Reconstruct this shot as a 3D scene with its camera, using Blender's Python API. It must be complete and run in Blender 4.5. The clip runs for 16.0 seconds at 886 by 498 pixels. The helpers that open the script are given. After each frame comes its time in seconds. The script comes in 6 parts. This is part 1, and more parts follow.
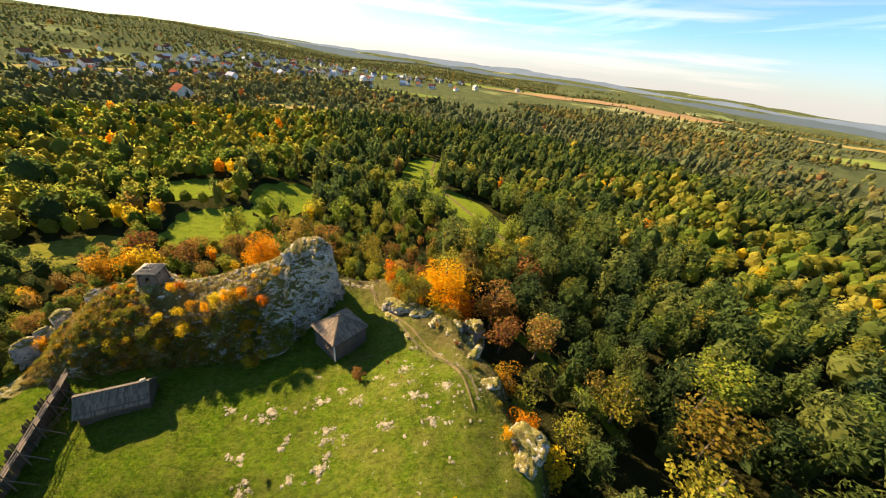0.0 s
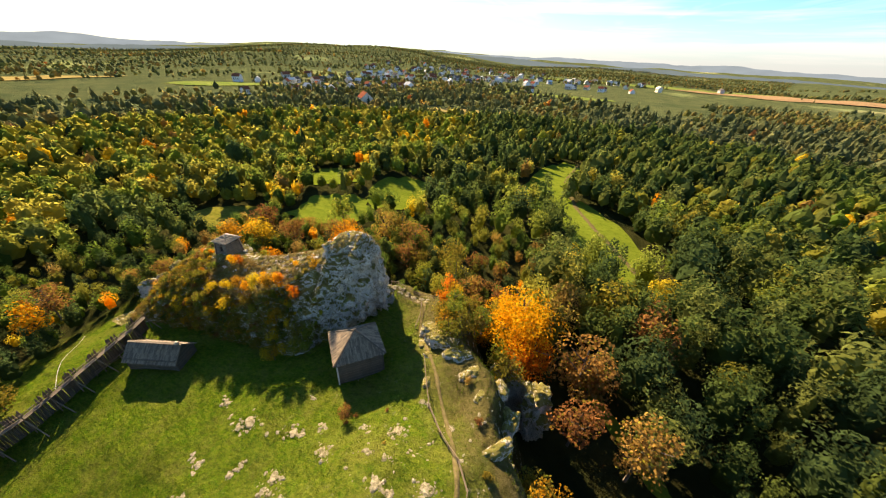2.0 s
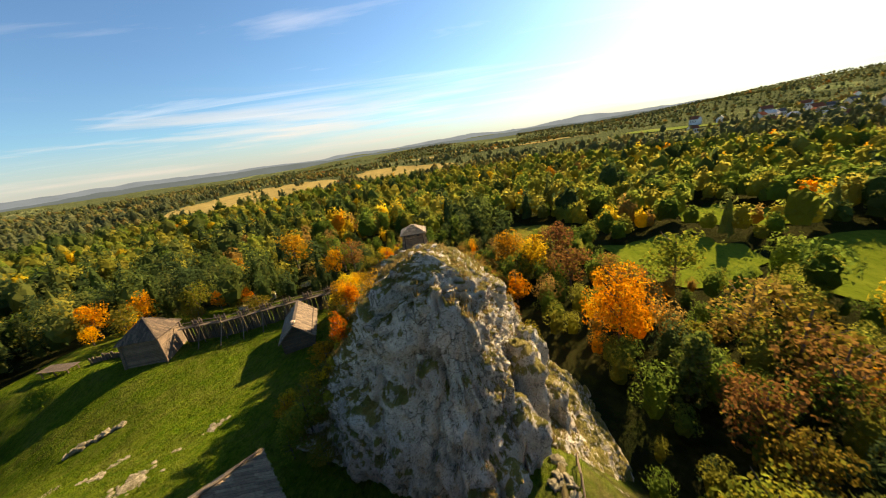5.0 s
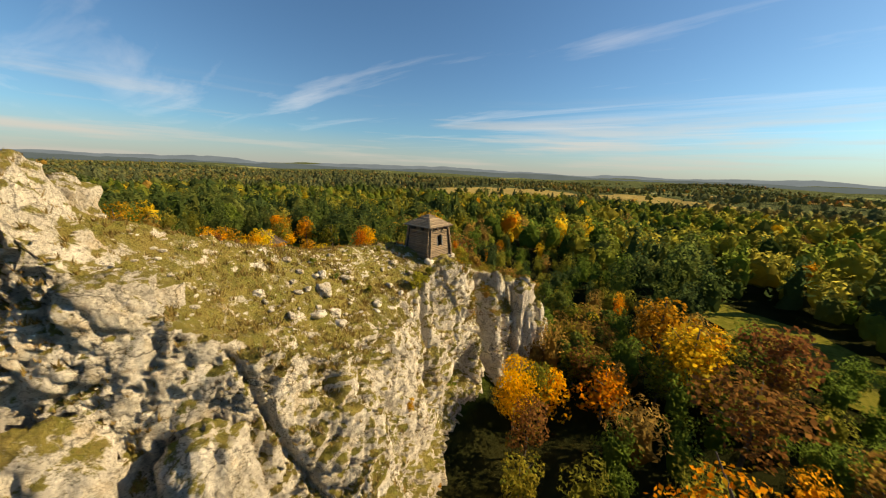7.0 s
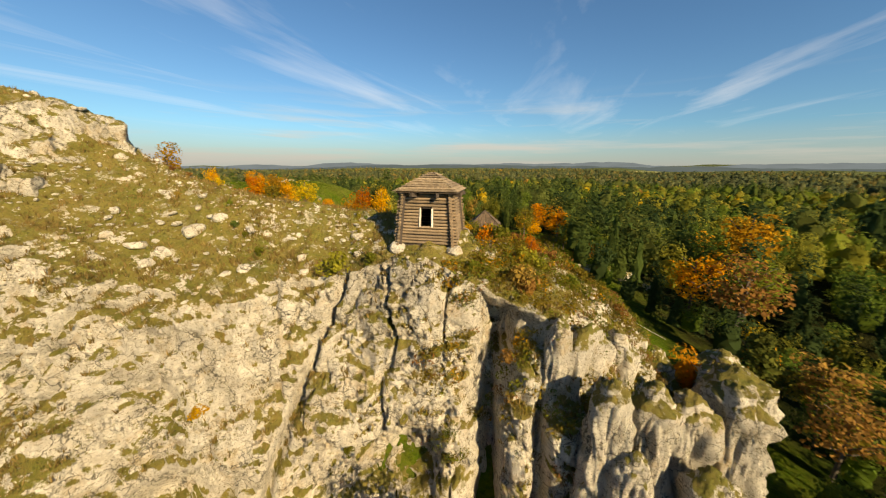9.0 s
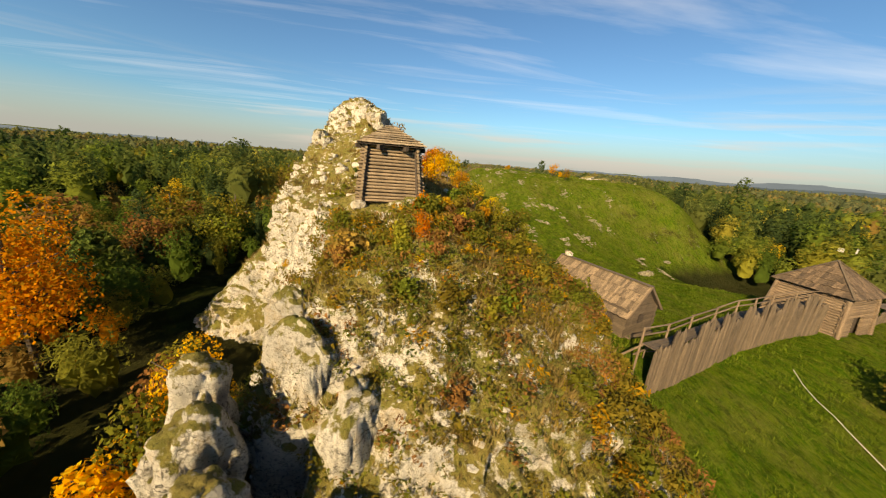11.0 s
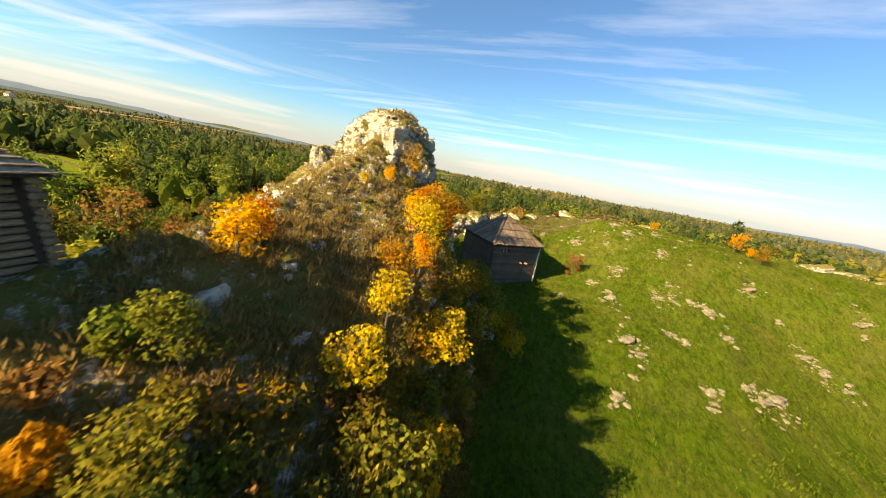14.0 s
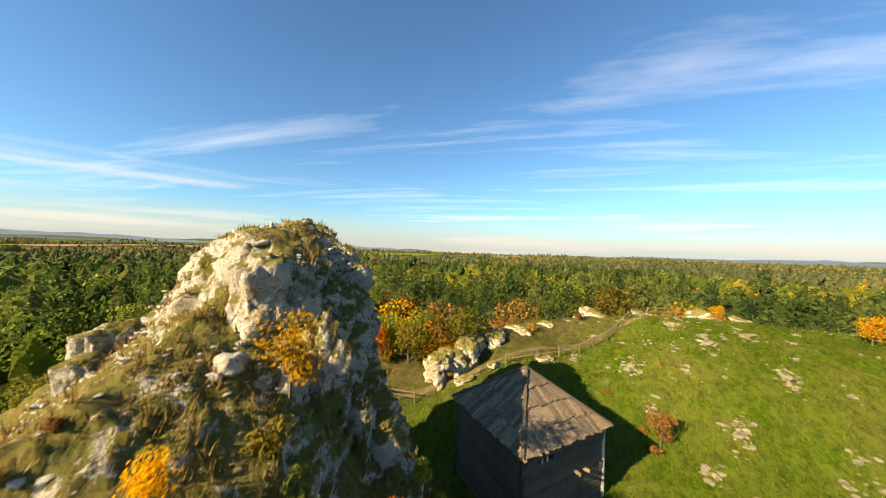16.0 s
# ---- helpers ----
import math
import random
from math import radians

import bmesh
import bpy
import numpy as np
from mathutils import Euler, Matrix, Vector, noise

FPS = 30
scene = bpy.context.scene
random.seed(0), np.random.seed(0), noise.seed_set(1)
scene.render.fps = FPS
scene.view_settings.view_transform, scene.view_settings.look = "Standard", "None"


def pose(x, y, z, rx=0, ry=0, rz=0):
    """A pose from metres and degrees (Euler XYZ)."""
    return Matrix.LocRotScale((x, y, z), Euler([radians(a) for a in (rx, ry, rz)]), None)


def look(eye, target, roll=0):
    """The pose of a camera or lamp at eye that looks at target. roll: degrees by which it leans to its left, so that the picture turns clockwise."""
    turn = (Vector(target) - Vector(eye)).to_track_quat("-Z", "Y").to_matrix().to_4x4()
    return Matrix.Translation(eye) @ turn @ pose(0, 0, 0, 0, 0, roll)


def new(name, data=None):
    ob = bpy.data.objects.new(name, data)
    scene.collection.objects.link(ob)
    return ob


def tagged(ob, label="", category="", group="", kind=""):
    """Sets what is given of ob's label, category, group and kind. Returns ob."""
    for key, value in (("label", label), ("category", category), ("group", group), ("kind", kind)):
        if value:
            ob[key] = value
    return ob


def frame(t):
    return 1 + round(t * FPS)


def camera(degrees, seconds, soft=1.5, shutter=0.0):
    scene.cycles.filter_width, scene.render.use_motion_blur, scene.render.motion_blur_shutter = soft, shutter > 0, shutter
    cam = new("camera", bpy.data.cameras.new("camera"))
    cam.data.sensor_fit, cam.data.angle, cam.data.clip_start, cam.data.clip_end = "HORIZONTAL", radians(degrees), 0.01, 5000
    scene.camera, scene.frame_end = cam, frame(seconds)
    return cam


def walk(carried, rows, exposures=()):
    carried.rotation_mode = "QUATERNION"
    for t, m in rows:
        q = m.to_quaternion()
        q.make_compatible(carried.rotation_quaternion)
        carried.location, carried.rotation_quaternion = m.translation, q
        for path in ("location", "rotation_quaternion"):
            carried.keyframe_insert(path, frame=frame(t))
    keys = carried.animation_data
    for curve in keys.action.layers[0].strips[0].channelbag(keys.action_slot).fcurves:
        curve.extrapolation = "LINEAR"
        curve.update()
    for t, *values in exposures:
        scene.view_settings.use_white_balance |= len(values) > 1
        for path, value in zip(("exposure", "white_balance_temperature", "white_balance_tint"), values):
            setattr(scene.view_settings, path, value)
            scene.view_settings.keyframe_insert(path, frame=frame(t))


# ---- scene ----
cam = camera(107.90, 16.0, soft=1.1, shutter=0.15)
PATH = [
    (0, (24.244, 19.503, 49.023), (25.227, 28.065, 43.952), 6.96),
    (0.5, (28.468, 22.330, 49.134), (28.342, 30.845, 43.893), 5.97),
    (1, (32.228, 26.475, 47.861), (31.144, 34.896, 42.577), 5.14),
    (1.5, (34.760, 30.701, 45.531), (32.768, 39.014, 40.341), 4.21),
    (2, (36.355, 36.819, 42.979), (33.152, 44.742, 37.785), 2.49),
    (2.5, (37.186, 42.520, 39.699), (32.655, 49.881, 34.669), 0.39),
    (3, (37.054, 49.163, 35.616), (31.065, 55.623, 30.883), -1.90),
    (3.5, (35.569, 55.864, 31.929), (28.334, 61.164, 27.505), -4.02),
    (4, (32.050, 63.901, 28.165), (23.636, 67.461, 24.099), -6.68),
    (4.5, (27.931, 70.638, 25.063), (18.755, 72.294, 21.448), -8.25),
    (5, (22.342, 77.334, 22.259), (12.867, 76.725, 19.121), -8.60),
    (5.2, (19.869, 79.702, 21.360), (10.432, 78.248, 18.387), -8.33),
    (5.7, (14.416, 85.688, 19.186), (5.353, 82.361, 16.579), -6.66),
    (6.25, (8.624, 90.852, 17.605), (0.200, 86.028, 15.205), -2.48),
    (6.8, (2.254, 94.068, 16.432), (-5.214, 87.846, 14.083), 1.59),
    (7.3, (-4.729, 94.898, 15.338), (-10.690, 87.234, 12.946), 2.95),
    (7.5, (-7.915, 95.126, 14.847), (-13.095, 86.930, 12.398), 3.00),
    (8, (-15.603, 94.491, 13.621), (-18.462, 85.238, 11.129), 2.33),
    (8.5, (-22.455, 92.475, 12.841), (-22.668, 82.805, 10.301), 1.25),
    (9, (-28.925, 89.129, 12.011), (-26.149, 79.852, 9.515), 0.49),
    (9.5, (-33.944, 85.116, 11.355), (-28.577, 77.054, 8.864), 0.69),
    (10, (-37.939, 80.301, 10.859), (-30.433, 74.184, 8.359), 1.68),
    (10.2, (-39.078, 78.429, 10.701), (-30.972, 73.140, 8.192), 2.21),
    (10.7, (-41.691, 73.320, 10.338), (-32.488, 70.413, 7.718), 3.78),
    (11.25, (-42.311, 67.596, 10.200), (-32.746, 67.051, 7.333), 6.20),
    (11.8, (-40.864, 62.824, 10.376), (-31.427, 63.990, 7.277), 8.67),
    (12.3, (-38.007, 60.234, 10.841), (-28.736, 62.230, 7.670), 10.39),
    (12.5, (-36.787, 59.433, 11.096), (-27.574, 61.666, 7.914), 11.08),
    (13, (-33.092, 58.175, 11.712), (-23.966, 60.809, 8.585), 12.19),
    (13.5, (-29.365, 57.766, 12.041), (-20.230, 60.621, 9.143), 12.02),
    (14, (-24.846, 58.205, 12.418), (-15.618, 61.143, 9.924), 10.66),
    (14.5, (-20.690, 59.127, 12.886), (-11.335, 62.044, 10.891), 8.58),
    (15, (-16.365, 60.372, 13.266), (-6.857, 63.196, 11.995), 5.90),
    (15.5, (-12.399, 61.628, 14.144), (-2.806, 64.375, 13.490), 3.63),
    (16, (-8.404, 62.721, 15.777), (1.169, 65.610, 15.651), 1.93),
]
walk(cam, [(t, look(eye, target, roll)) for t, eye, target, roll in PATH], ((0, 1.90, 7500, 20), (3.0, 1.88, 7300, 18), (4.0, 1.62, 8000, 18), (5.2, 1.44, 8100, 17), (7.3, 0.95, 7700, 13), (10.2, 0.95, 7700, 12), (12.3, 1.46, 8100, 16), (14, 1.74, 8000, 15), (16, 1.63, 7500, 12)))

# ---- world, sun ----
SUN_YAW, SUN_UP = 51.0, 27.5


def sky_world():
    w = bpy.data.worlds.new("sky")
    scene.world = w
    w.use_nodes = True
    nt = w.node_tree
    nt.nodes.clear()
    n = nt.nodes.new
    sky = n("ShaderNodeTexSky")
    sky.sky_type, sky.sun_disc = "NISHITA", False
    sky.sun_elevation, sky.sun_rotation = radians(SUN_UP), radians(-SUN_YAW)
    sky.air_density, sky.dust_density, sky.ozone_density, sky.altitude = 1.0, 0.75, 1.3, 400
    bg, out = n("ShaderNodeBackground"), n("ShaderNodeOutputWorld")
    bg.inputs["Strength"].default_value = 0.052
    # thin cirrus, laid out on a flat layer high above
    tc, sep = n("ShaderNodeTexCoord"), n("ShaderNodeSeparateXYZ")
    nt.links.new(tc.outputs["Generated"], sep.inputs[0])

    def math_node(op, a, b=None):
        m = n("ShaderNodeMath")
        m.operation = op
        for k, v in enumerate((a, b)):
            if v is None:
                continue
            if isinstance(v, (int, float)):
                m.inputs[k].default_value = v
            else:
                nt.links.new(v, m.inputs[k])
        return m.outputs[0]

    up = math_node("MAXIMUM", sep.outputs[2], 0.035)
    px, py = math_node("DIVIDE", sep.outputs[0], up), math_node("DIVIDE", sep.outputs[1], up)
    comb = n("ShaderNodeCombineXYZ")
    nt.links.new(px, comb.inputs[0])
    nt.links.new(py, comb.inputs[1])
    mp = n("ShaderNodeMapping")
    mp.inputs["Rotation"].default_value = (0, 0, radians(0))
    mp.inputs["Scale"].default_value = (0.55, 0.12, 1)
    mp.inputs["Location"].default_value = (2.3, 0.6, 0)
    nt.links.new(comb.outputs[0], mp.inputs[0])
    tex = n("ShaderNodeTexNoise")
    tex.inputs["Scale"].default_value, tex.inputs["Detail"].default_value = 1.5, 7
    tex.inputs["Roughness"].default_value, tex.inputs["Distortion"].default_value = 0.58, 0.5
    nt.links.new(mp.outputs[0], tex.inputs["Vector"])
    ramp = n("ShaderNodeValToRGB")
    ramp.color_ramp.elements[0].position, ramp.color_ramp.elements[1].position = 0.54, 0.84
    nt.links.new(tex.outputs["Fac"], ramp.inputs[0])
    fade = n("ShaderNodeMapRange")
    fade.inputs["From Min"].default_value, fade.inputs["From Max"].default_value = 0.03, 0.16
    nt.links.new(sep.outputs[2], fade.inputs[0])
    fac = math_node("MULTIPLY", math_node("MULTIPLY", ramp.outputs[0], 0.45), fade.outputs[0])
    mix = n("ShaderNodeMix")
    mix.data_type = "RGBA"
    nt.links.new(fac, mix.inputs["Factor"])
    blue = n("ShaderNodeMix")
    blue.data_type, blue.blend_type = "RGBA", "MULTIPLY"
    blue.inputs["Factor"].default_value = 1.0
    nt.links.new(sky.outputs[0], blue.inputs["A"])
    blue.inputs["B"].default_value = (0.56, 0.99, 1.33, 1)
    nt.links.new(blue.outputs["Result"], mix.inputs["A"])
    mix.inputs["B"].default_value = (11.0, 11.2, 11.4, 1)
    # long banks of thin cloud, drawn out level above the horizon
    flat = math_node("MAXIMUM", math_node("SQRT", math_node("ADD", math_node("MULTIPLY", sep.outputs[0], sep.outputs[0]), math_node("MULTIPLY", sep.outputs[1], sep.outputs[1]))), 0.05)
    around = n("ShaderNodeCombineXYZ")
    nt.links.new(math_node("DIVIDE", sep.outputs[0], flat), around.inputs[0])
    nt.links.new(math_node("DIVIDE", sep.outputs[1], flat), around.inputs[1])
    nt.links.new(math_node("MULTIPLY", sep.outputs[2], 17.0), around.inputs[2])
    bank = n("ShaderNodeTexNoise")
    bank.inputs["Scale"].default_value, bank.inputs["Detail"].default_value, bank.inputs["Roughness"].default_value = 1.7, 6, 0.55
    nt.links.new(around.outputs[0], bank.inputs["Vector"])
    thick = n("ShaderNodeMapRange")
    thick.inputs["From Min"].default_value, thick.inputs["From Max"].default_value = 0.50, 0.66
    nt.links.new(bank.outputs["Fac"], thick.inputs[0])
    lift = n("ShaderNodeMapRange")
    lift.inputs["From Min"].default_value, lift.inputs["From Max"].default_value = 0.20, 0.07
    nt.links.new(sep.outputs[2], lift.inputs[0])
    banks = n("ShaderNodeMix")
    banks.data_type = "RGBA"
    nt.links.new(math_node("MULTIPLY", math_node("MULTIPLY", thick.outputs[0], lift.outputs[0]), 0.7), banks.inputs["Factor"])
    nt.links.new(mix.outputs["Result"], banks.inputs["A"])
    banks.inputs["B"].default_value = (7.4, 7.2, 6.8, 1)
    # a pale layer of mist low over the horizon
    mist = n("ShaderNodeMapRange")
    mist.inputs["From Min"].default_value, mist.inputs["From Max"].default_value = 0.10, 0.0
    nt.links.new(sep.outputs[2], mist.inputs[0])
    low = n("ShaderNodeMix")
    low.data_type = "RGBA"
    nt.links.new(math_node("MULTIPLY", mist.outputs[0], 0.72), low.inputs["Factor"])
    nt.links.new(banks.outputs["Result"], low.inputs["A"])
    low.inputs["B"].default_value = (4.7, 4.7, 4.6, 1)
    nt.links.new(low.outputs["Result"], bg.inputs["Color"])
    nt.links.new(bg.outputs[0], out.inputs[0])


sky_world()
sun = new("sun", bpy.data.lights.new("sun", "SUN"))
sun.data.energy, sun.data.angle, sun.data.color = 5.0, radians(0.53), (1.0, 0.84, 0.57)
sun.matrix_world = pose(0, 0, 80, 90 - SUN_UP, 0, SUN_YAW + 180)


# ---- materials ----
def nodes(name):
    m = bpy.data.materials.new(name)
    m.use_nodes = True
    nt = m.node_tree
    bsdf = nt.nodes["Principled BSDF"]
    return m, nt, bsdf


def noise_fac(nt, scale, detail=6, rough=0.6, stretch=None, lo=0.35, hi=0.65, kind="ShaderNodeTexNoise", coord="pos"):
    """A noise in world metres, as a factor from 0 to 1."""
    if coord == "pos":
        src = nt.nodes.new("ShaderNodeNewGeometry").outputs["Position"]
    else:
        src = nt.nodes.new("ShaderNodeTexCoord").outputs["Object"]
    if stretch:
        mp = nt.nodes.new("ShaderNodeMapping")
        mp.inputs["Scale"].default_value = stretch
        nt.links.new(src, mp.inputs[0])
        src = mp.outputs[0]
    t = nt.nodes.new(kind)
    t.inputs["Scale"].default_value = scale
    if kind == "ShaderNodeTexNoise":
        t.inputs["Detail"].default_value, t.inputs["Roughness"].default_value = detail, rough
        o = t.outputs["Fac"]
    else:
        o = t.outputs["Distance"]
    nt.links.new(src, t.inputs["Vector"])
    r = nt.nodes.new("ShaderNodeMapRange")
    r.inputs["From Min"].default_value, r.inputs["From Max"].default_value = lo, hi
    r.clamp = True
    nt.links.new(o, r.inputs[0])
    return r.outputs[0]


def mix_col(nt, fac, a, b):
    m = nt.nodes.new("ShaderNodeMix")
    m.data_type = "RGBA"
    for key, v in (("Factor", fac), ("A", a), ("B", b)):
        if isinstance(v, tuple):
            m.inputs[key].default_value = (*v, 1)
        elif isinstance(v, (int, float)):
            m.inputs[key].default_value = v
        else:
            nt.links.new(v, m.inputs[key])
    return m.outputs["Result"]


def op(nt, kind, a, b=0.0, c=None):
    m = nt.nodes.new("ShaderNodeMath")
    m.operation = kind
    for k, v in enumerate((a, b, c)):
        if v is None:
            continue
        if isinstance(v, (int, float)):
            m.inputs[k].default_value = v
        else:
            nt.links.new(v, m.inputs[k])
    return m.outputs[0]


def bump(nt, bsdf, height, strength=0.5, distance=0.05, prev=None):
    b = nt.nodes.new("ShaderNodeBump")
    b.inputs["Strength"].default_value, b.inputs["Distance"].default_value = strength, distance
    nt.links.new(height, b.inputs["Height"])
    if prev:
        nt.links.new(prev, b.inputs["Normal"])
    if bsdf:
        nt.links.new(b.outputs[0], bsdf.inputs["Normal"])
    return b.outputs[0]


def steepness(nt, lo, hi, wobble=0.25):
    """0 on flat ground, 1 on steep faces, with an uneven border."""
    geo = nt.nodes.new("ShaderNodeNewGeometry")
    sep = nt.nodes.new("ShaderNodeSeparateXYZ")
    nt.links.new(geo.outputs["Normal"], sep.inputs[0])
    s = op(nt, "SUBTRACT", 1.0, sep.outputs[2])
    s = op(nt, "ADD", s, op(nt, "MULTIPLY", op(nt, "SUBTRACT", noise_fac(nt, 4.2, 9, 0.76, lo=0.3, hi=0.7), 0.5), wobble))
    s = op(nt, "ADD", s, op(nt, "MULTIPLY", op(nt, "SUBTRACT", noise_fac(nt, 0.24, 6, 0.62, lo=0.34, hi=0.66), 0.62), 0.42))
    r = nt.nodes.new("ShaderNodeMapRange")
    r.inputs["From Min"].default_value, r.inputs["From Max"].default_value = lo, hi
    r.clamp = True
    nt.links.new(s, r.inputs[0])
    return r.outputs[0]


def cracks(nt, scale, width):
    """Thin, crooked lines between broken pieces of rock: 1 in the crack."""
    geo = nt.nodes.new("ShaderNodeNewGeometry")
    wob = nt.nodes.new("ShaderNodeTexNoise")
    wob.inputs["Scale"].default_value, wob.inputs["Detail"].default_value = scale * 2.2, 5
    nt.links.new(geo.outputs["Position"], wob.inputs["Vector"])
    add = nt.nodes.new("ShaderNodeVectorMath")
    add.operation = "MULTIPLY_ADD"
    nt.links.new(wob.outputs["Color"], add.inputs[0])
    add.inputs[1].default_value = (1.1 / scale,) * 3
    nt.links.new(geo.outputs["Position"], add.inputs[2])
    v = nt.nodes.new("ShaderNodeTexVoronoi")
    v.feature = "DISTANCE_TO_EDGE"
    v.inputs["Scale"].default_value = scale
    nt.links.new(add.outputs[0], v.inputs["Vector"])
    r = nt.nodes.new("ShaderNodeMapRange")
    r.inputs["From Min"].default_value, r.inputs["From Max"].default_value = width, width * 0.2
    r.clamp = True
    nt.links.new(v.outputs["Distance"], r.inputs[0])
    return op(nt, "MULTIPLY", r.outputs[0], noise_fac(nt, scale * 0.9, 4, 0.6, lo=0.40, hi=0.55))


def limestone_colour(nt):
    c = mix_col(nt, noise_fac(nt, 0.45, 8, 0.65), (0.52, 0.465, 0.365), (0.75, 0.69, 0.565))
    c = mix_col(nt, noise_fac(nt, 3.2, 9, 0.72, lo=0.50, hi=0.70), c, (0.80, 0.745, 0.625))
    streak = noise_fac(nt, 1.4, 9, 0.75, (1, 1, 0.30), 0.55, 0.70)
    c = mix_col(nt, op(nt, "MULTIPLY", streak, 0.6), c, (0.20, 0.185, 0.155))
    grey = noise_fac(nt, 0.22, 7, 0.6, lo=0.50, hi=0.66)
    c = mix_col(nt, op(nt, "MULTIPLY", grey, 0.32), c, (0.24, 0.225, 0.19))
    pits = op(nt, "MULTIPLY", noise_fac(nt, 8.0, 5, 0.7, lo=0.56, hi=0.62), noise_fac(nt, 1.1, 6, 0.65, lo=0.40, hi=0.56))
    c = mix_col(nt, op(nt, "MULTIPLY", pits, 0.85), c, (0.13, 0.11, 0.055))
    # small dark dashes in level rows, and ochre stains
    rows = op(nt, "MULTIPLY", noise_fac(nt, 4.2, 7, 0.72, (1, 1, 2.4), 0.545, 0.60), noise_fac(nt, 0.5, 5, 0.6, lo=0.36, hi=0.56))
    c = mix_col(nt, op(nt, "MULTIPLY", rows, 0.72), c, (0.150, 0.118, 0.062))
    ochre = op(nt, "MULTIPLY", noise_fac(nt, 0.7, 7, 0.65, lo=0.54, hi=0.66), 0.45)
    c = mix_col(nt, ochre, c, (0.52, 0.36, 0.16))
    # the shadow inside the cracks, painted as dark lines
    c = mix_col(nt, op(nt, "MULTIPLY", cracks(nt, 0.55, 0.030), 0.8), c, (0.07, 0.06, 0.04))
    c = mix_col(nt, op(nt, "MULTIPLY", cracks(nt, 1.9, 0.035), 0.55), c, (0.12, 0.10, 0.06))
    moss = noise_fac(nt, 2.2, 9, 0.78, lo=0.58, hi=0.66)
    moss = op(nt, "MULTIPLY", moss, noise_fac(nt, 0.32, 5, 0.6, lo=0.46, hi=0.60))
    return mix_col(nt, op(nt, "MULTIPLY", moss, 0.75), c, (0.17, 0.145, 0.040))


def turf_colour(nt, dry=0.5):
    c = mix_col(nt, noise_fac(nt, 0.35, 8, 0.7), (0.027, 0.086, 0.004), (0.066, 0.152, 0.008))
    c = mix_col(nt, noise_fac(nt, 4.5, 6, 0.7, lo=0.42, hi=0.66), c, (0.100, 0.158, 0.011))
    c = mix_col(nt, op(nt, "MULTIPLY", noise_fac(nt, 0.22, 9, 0.75, lo=0.62 - dry * 0.35, hi=0.80 - dry * 0.25), 0.85), c, (0.200, 0.165, 0.044))
    c = mix_col(nt, op(nt, "MULTIPLY", noise_fac(nt, 1.1, 9, 0.8, (1, 1.7, 1), 0.46, 0.62), 0.75), c, (0.150, 0.196, 0.012))
    return mix_col(nt, op(nt, "MULTIPLY", noise_fac(nt, 1.6, 9, 0.8, lo=0.52, hi=0.68), 0.85), c, (0.022, 0.042, 0.004))


def make_rock(name="limestone_turf", lo=0.37, hi=0.49):
    m, nt, b = nodes(name)
    rock = limestone_colour(nt)
    turf = mix_col(nt, noise_fac(nt, 0.5, 8, 0.7), (0.255, 0.200, 0.052), (0.165, 0.165, 0.030))
    turf = mix_col(nt, noise_fac(nt, 3.4, 8, 0.8, lo=0.5, hi=0.68), turf, (0.250, 0.180, 0.056))
    turf = mix_col(nt, noise_fac(nt, 7.0, 6, 0.8, lo=0.55, hi=0.66), turf, (0.050, 0.048, 0.012))
    s = steepness(nt, lo, hi, 0.44)
    # stones showing through the turf
    fleck = op(nt, "MULTIPLY", noise_fac(nt, 3.6, 5, 0.6, lo=0.62, hi=0.66), noise_fac(nt, 0.4, 5, 0.6, lo=0.42, hi=0.58))
    bare = op(nt, "MULTIPLY", noise_fac(nt, 1.1, 9, 0.72, lo=0.548, hi=0.572), noise_fac(nt, 0.16, 3, 0.5, lo=0.41, hi=0.52))
    s = op(nt, "MAXIMUM", op(nt, "MAXIMUM", s, op(nt, "MULTIPLY", fleck, 0.85)), bare)
    nt.links.new(mix_col(nt, s, turf, rock), b.inputs["Base Color"])
    b.inputs["Roughness"].default_value = 0.95
    b.inputs["Specular IOR Level"].default_value = 0.15
    h0 = bump(nt, None, op(nt, "SUBTRACT", 1.0, cracks(nt, 0.55, 0.05)), 0.8, 0.12)
    h1 = bump(nt, None, noise_fac(nt, 1.8, 10, 0.74, lo=0.2, hi=0.8), 0.9, 0.28, h0)
    bump(nt, b, noise_fac(nt, 9.0, 8, 0.75, lo=0.2, hi=0.8), 0.9, 0.11, h1)
    return m


def make_stone(name="limestone", tint=None):
    m, nt, b = nodes(name)
    nt.links.new(limestone_colour(nt) if tint is None else mix_col(nt, noise_fac(nt, 2.4, 9, 0.75, lo=0.40, hi=0.62), *tint), b.inputs["Base Color"])
    b.inputs["Roughness"].default_value = 1.0
    h1 = bump(nt, None, noise_fac(nt, 2.0, 10, 0.72, lo=0.2, hi=0.8), 0.9, 0.25)
    bump(nt, b, noise_fac(nt, 11.0, 8, 0.75, lo=0.2, hi=0.8), 0.7, 0.06, h1)
    return m


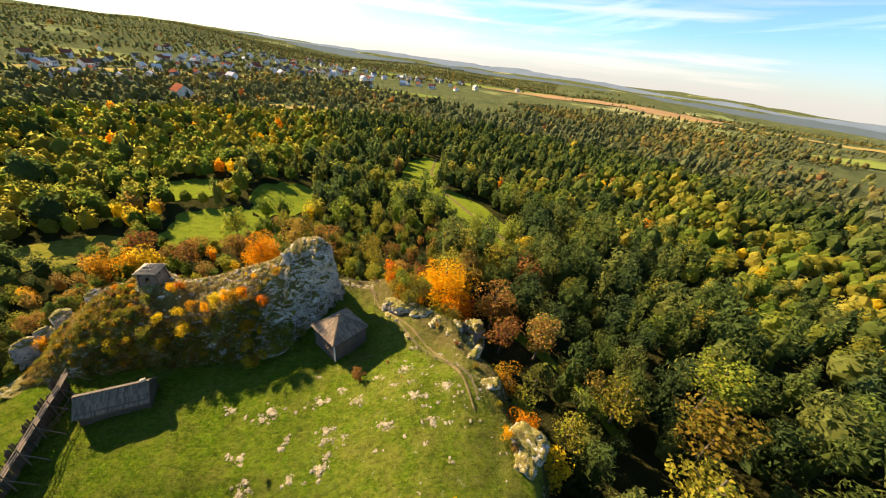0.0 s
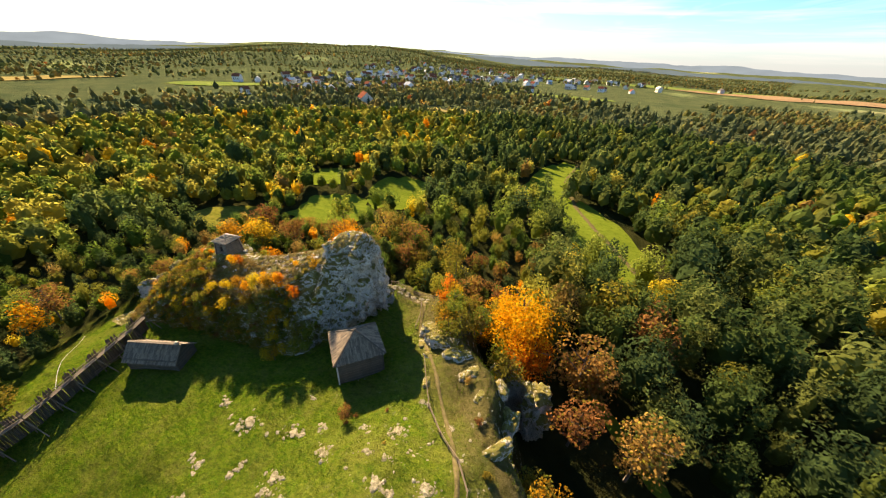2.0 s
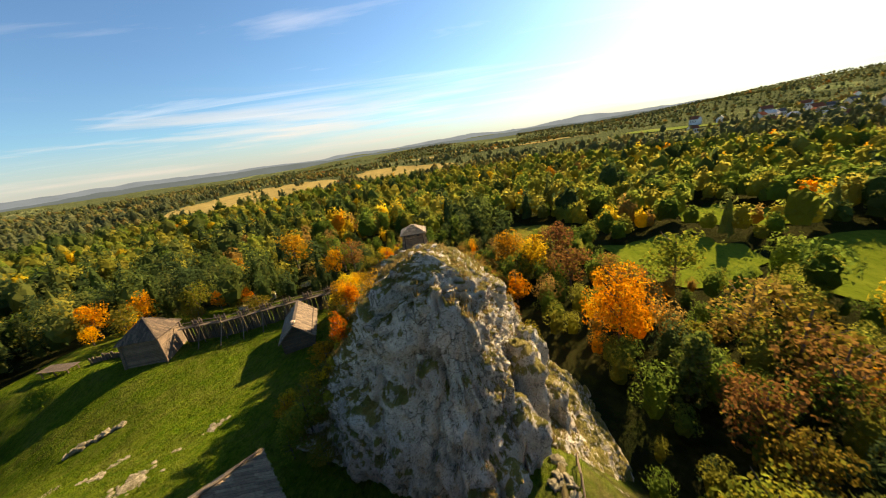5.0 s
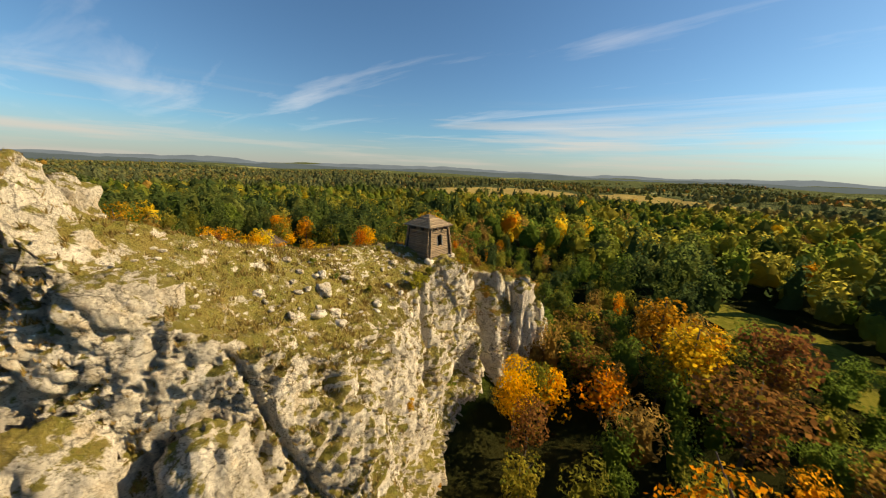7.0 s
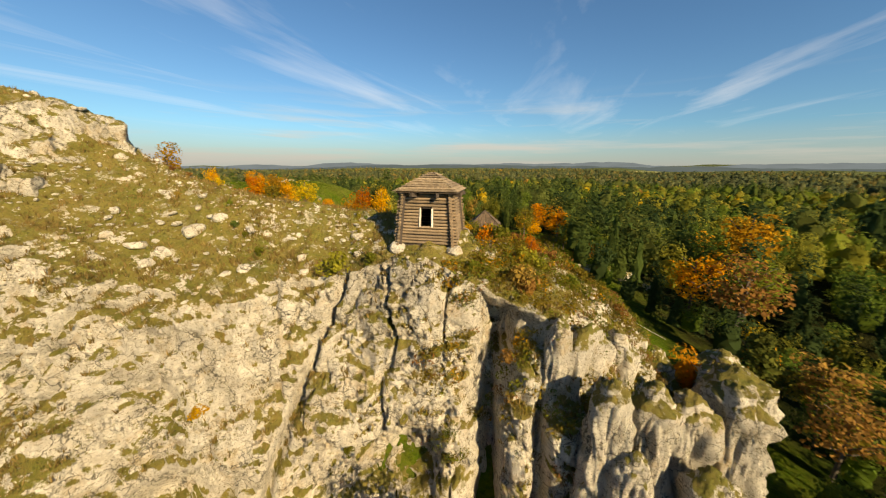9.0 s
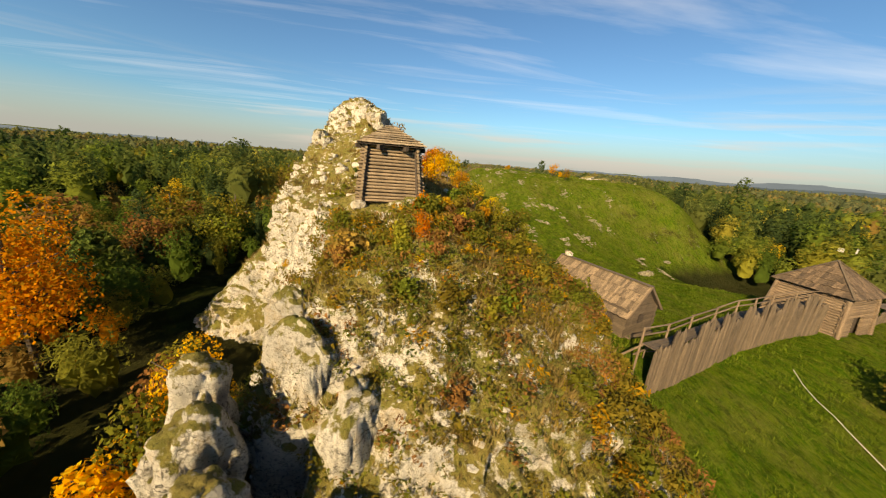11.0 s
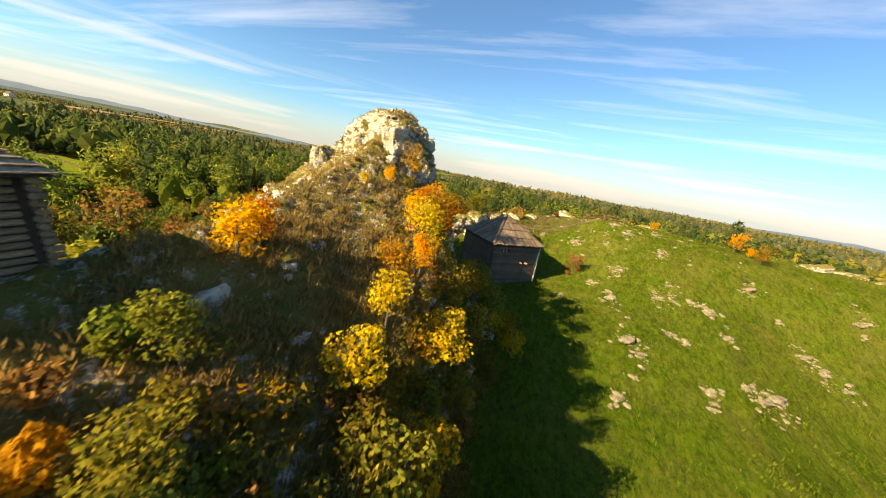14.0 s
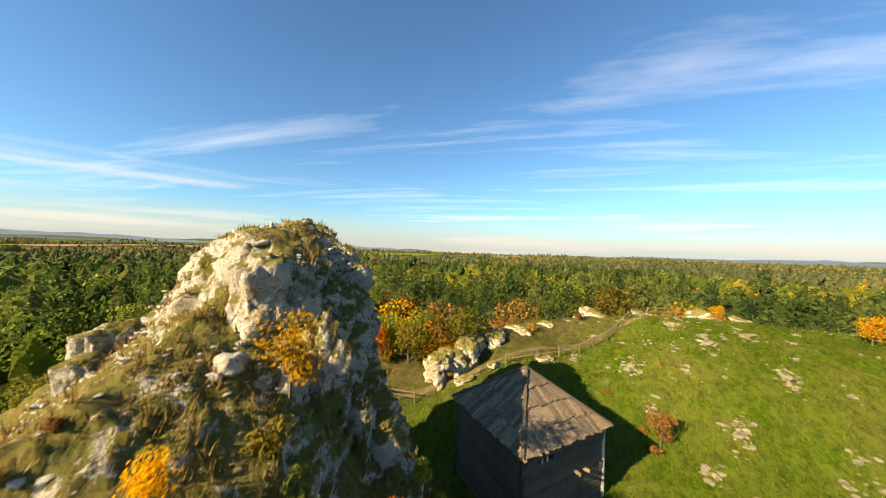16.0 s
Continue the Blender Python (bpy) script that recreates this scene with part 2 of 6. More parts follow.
def make_ground():
    """Turf on the hill; woodland floor and fields on the plain around it."""
    m, nt, b = nodes("ground")
    turf = turf_colour(nt, 0.45)
    pos = nt.nodes.new("ShaderNodeNewGeometry").outputs["Position"]
    sep = nt.nodes.new("ShaderNodeSeparateXYZ")
    nt.links.new(pos, sep.inputs[0])
    stony = noise_fac(nt, 0.55, 9, 0.8, lo=0.60, hi=0.68)
    east = nt.nodes.new("ShaderNodeMapRange")
    east.inputs["From Min"].default_value, east.inputs["From Max"].default_value = 4.0, 26.0
    nt.links.new(sep.outputs[0], east.inputs[0])
    east.clamp = True
    dry = op(nt, "MULTIPLY", noise_fac(nt, 0.30, 9, 0.78, lo=0.42, hi=0.58), east.outputs[0])
    turf = mix_col(nt, op(nt, "MULTIPLY", dry, 0.5), turf, (0.215, 0.195, 0.045))
    # paler and darker streaks through the turf
    turf = mix_col(nt, op(nt, "MULTIPLY", noise_fac(nt, 1.3, 9, 0.8, stretch=(1.0, 2.2, 1.0), lo=0.46, hi=0.60), 0.45), turf, (0.215, 0.235, 0.032))
    turf = mix_col(nt, op(nt, "MULTIPLY", noise_fac(nt, 0.75, 9, 0.85, stretch=(1.0, 2.6, 1.0), lo=0.50, hi=0.60), 0.55), turf, (0.046, 0.066, 0.012))
    # trodden, withered grass along the hill's east edge
    edge = nt.nodes.new("ShaderNodeMapRange")
    edge.inputs["From Min"].default_value, edge.inputs["From Max"].default_value = 76.0, 83.0
    edge.clamp = True
    lean = op(nt, "MULTIPLY_ADD", sep.outputs[1], 0.86, sep.outputs[0])
    nt.links.new(op(nt, "MULTIPLY_ADD", noise_fac(nt, 0.5, 9, 0.75, lo=0.25, hi=0.75), 9.0, op(nt, "SUBTRACT", lean, 4.5)), edge.inputs[0])
    turf = mix_col(nt, op(nt, "MULTIPLY", edge.outputs[0], 0.85), turf, mix_col(nt, noise_fac(nt, 1.3, 8, 0.75), (0.072, 0.058, 0.020), (0.185, 0.142, 0.060)))
    turf = mix_col(nt, op(nt, "MULTIPLY", op(nt, "MULTIPLY", stony, east.outputs[0]), 0.7), turf, (0.36, 0.32, 0.22))
    rock = limestone_colour(nt)
    bank = mix_col(nt, noise_fac(nt, 0.9, 8, 0.75, lo=0.56, hi=0.64), (0.060, 0.052, 0.018), rock)
    turf = mix_col(nt, op(nt, "MULTIPLY", steepness(nt, 0.30, 0.46), 0.9), turf, bank)
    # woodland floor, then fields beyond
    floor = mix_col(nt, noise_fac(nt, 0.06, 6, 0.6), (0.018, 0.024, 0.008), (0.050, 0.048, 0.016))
    v = nt.nodes.new("ShaderNodeTexVoronoi")
    v.inputs["Scale"].default_value = 0.0042
    mp = nt.nodes.new("ShaderNodeMapping")
    mp.inputs["Scale"].default_value, mp.inputs["Rotation"].default_value = (1, 2.4, 0), (0, 0, 0.5)
    nt.links.new(pos, mp.inputs[0])
    nt.links.new(mp.outputs[0], v.inputs["Vector"])
    ramp = nt.nodes.new("ShaderNodeValToRGB")
    e = ramp.color_ramp.elements
    e[0].position, e[0].color = 0.0, (0.20, 0.23, 0.07, 1)
    e[1].position, e[1].color = 1.0, (0.34, 0.28, 0.14, 1)
    for p, col in ((0.3, (0.16, 0.22, 0.07)), (0.5, (0.32, 0.29, 0.13)), (0.7, (0.22, 0.26, 0.10))):
        ramp.color_ramp.elements.new(p).color = (*col, 1)
    ramp.color_ramp.interpolation = "CONSTANT"
    nt.links.new(v.outputs["Color"], ramp.inputs[0])
    field = mix_col(nt, noise_fac(nt, 0.02, 7, 0.7), ramp.outputs[0], (0.22, 0.23, 0.10))
    wood = mix_col(nt, noise_fac(nt, 0.03, 8, 0.8), (0.050, 0.070, 0.030), (0.110, 0.120, 0.050))
    field = mix_col(nt, noise_fac(nt, 0.0022, 6, 0.65, lo=0.38, hi=0.43), field, wood)
    far = nt.nodes.new("ShaderNodeVectorMath")
    far.operation = "LENGTH"
    nt.links.new(pos, far.inputs[0])
    rng = nt.nodes.new("ShaderNodeMapRange")
    rng.inputs["From Min"].default_value, rng.inputs["From Max"].default_value = 330, 420
    rng.clamp = True
    nt.links.new(far.outputs["Value"], rng.inputs[0])
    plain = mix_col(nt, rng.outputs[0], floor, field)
    low = nt.nodes.new("ShaderNodeMapRange")
    low.inputs["From Min"].default_value, low.inputs["From Max"].default_value = -7.5, -5.0
    low.clamp = True
    nt.links.new(op(nt, "ADD", sep.outputs[2], noise_fac(nt, 0.3, 5, 0.6)), low.inputs[0])
    near = nt.nodes.new("ShaderNodeMapRange")
    near.inputs["From Min"].default_value, near.inputs["From Max"].default_value = 150, 120
    near.clamp = True
    nt.links.new(far.outputs["Value"], near.inputs[0])
    hill = op(nt, "MULTIPLY", low.outputs[0], near.outputs[0])
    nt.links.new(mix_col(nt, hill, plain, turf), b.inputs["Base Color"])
    b.inputs["Roughness"].default_value = 0.95
    b.inputs["Specular IOR Level"].default_value = 0.0
    h1 = bump(nt, None, noise_fac(nt, 1.2, 9, 0.75, lo=0.2, hi=0.8), 1.0, 0.75)
    bump(nt, b, noise_fac(nt, 8.0, 8, 0.8, lo=0.2, hi=0.8), 0.9, 0.14, h1)
    return m


def make_leaf(name, dark, light, glow=0.35, patchy=0.3):
    """Thin leaves that let some light through, each clump a little different."""
    m = bpy.data.materials.new(name)
    m.use_nodes = True
    nt = m.node_tree
    nt.nodes.clear()
    geo = nt.nodes.new("ShaderNodeNewGeometry")
    info = nt.nodes.new("ShaderNodeObjectInfo")
    c = mix_col(nt, geo.outputs["Random Per Island"], dark, light)
    c = mix_col(nt, op(nt, "MULTIPLY", noise_fac(nt, 0.20, 3, 0.6, lo=0.42, hi=0.62), patchy), c, tuple(0.50 * v for v in dark))
    hsv = nt.nodes.new("ShaderNodeHueSaturation")
    nt.links.new(c, hsv.inputs["Color"])
    nt.links.new(op(nt, "MULTIPLY_ADD", info.outputs["Random"], 0.5, 0.75), hsv.inputs["Value"])
    nt.links.new(op(nt, "MULTIPLY_ADD", info.outputs["Random"], 0.05, 0.475), hsv.inputs["Hue"])
    d, t, mix, out = (nt.nodes.new(k) for k in ("ShaderNodeBsdfDiffuse", "ShaderNodeBsdfTranslucent", "ShaderNodeMixShader", "ShaderNodeOutputMaterial"))
    nt.links.new(hsv.outputs[0], d.inputs["Color"])
    nt.links.new(hsv.outputs[0], t.inputs["Color"])
    mix.inputs[0].default_value = glow
    nt.links.new(d.outputs[0], mix.inputs[1])
    nt.links.new(t.outputs[0], mix.inputs[2])
    nt.links.new(mix.outputs[0], out.inputs[0])
    return m


def make_wood(name, dark, light, axis=(1, 1, 1), spread=0.5):
    m, nt, b = nodes(name)
    info = nt.nodes.new("ShaderNodeObjectInfo")
    c = mix_col(nt, noise_fac(nt, 7, 8, 0.7, axis, coord="obj"), dark, light)
    c = mix_col(nt, op(nt, "MULTIPLY", noise_fac(nt, 1.1, 7, 0.7, lo=0.5, hi=0.75), 0.6), c, tuple(0.5 * v for v in dark))
    hsv = nt.nodes.new("ShaderNodeHueSaturation")
    nt.links.new(c, hsv.inputs["Color"])
    nt.links.new(op(nt, "MULTIPLY_ADD", info.outputs["Random"], spread, 1 - spread / 2), hsv.inputs["Value"])
    nt.links.new(hsv.outputs[0], b.inputs["Base Color"])
    b.inputs["Roughness"].default_value = 0.85
    bump(nt, b, noise_fac(nt, 14, 6, 0.7, axis, 0.2, 0.8, coord="obj"), 0.6, 0.02)
    return m


ROCK, STONE, GROUND = make_rock(), make_stone(), make_ground()
OVERGROWN = make_rock("overgrown_limestone", 0.92, 1.05)
WEST_TURF = make_rock("turf_with_limestone", 0.58, 0.72)
LICHEN_STONE = make_stone("lichened_stone", ((0.150, 0.126, 0.056), (0.41, 0.35, 0.225)))
TOWER_LOG = make_wood("sunbleached_logs", (0.115, 0.080, 0.046), (0.320, 0.232, 0.140), spread=0.45)
TOWER_ROOF = make_wood("sunbleached_boards", (0.140, 0.100, 0.058), (0.390, 0.298, 0.185), spread=0.6)
ROOF_BOARD = make_wood("grey_roof_boards", (0.064, 0.045, 0.027), (0.275, 0.196, 0.118), (5, 0.7, 0.7), 0.8)
LOG = make_wood("weathered_logs", (0.090, 0.060, 0.036), (0.235, 0.165, 0.100))
PLANK = make_wood("grey_brown_boards", (0.054, 0.038, 0.023), (0.135, 0.098, 0.061))
BARK = make_wood("bark", (0.060, 0.045, 0.032), (0.140, 0.110, 0.080))
LEAVES = {
    "pine": make_leaf("pine_needles", (0.066, 0.092, 0.020), (0.165, 0.195, 0.038), 0.42),
    "green": make_leaf("green_leaves", (0.125, 0.145, 0.018), (0.240, 0.255, 0.032), 0.56),
    "olive": make_leaf("olive_leaves", (0.180, 0.155, 0.020), (0.340, 0.270, 0.036), 0.56),
    "yellow": make_leaf("yellow_leaves", (0.400, 0.235, 0.016), (0.720, 0.450, 0.026), 0.60),
    "orange": make_leaf("orange_leaves", (0.540, 0.195, 0.010), (0.840, 0.370, 0.017), 0.60),
    "rust": make_leaf("rust_leaves", (0.200, 0.105, 0.028), (0.380, 0.205, 0.050), 0.40),
    "red": make_leaf("red_leaves", (0.420, 0.075, 0.014), (0.680, 0.160, 0.022), 0.55),
}
# one even tint to a tree, many tints to a wood
WOODS = {
    "pine": [make_leaf("pine_crown", tuple(0.95 * v for v in c), tuple(1.60 * v for v in c), 0.58, 0.4) for c in ((0.044, 0.062, 0.020), (0.058, 0.078, 0.020), (0.078, 0.096, 0.022), (0.108, 0.116, 0.028))],
    "green": [make_leaf("green_crown", tuple(0.95 * v for v in c), tuple(1.60 * v for v in c), 0.64, 0.4) for c in ((0.085, 0.115, 0.018), (0.125, 0.150, 0.022), (0.170, 0.180, 0.028))],
    "olive": [make_leaf("olive_crown", tuple(0.95 * v for v in c), tuple(1.60 * v for v in c), 0.64, 0.4) for c in ((0.150, 0.138, 0.022), (0.200, 0.172, 0.026), (0.255, 0.205, 0.036))],
    "yellow": [make_leaf("yellow_crown", tuple(0.95 * v for v in c), tuple(1.60 * v for v in c), 0.66, 0.4) for c in ((0.360, 0.240, 0.020), (0.480, 0.300, 0.024))],
    "orange": [make_leaf("orange_crown", tuple(0.95 * v for v in c), tuple(1.60 * v for v in c), 0.66, 0.4) for c in ((0.540, 0.215, 0.016),)],
    "rust": [make_leaf("rust_crown", tuple(0.95 * v for v in c), tuple(1.60 * v for v in c), 0.60, 0.4) for c in ((0.190, 0.110, 0.032), (0.270, 0.150, 0.038))],
}
# woods on the plain: distance haze mixed into the leaf colours, paler and greyer
HAZED_WOODS = {
    "pine": [make_leaf("hazed_pine", c, tuple(1.5 * v for v in c), 0.55, 0.3) for c in ((0.085, 0.110, 0.050), (0.100, 0.125, 0.055), (0.120, 0.140, 0.060), (0.140, 0.155, 0.065))],
    "green": [make_leaf("hazed_green", c, tuple(1.5 * v for v in c), 0.60, 0.3) for c in ((0.130, 0.155, 0.050), (0.165, 0.185, 0.058), (0.200, 0.210, 0.066))],
    "olive": [make_leaf("hazed_olive", c, tuple(1.5 * v for v in c), 0.60, 0.3) for c in ((0.180, 0.170, 0.055), (0.220, 0.195, 0.060), (0.260, 0.220, 0.066))],
    "yellow": [make_leaf("hazed_yellow", c, tuple(1.5 * v for v in c), 0.60, 0.3) for c in ((0.340, 0.250, 0.050), (0.420, 0.290, 0.055))],
    "orange": [make_leaf("hazed_orange", c, tuple(1.5 * v for v in c), 0.60, 0.3) for c in ((0.400, 0.210, 0.045),)],
    "rust": [make_leaf("hazed_rust", c, tuple(1.5 * v for v in c), 0.55, 0.3) for c in ((0.210, 0.140, 0.060), (0.270, 0.170, 0.064))],
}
STRAW = make_leaf("dry_grass", (0.170, 0.128, 0.034), (0.420, 0.310, 0.105), 0.45)
GRASS = make_leaf("meadow_grass", (0.052, 0.100, 0.007), (0.165, 0.210, 0.020), 0.30)


# ---- arithmetic for shapes ----
def hashed(i, j, k):
    h = (i * 374761393 + j * 668265263 + k * 2147483647 + 1274126177) & 0xFFFFFFFF
    h = ((h ^ (h >> 13)) * 1274126177) & 0xFFFFFFFF
    return ((h ^ (h >> 16)) & 0xFFFF) / 65535.0


def value_noise(x, y, z):
    """Smooth noise from -1 to 1 on arrays."""
    xi, yi, zi = (np.floor(v).astype(np.int64) for v in (x, y, z))
    fx, fy, fz = x - xi, y - yi, z - zi
    fx, fy, fz = (f * f * (3 - 2 * f) for f in (fx, fy, fz))
    out = 0.0
    for a in (0, 1):
        for b in (0, 1):
            for c in (0, 1):
                w = (fx if a else 1 - fx) * (fy if b else 1 - fy) * (fz if c else 1 - fz)
                out = out + w * hashed(xi + a, yi + b, zi + c)
    return 2 * out - 1


def fbm(x, y, z, octaves=4, gain=0.5):
    out, amp = 0.0, 1.0
    for k in range(octaves):
        out = out + amp * value_noise(x * 2**k + 17 * k, y * 2**k + 5 * k, z * 2**k - 11 * k)
        amp *= gain
    return out


def cells(x, y, z):
    """Broken blocks: a random number for each block, from -1 to 1, and the way to its border."""
    xi, yi, zi = (np.floor(v).astype(np.int64) for v in (x, y, z))
    d1, d2, value = np.full(x.shape, 9.0), np.full(x.shape, 9.0), np.zeros(x.shape)
    for a in (-1, 0, 1):
        for b in (-1, 0, 1):
            for c in (-1, 0, 1):
                i, j, k = xi + a, yi + b, zi + c
                d = np.sqrt((i + hashed(i, j, k) - x) ** 2 + (j + hashed(i + 71, j, k) - y) ** 2 + (k + hashed(i, j + 37, k) - z) ** 2)
                nearer = d < d1
                d2 = np.where(nearer, d1, np.minimum(d2, d))
                value = np.where(nearer, 2 * hashed(i, j, k + 53) - 1, value)
                d1 = np.where(nearer, d, d1)
    return value, d2 - d1


def smooth(a, b, x):
    t = np.clip((x - a) / (b - a), 0, 1)
    return t * t * (3 - 2 * t)


def bell(x, y, cx, cy, rx, ry):
    return np.exp(-(((x - cx) / rx) ** 2) - (((y - cy) / ry) ** 2))


# ---- the lie of the land ----
MEADOW_X = (-60, -40, -30, -25, -15, -7, 0, 6, 12, 16, 21, 26, 33, 40, 60)
MEADOW_Z = (-7, -4.6, -2.8, -1.95, -1.8, -1.6, -0.95, 0.45, 2.1, 3.3, 5.9, 7.9, 8.7, 7.2, 4)


def fall(x, y):
    """How far the plain has sunk towards the wide valley in the east."""
    yaw = np.degrees(np.arctan2(-(x - 5), y - 60))
    return 100 * smooth(500, 3600, np.hypot(x - 5, y - 60)) * np.exp(-(((yaw + 85) / 52) ** 2))


def land(x, y):
    """Height of the ground."""
    x, y = np.asarray(x, float), np.asarray(y, float)
    m = np.interp(x, MEADOW_X, MEADOW_Z)
    m = m + (1 - smooth(0, 8, x)) * np.clip(y - 50, -12, 8) * 0.05
    m = m - smooth(6, 15, x) * np.clip(y - 51, 0, 30) * 0.13 + bell(x, y, 15, 80, 9, 8) * 2.2 + bell(x, y, 14, 62, 6, 6) * 0.4
    m = m - np.clip(20 - y, 0, 60) * 0.05 - np.clip(41.5 - y, 0, 26) * np.interp(x, (-14, -2, 7, 15, 22), (0, 0.25, 0.36, 0.17, 0.03))
    m = m + 0.6 * bell(x, y, 4, 52, 6, 6) - 1.7 * smooth(11, 21, x) * (1 - smooth(29, 35, x)) * smooth(49, 55, y) * (1 - smooth(59, 66, y))
    m = m + 0.22 * fbm(x * 0.18, y * 0.18, 0 * x, 3)
    d = np.hypot(x - 5, y - 60)
    plain = -9.0 + 1.2 * fbm(x * 0.02, y * 0.02, 0 * x + 3, 2)
    far = smooth(250, 1500, d)
    plain = plain + far * (13 * fbm(x * 0.0022, y * 0.0022, 0 * x + 9, 3) + 3)
    yaw = np.degrees(np.arctan2(-(x - 5), y - 60))
    hill = np.exp(-(((yaw - 40) / 17) ** 2)) * 1.0 + np.exp(-(((yaw - 28) / 11) ** 2)) * 0.5
    plain = plain + hill * 47 * smooth(900, 1900, d) * (1 + 0.10 * fbm(x * 0.004, y * 0.004, 0 * x, 3))
    plain = plain + 30 * smooth(2600, 4200, d) * (0.7 + 0.5 * fbm(x * 0.0011, y * 0.0011, 0 * x + 5, 3))
    plain = plain - fall(x, y)
    # the hill's own edge: steep to the east and north, gentle to the west
    east = np.interp(y, (30, 50, 62, 70, 78, 90), (42, 38.5, 33.5, 27, 21, 17)) + 1.2 * np.sin(y * 0.5)
    on = 1 - smooth(0, 9, x - east)
    on = on * (1 - smooth(0, 12, y - np.interp(x, (-60, -8, 2, 9, 16, 30), (66, 70, 79, 82.5, 83, 76))))
    on = on * smooth(-60, -33, x) * smooth(-14, 10, y)
    return plain + (m - plain) * on


def part_of_grid(n, near, reach, centre):
    """Grid lines, close together near the centre and ever wider apart towards the horizon."""
    t = np.linspace(-1, 1, n)
    k = np.log(reach / near) + 1
    s = np.where(np.abs(t) < 0.5, t * 2 * near, np.sign(t) * near * np.exp((np.abs(t) - 0.5) * 2 * np.log(reach / near)))
    return centre + s


def mesh_of(name, verts, quads, mats=(), index=None, soft=False):
    """A mesh from arrays of corners and of four-sided (or three-sided) faces."""
    verts, quads = np.asarray(verts, np.float32), np.asarray(quads, np.int32)
    me = bpy.data.meshes.new(name)
    k = quads.shape[1]
    me.vertices.add(len(verts))
    me.vertices.foreach_set("co", verts.ravel())
    me.loops.add(quads.size)
    me.loops.foreach_set("vertex_index", quads.ravel())
    me.polygons.add(len(quads))
    me.polygons.foreach_set("loop_start", np.arange(0, quads.size, k, dtype=np.int32))
    if index is not None:
        me.polygons.foreach_set("material_index", np.asarray(index, np.int32))
    me.polygons.foreach_set("use_smooth", np.full(len(quads), soft))
    for m in mats:
        me.materials.append(m)
    me.update(calc_edges=True)
    me.validate()
    return me


def grid_faces(nx, ny):
    i = np.arange(nx * ny).reshape(nx, ny)
    return np.stack([i[:-1, :-1], i[1:, :-1], i[1:, 1:], i[:-1, 1:]], -1).reshape(-1, 4)


gx, gy = part_of_grid(300, 75, 4300, 2), part_of_grid(300, 75, 4300, 55)
GX, GY = np.meshgrid(gx, gy, indexing="ij")
GZ = land(GX, GY)
GZ = GZ + np.where(GZ > -6, 0.10, 0) * fbm(GX * 0.9, GY * 0.9, 0 * GX, 3)
ground = new("ground", mesh_of("ground", np.stack([GX, GY, GZ], -1).reshape(-1, 3), grid_faces(300, 300), (GROUND,), soft=True))
tagged(ground, "rolling ground of green meadow, woodland floor and distant fields", "ground", kind="structure")

# ---- hills on the horizon, their distance haze painted on as a glow ----
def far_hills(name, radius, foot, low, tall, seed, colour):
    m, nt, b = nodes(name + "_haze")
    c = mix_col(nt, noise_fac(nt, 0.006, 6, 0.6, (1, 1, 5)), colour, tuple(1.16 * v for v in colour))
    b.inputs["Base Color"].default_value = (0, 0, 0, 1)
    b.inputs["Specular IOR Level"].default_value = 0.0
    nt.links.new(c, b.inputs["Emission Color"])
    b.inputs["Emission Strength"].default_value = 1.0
    a = np.linspace(0, 2 * math.pi, 721)
    x, y = radius * np.cos(a), radius * np.sin(a)
    top = low + tall * (0.5 + 0.5 * fbm(x * 0.0016 + seed, y * 0.0016, 0 * x, 4)) + 2.5 * fbm(x * 0.02, y * 0.02, 0 * x + seed, 3) - fall(x, y) * 1.15
    v = np.stack([np.stack([x + 5, y + 60, 0 * x + foot - fall(x, y) * 1.3], -1), np.stack([(x * 1.02) + 5, (y * 1.02) + 60, top], -1)], 1)
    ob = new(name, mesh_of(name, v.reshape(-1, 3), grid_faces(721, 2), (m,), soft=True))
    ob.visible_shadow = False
    return tagged(ob, "hills along the horizon with blue-grey haze painted on as a glow", "backdrop", kind="structure")


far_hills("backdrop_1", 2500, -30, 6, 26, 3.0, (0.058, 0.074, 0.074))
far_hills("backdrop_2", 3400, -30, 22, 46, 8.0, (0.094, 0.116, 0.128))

# ---- the limestone ridge: a spine with a steep north wall, a shaded south wall and a tall crag at its east end ----
RX = (-40, -34, -30, -23, -17, -12, -7, -3, 0.4, 2.0, 6.4, 8.0, 9.6)
CREST = (-5, 3.2, 6.3, 8.1, 8.8, 9.6, 10.8, 12.0, 13.7, 16.1, 16.8, 15.4, 4)
S_TOP_Y = (63, 63, 61.6, 61.6, 61.9, 62.3, 64.0, 67.4, 70.8, 72.3, 72.6, 74.4, 76)
S_TOP_Z = (-5, 2.6, 4.3, 4.8, 4.7, 5.8, 7.3, 9.3, 11.4, 15.3, 15.2, 12.6, 4)
S_FOOT_Y = (56, 56, 56, 57, 58.0, 59.0, 59.6, 60.0, 60.2, 61.6, 67.5, 72.2, 75)
N_TOP_Y = (72, 73, 73.8, 73.5, 74.4, 77.6, 80.2, 80.4, 79.6, 79.0, 78.4, 77.6, 77)
N_TOP_Z = (-5, 1.0, 4.6, 7.3, 5.8, 5.4, 6.6, 8.6, 11.4, 14.0, 14.0, 12, 4)
N_FOOT_Y = (77, 76.5, 76.7, 77, 78.8, 82.6, 84.2, 83.8, 82.2, 81.0, 80.0, 79.0, 78.6)


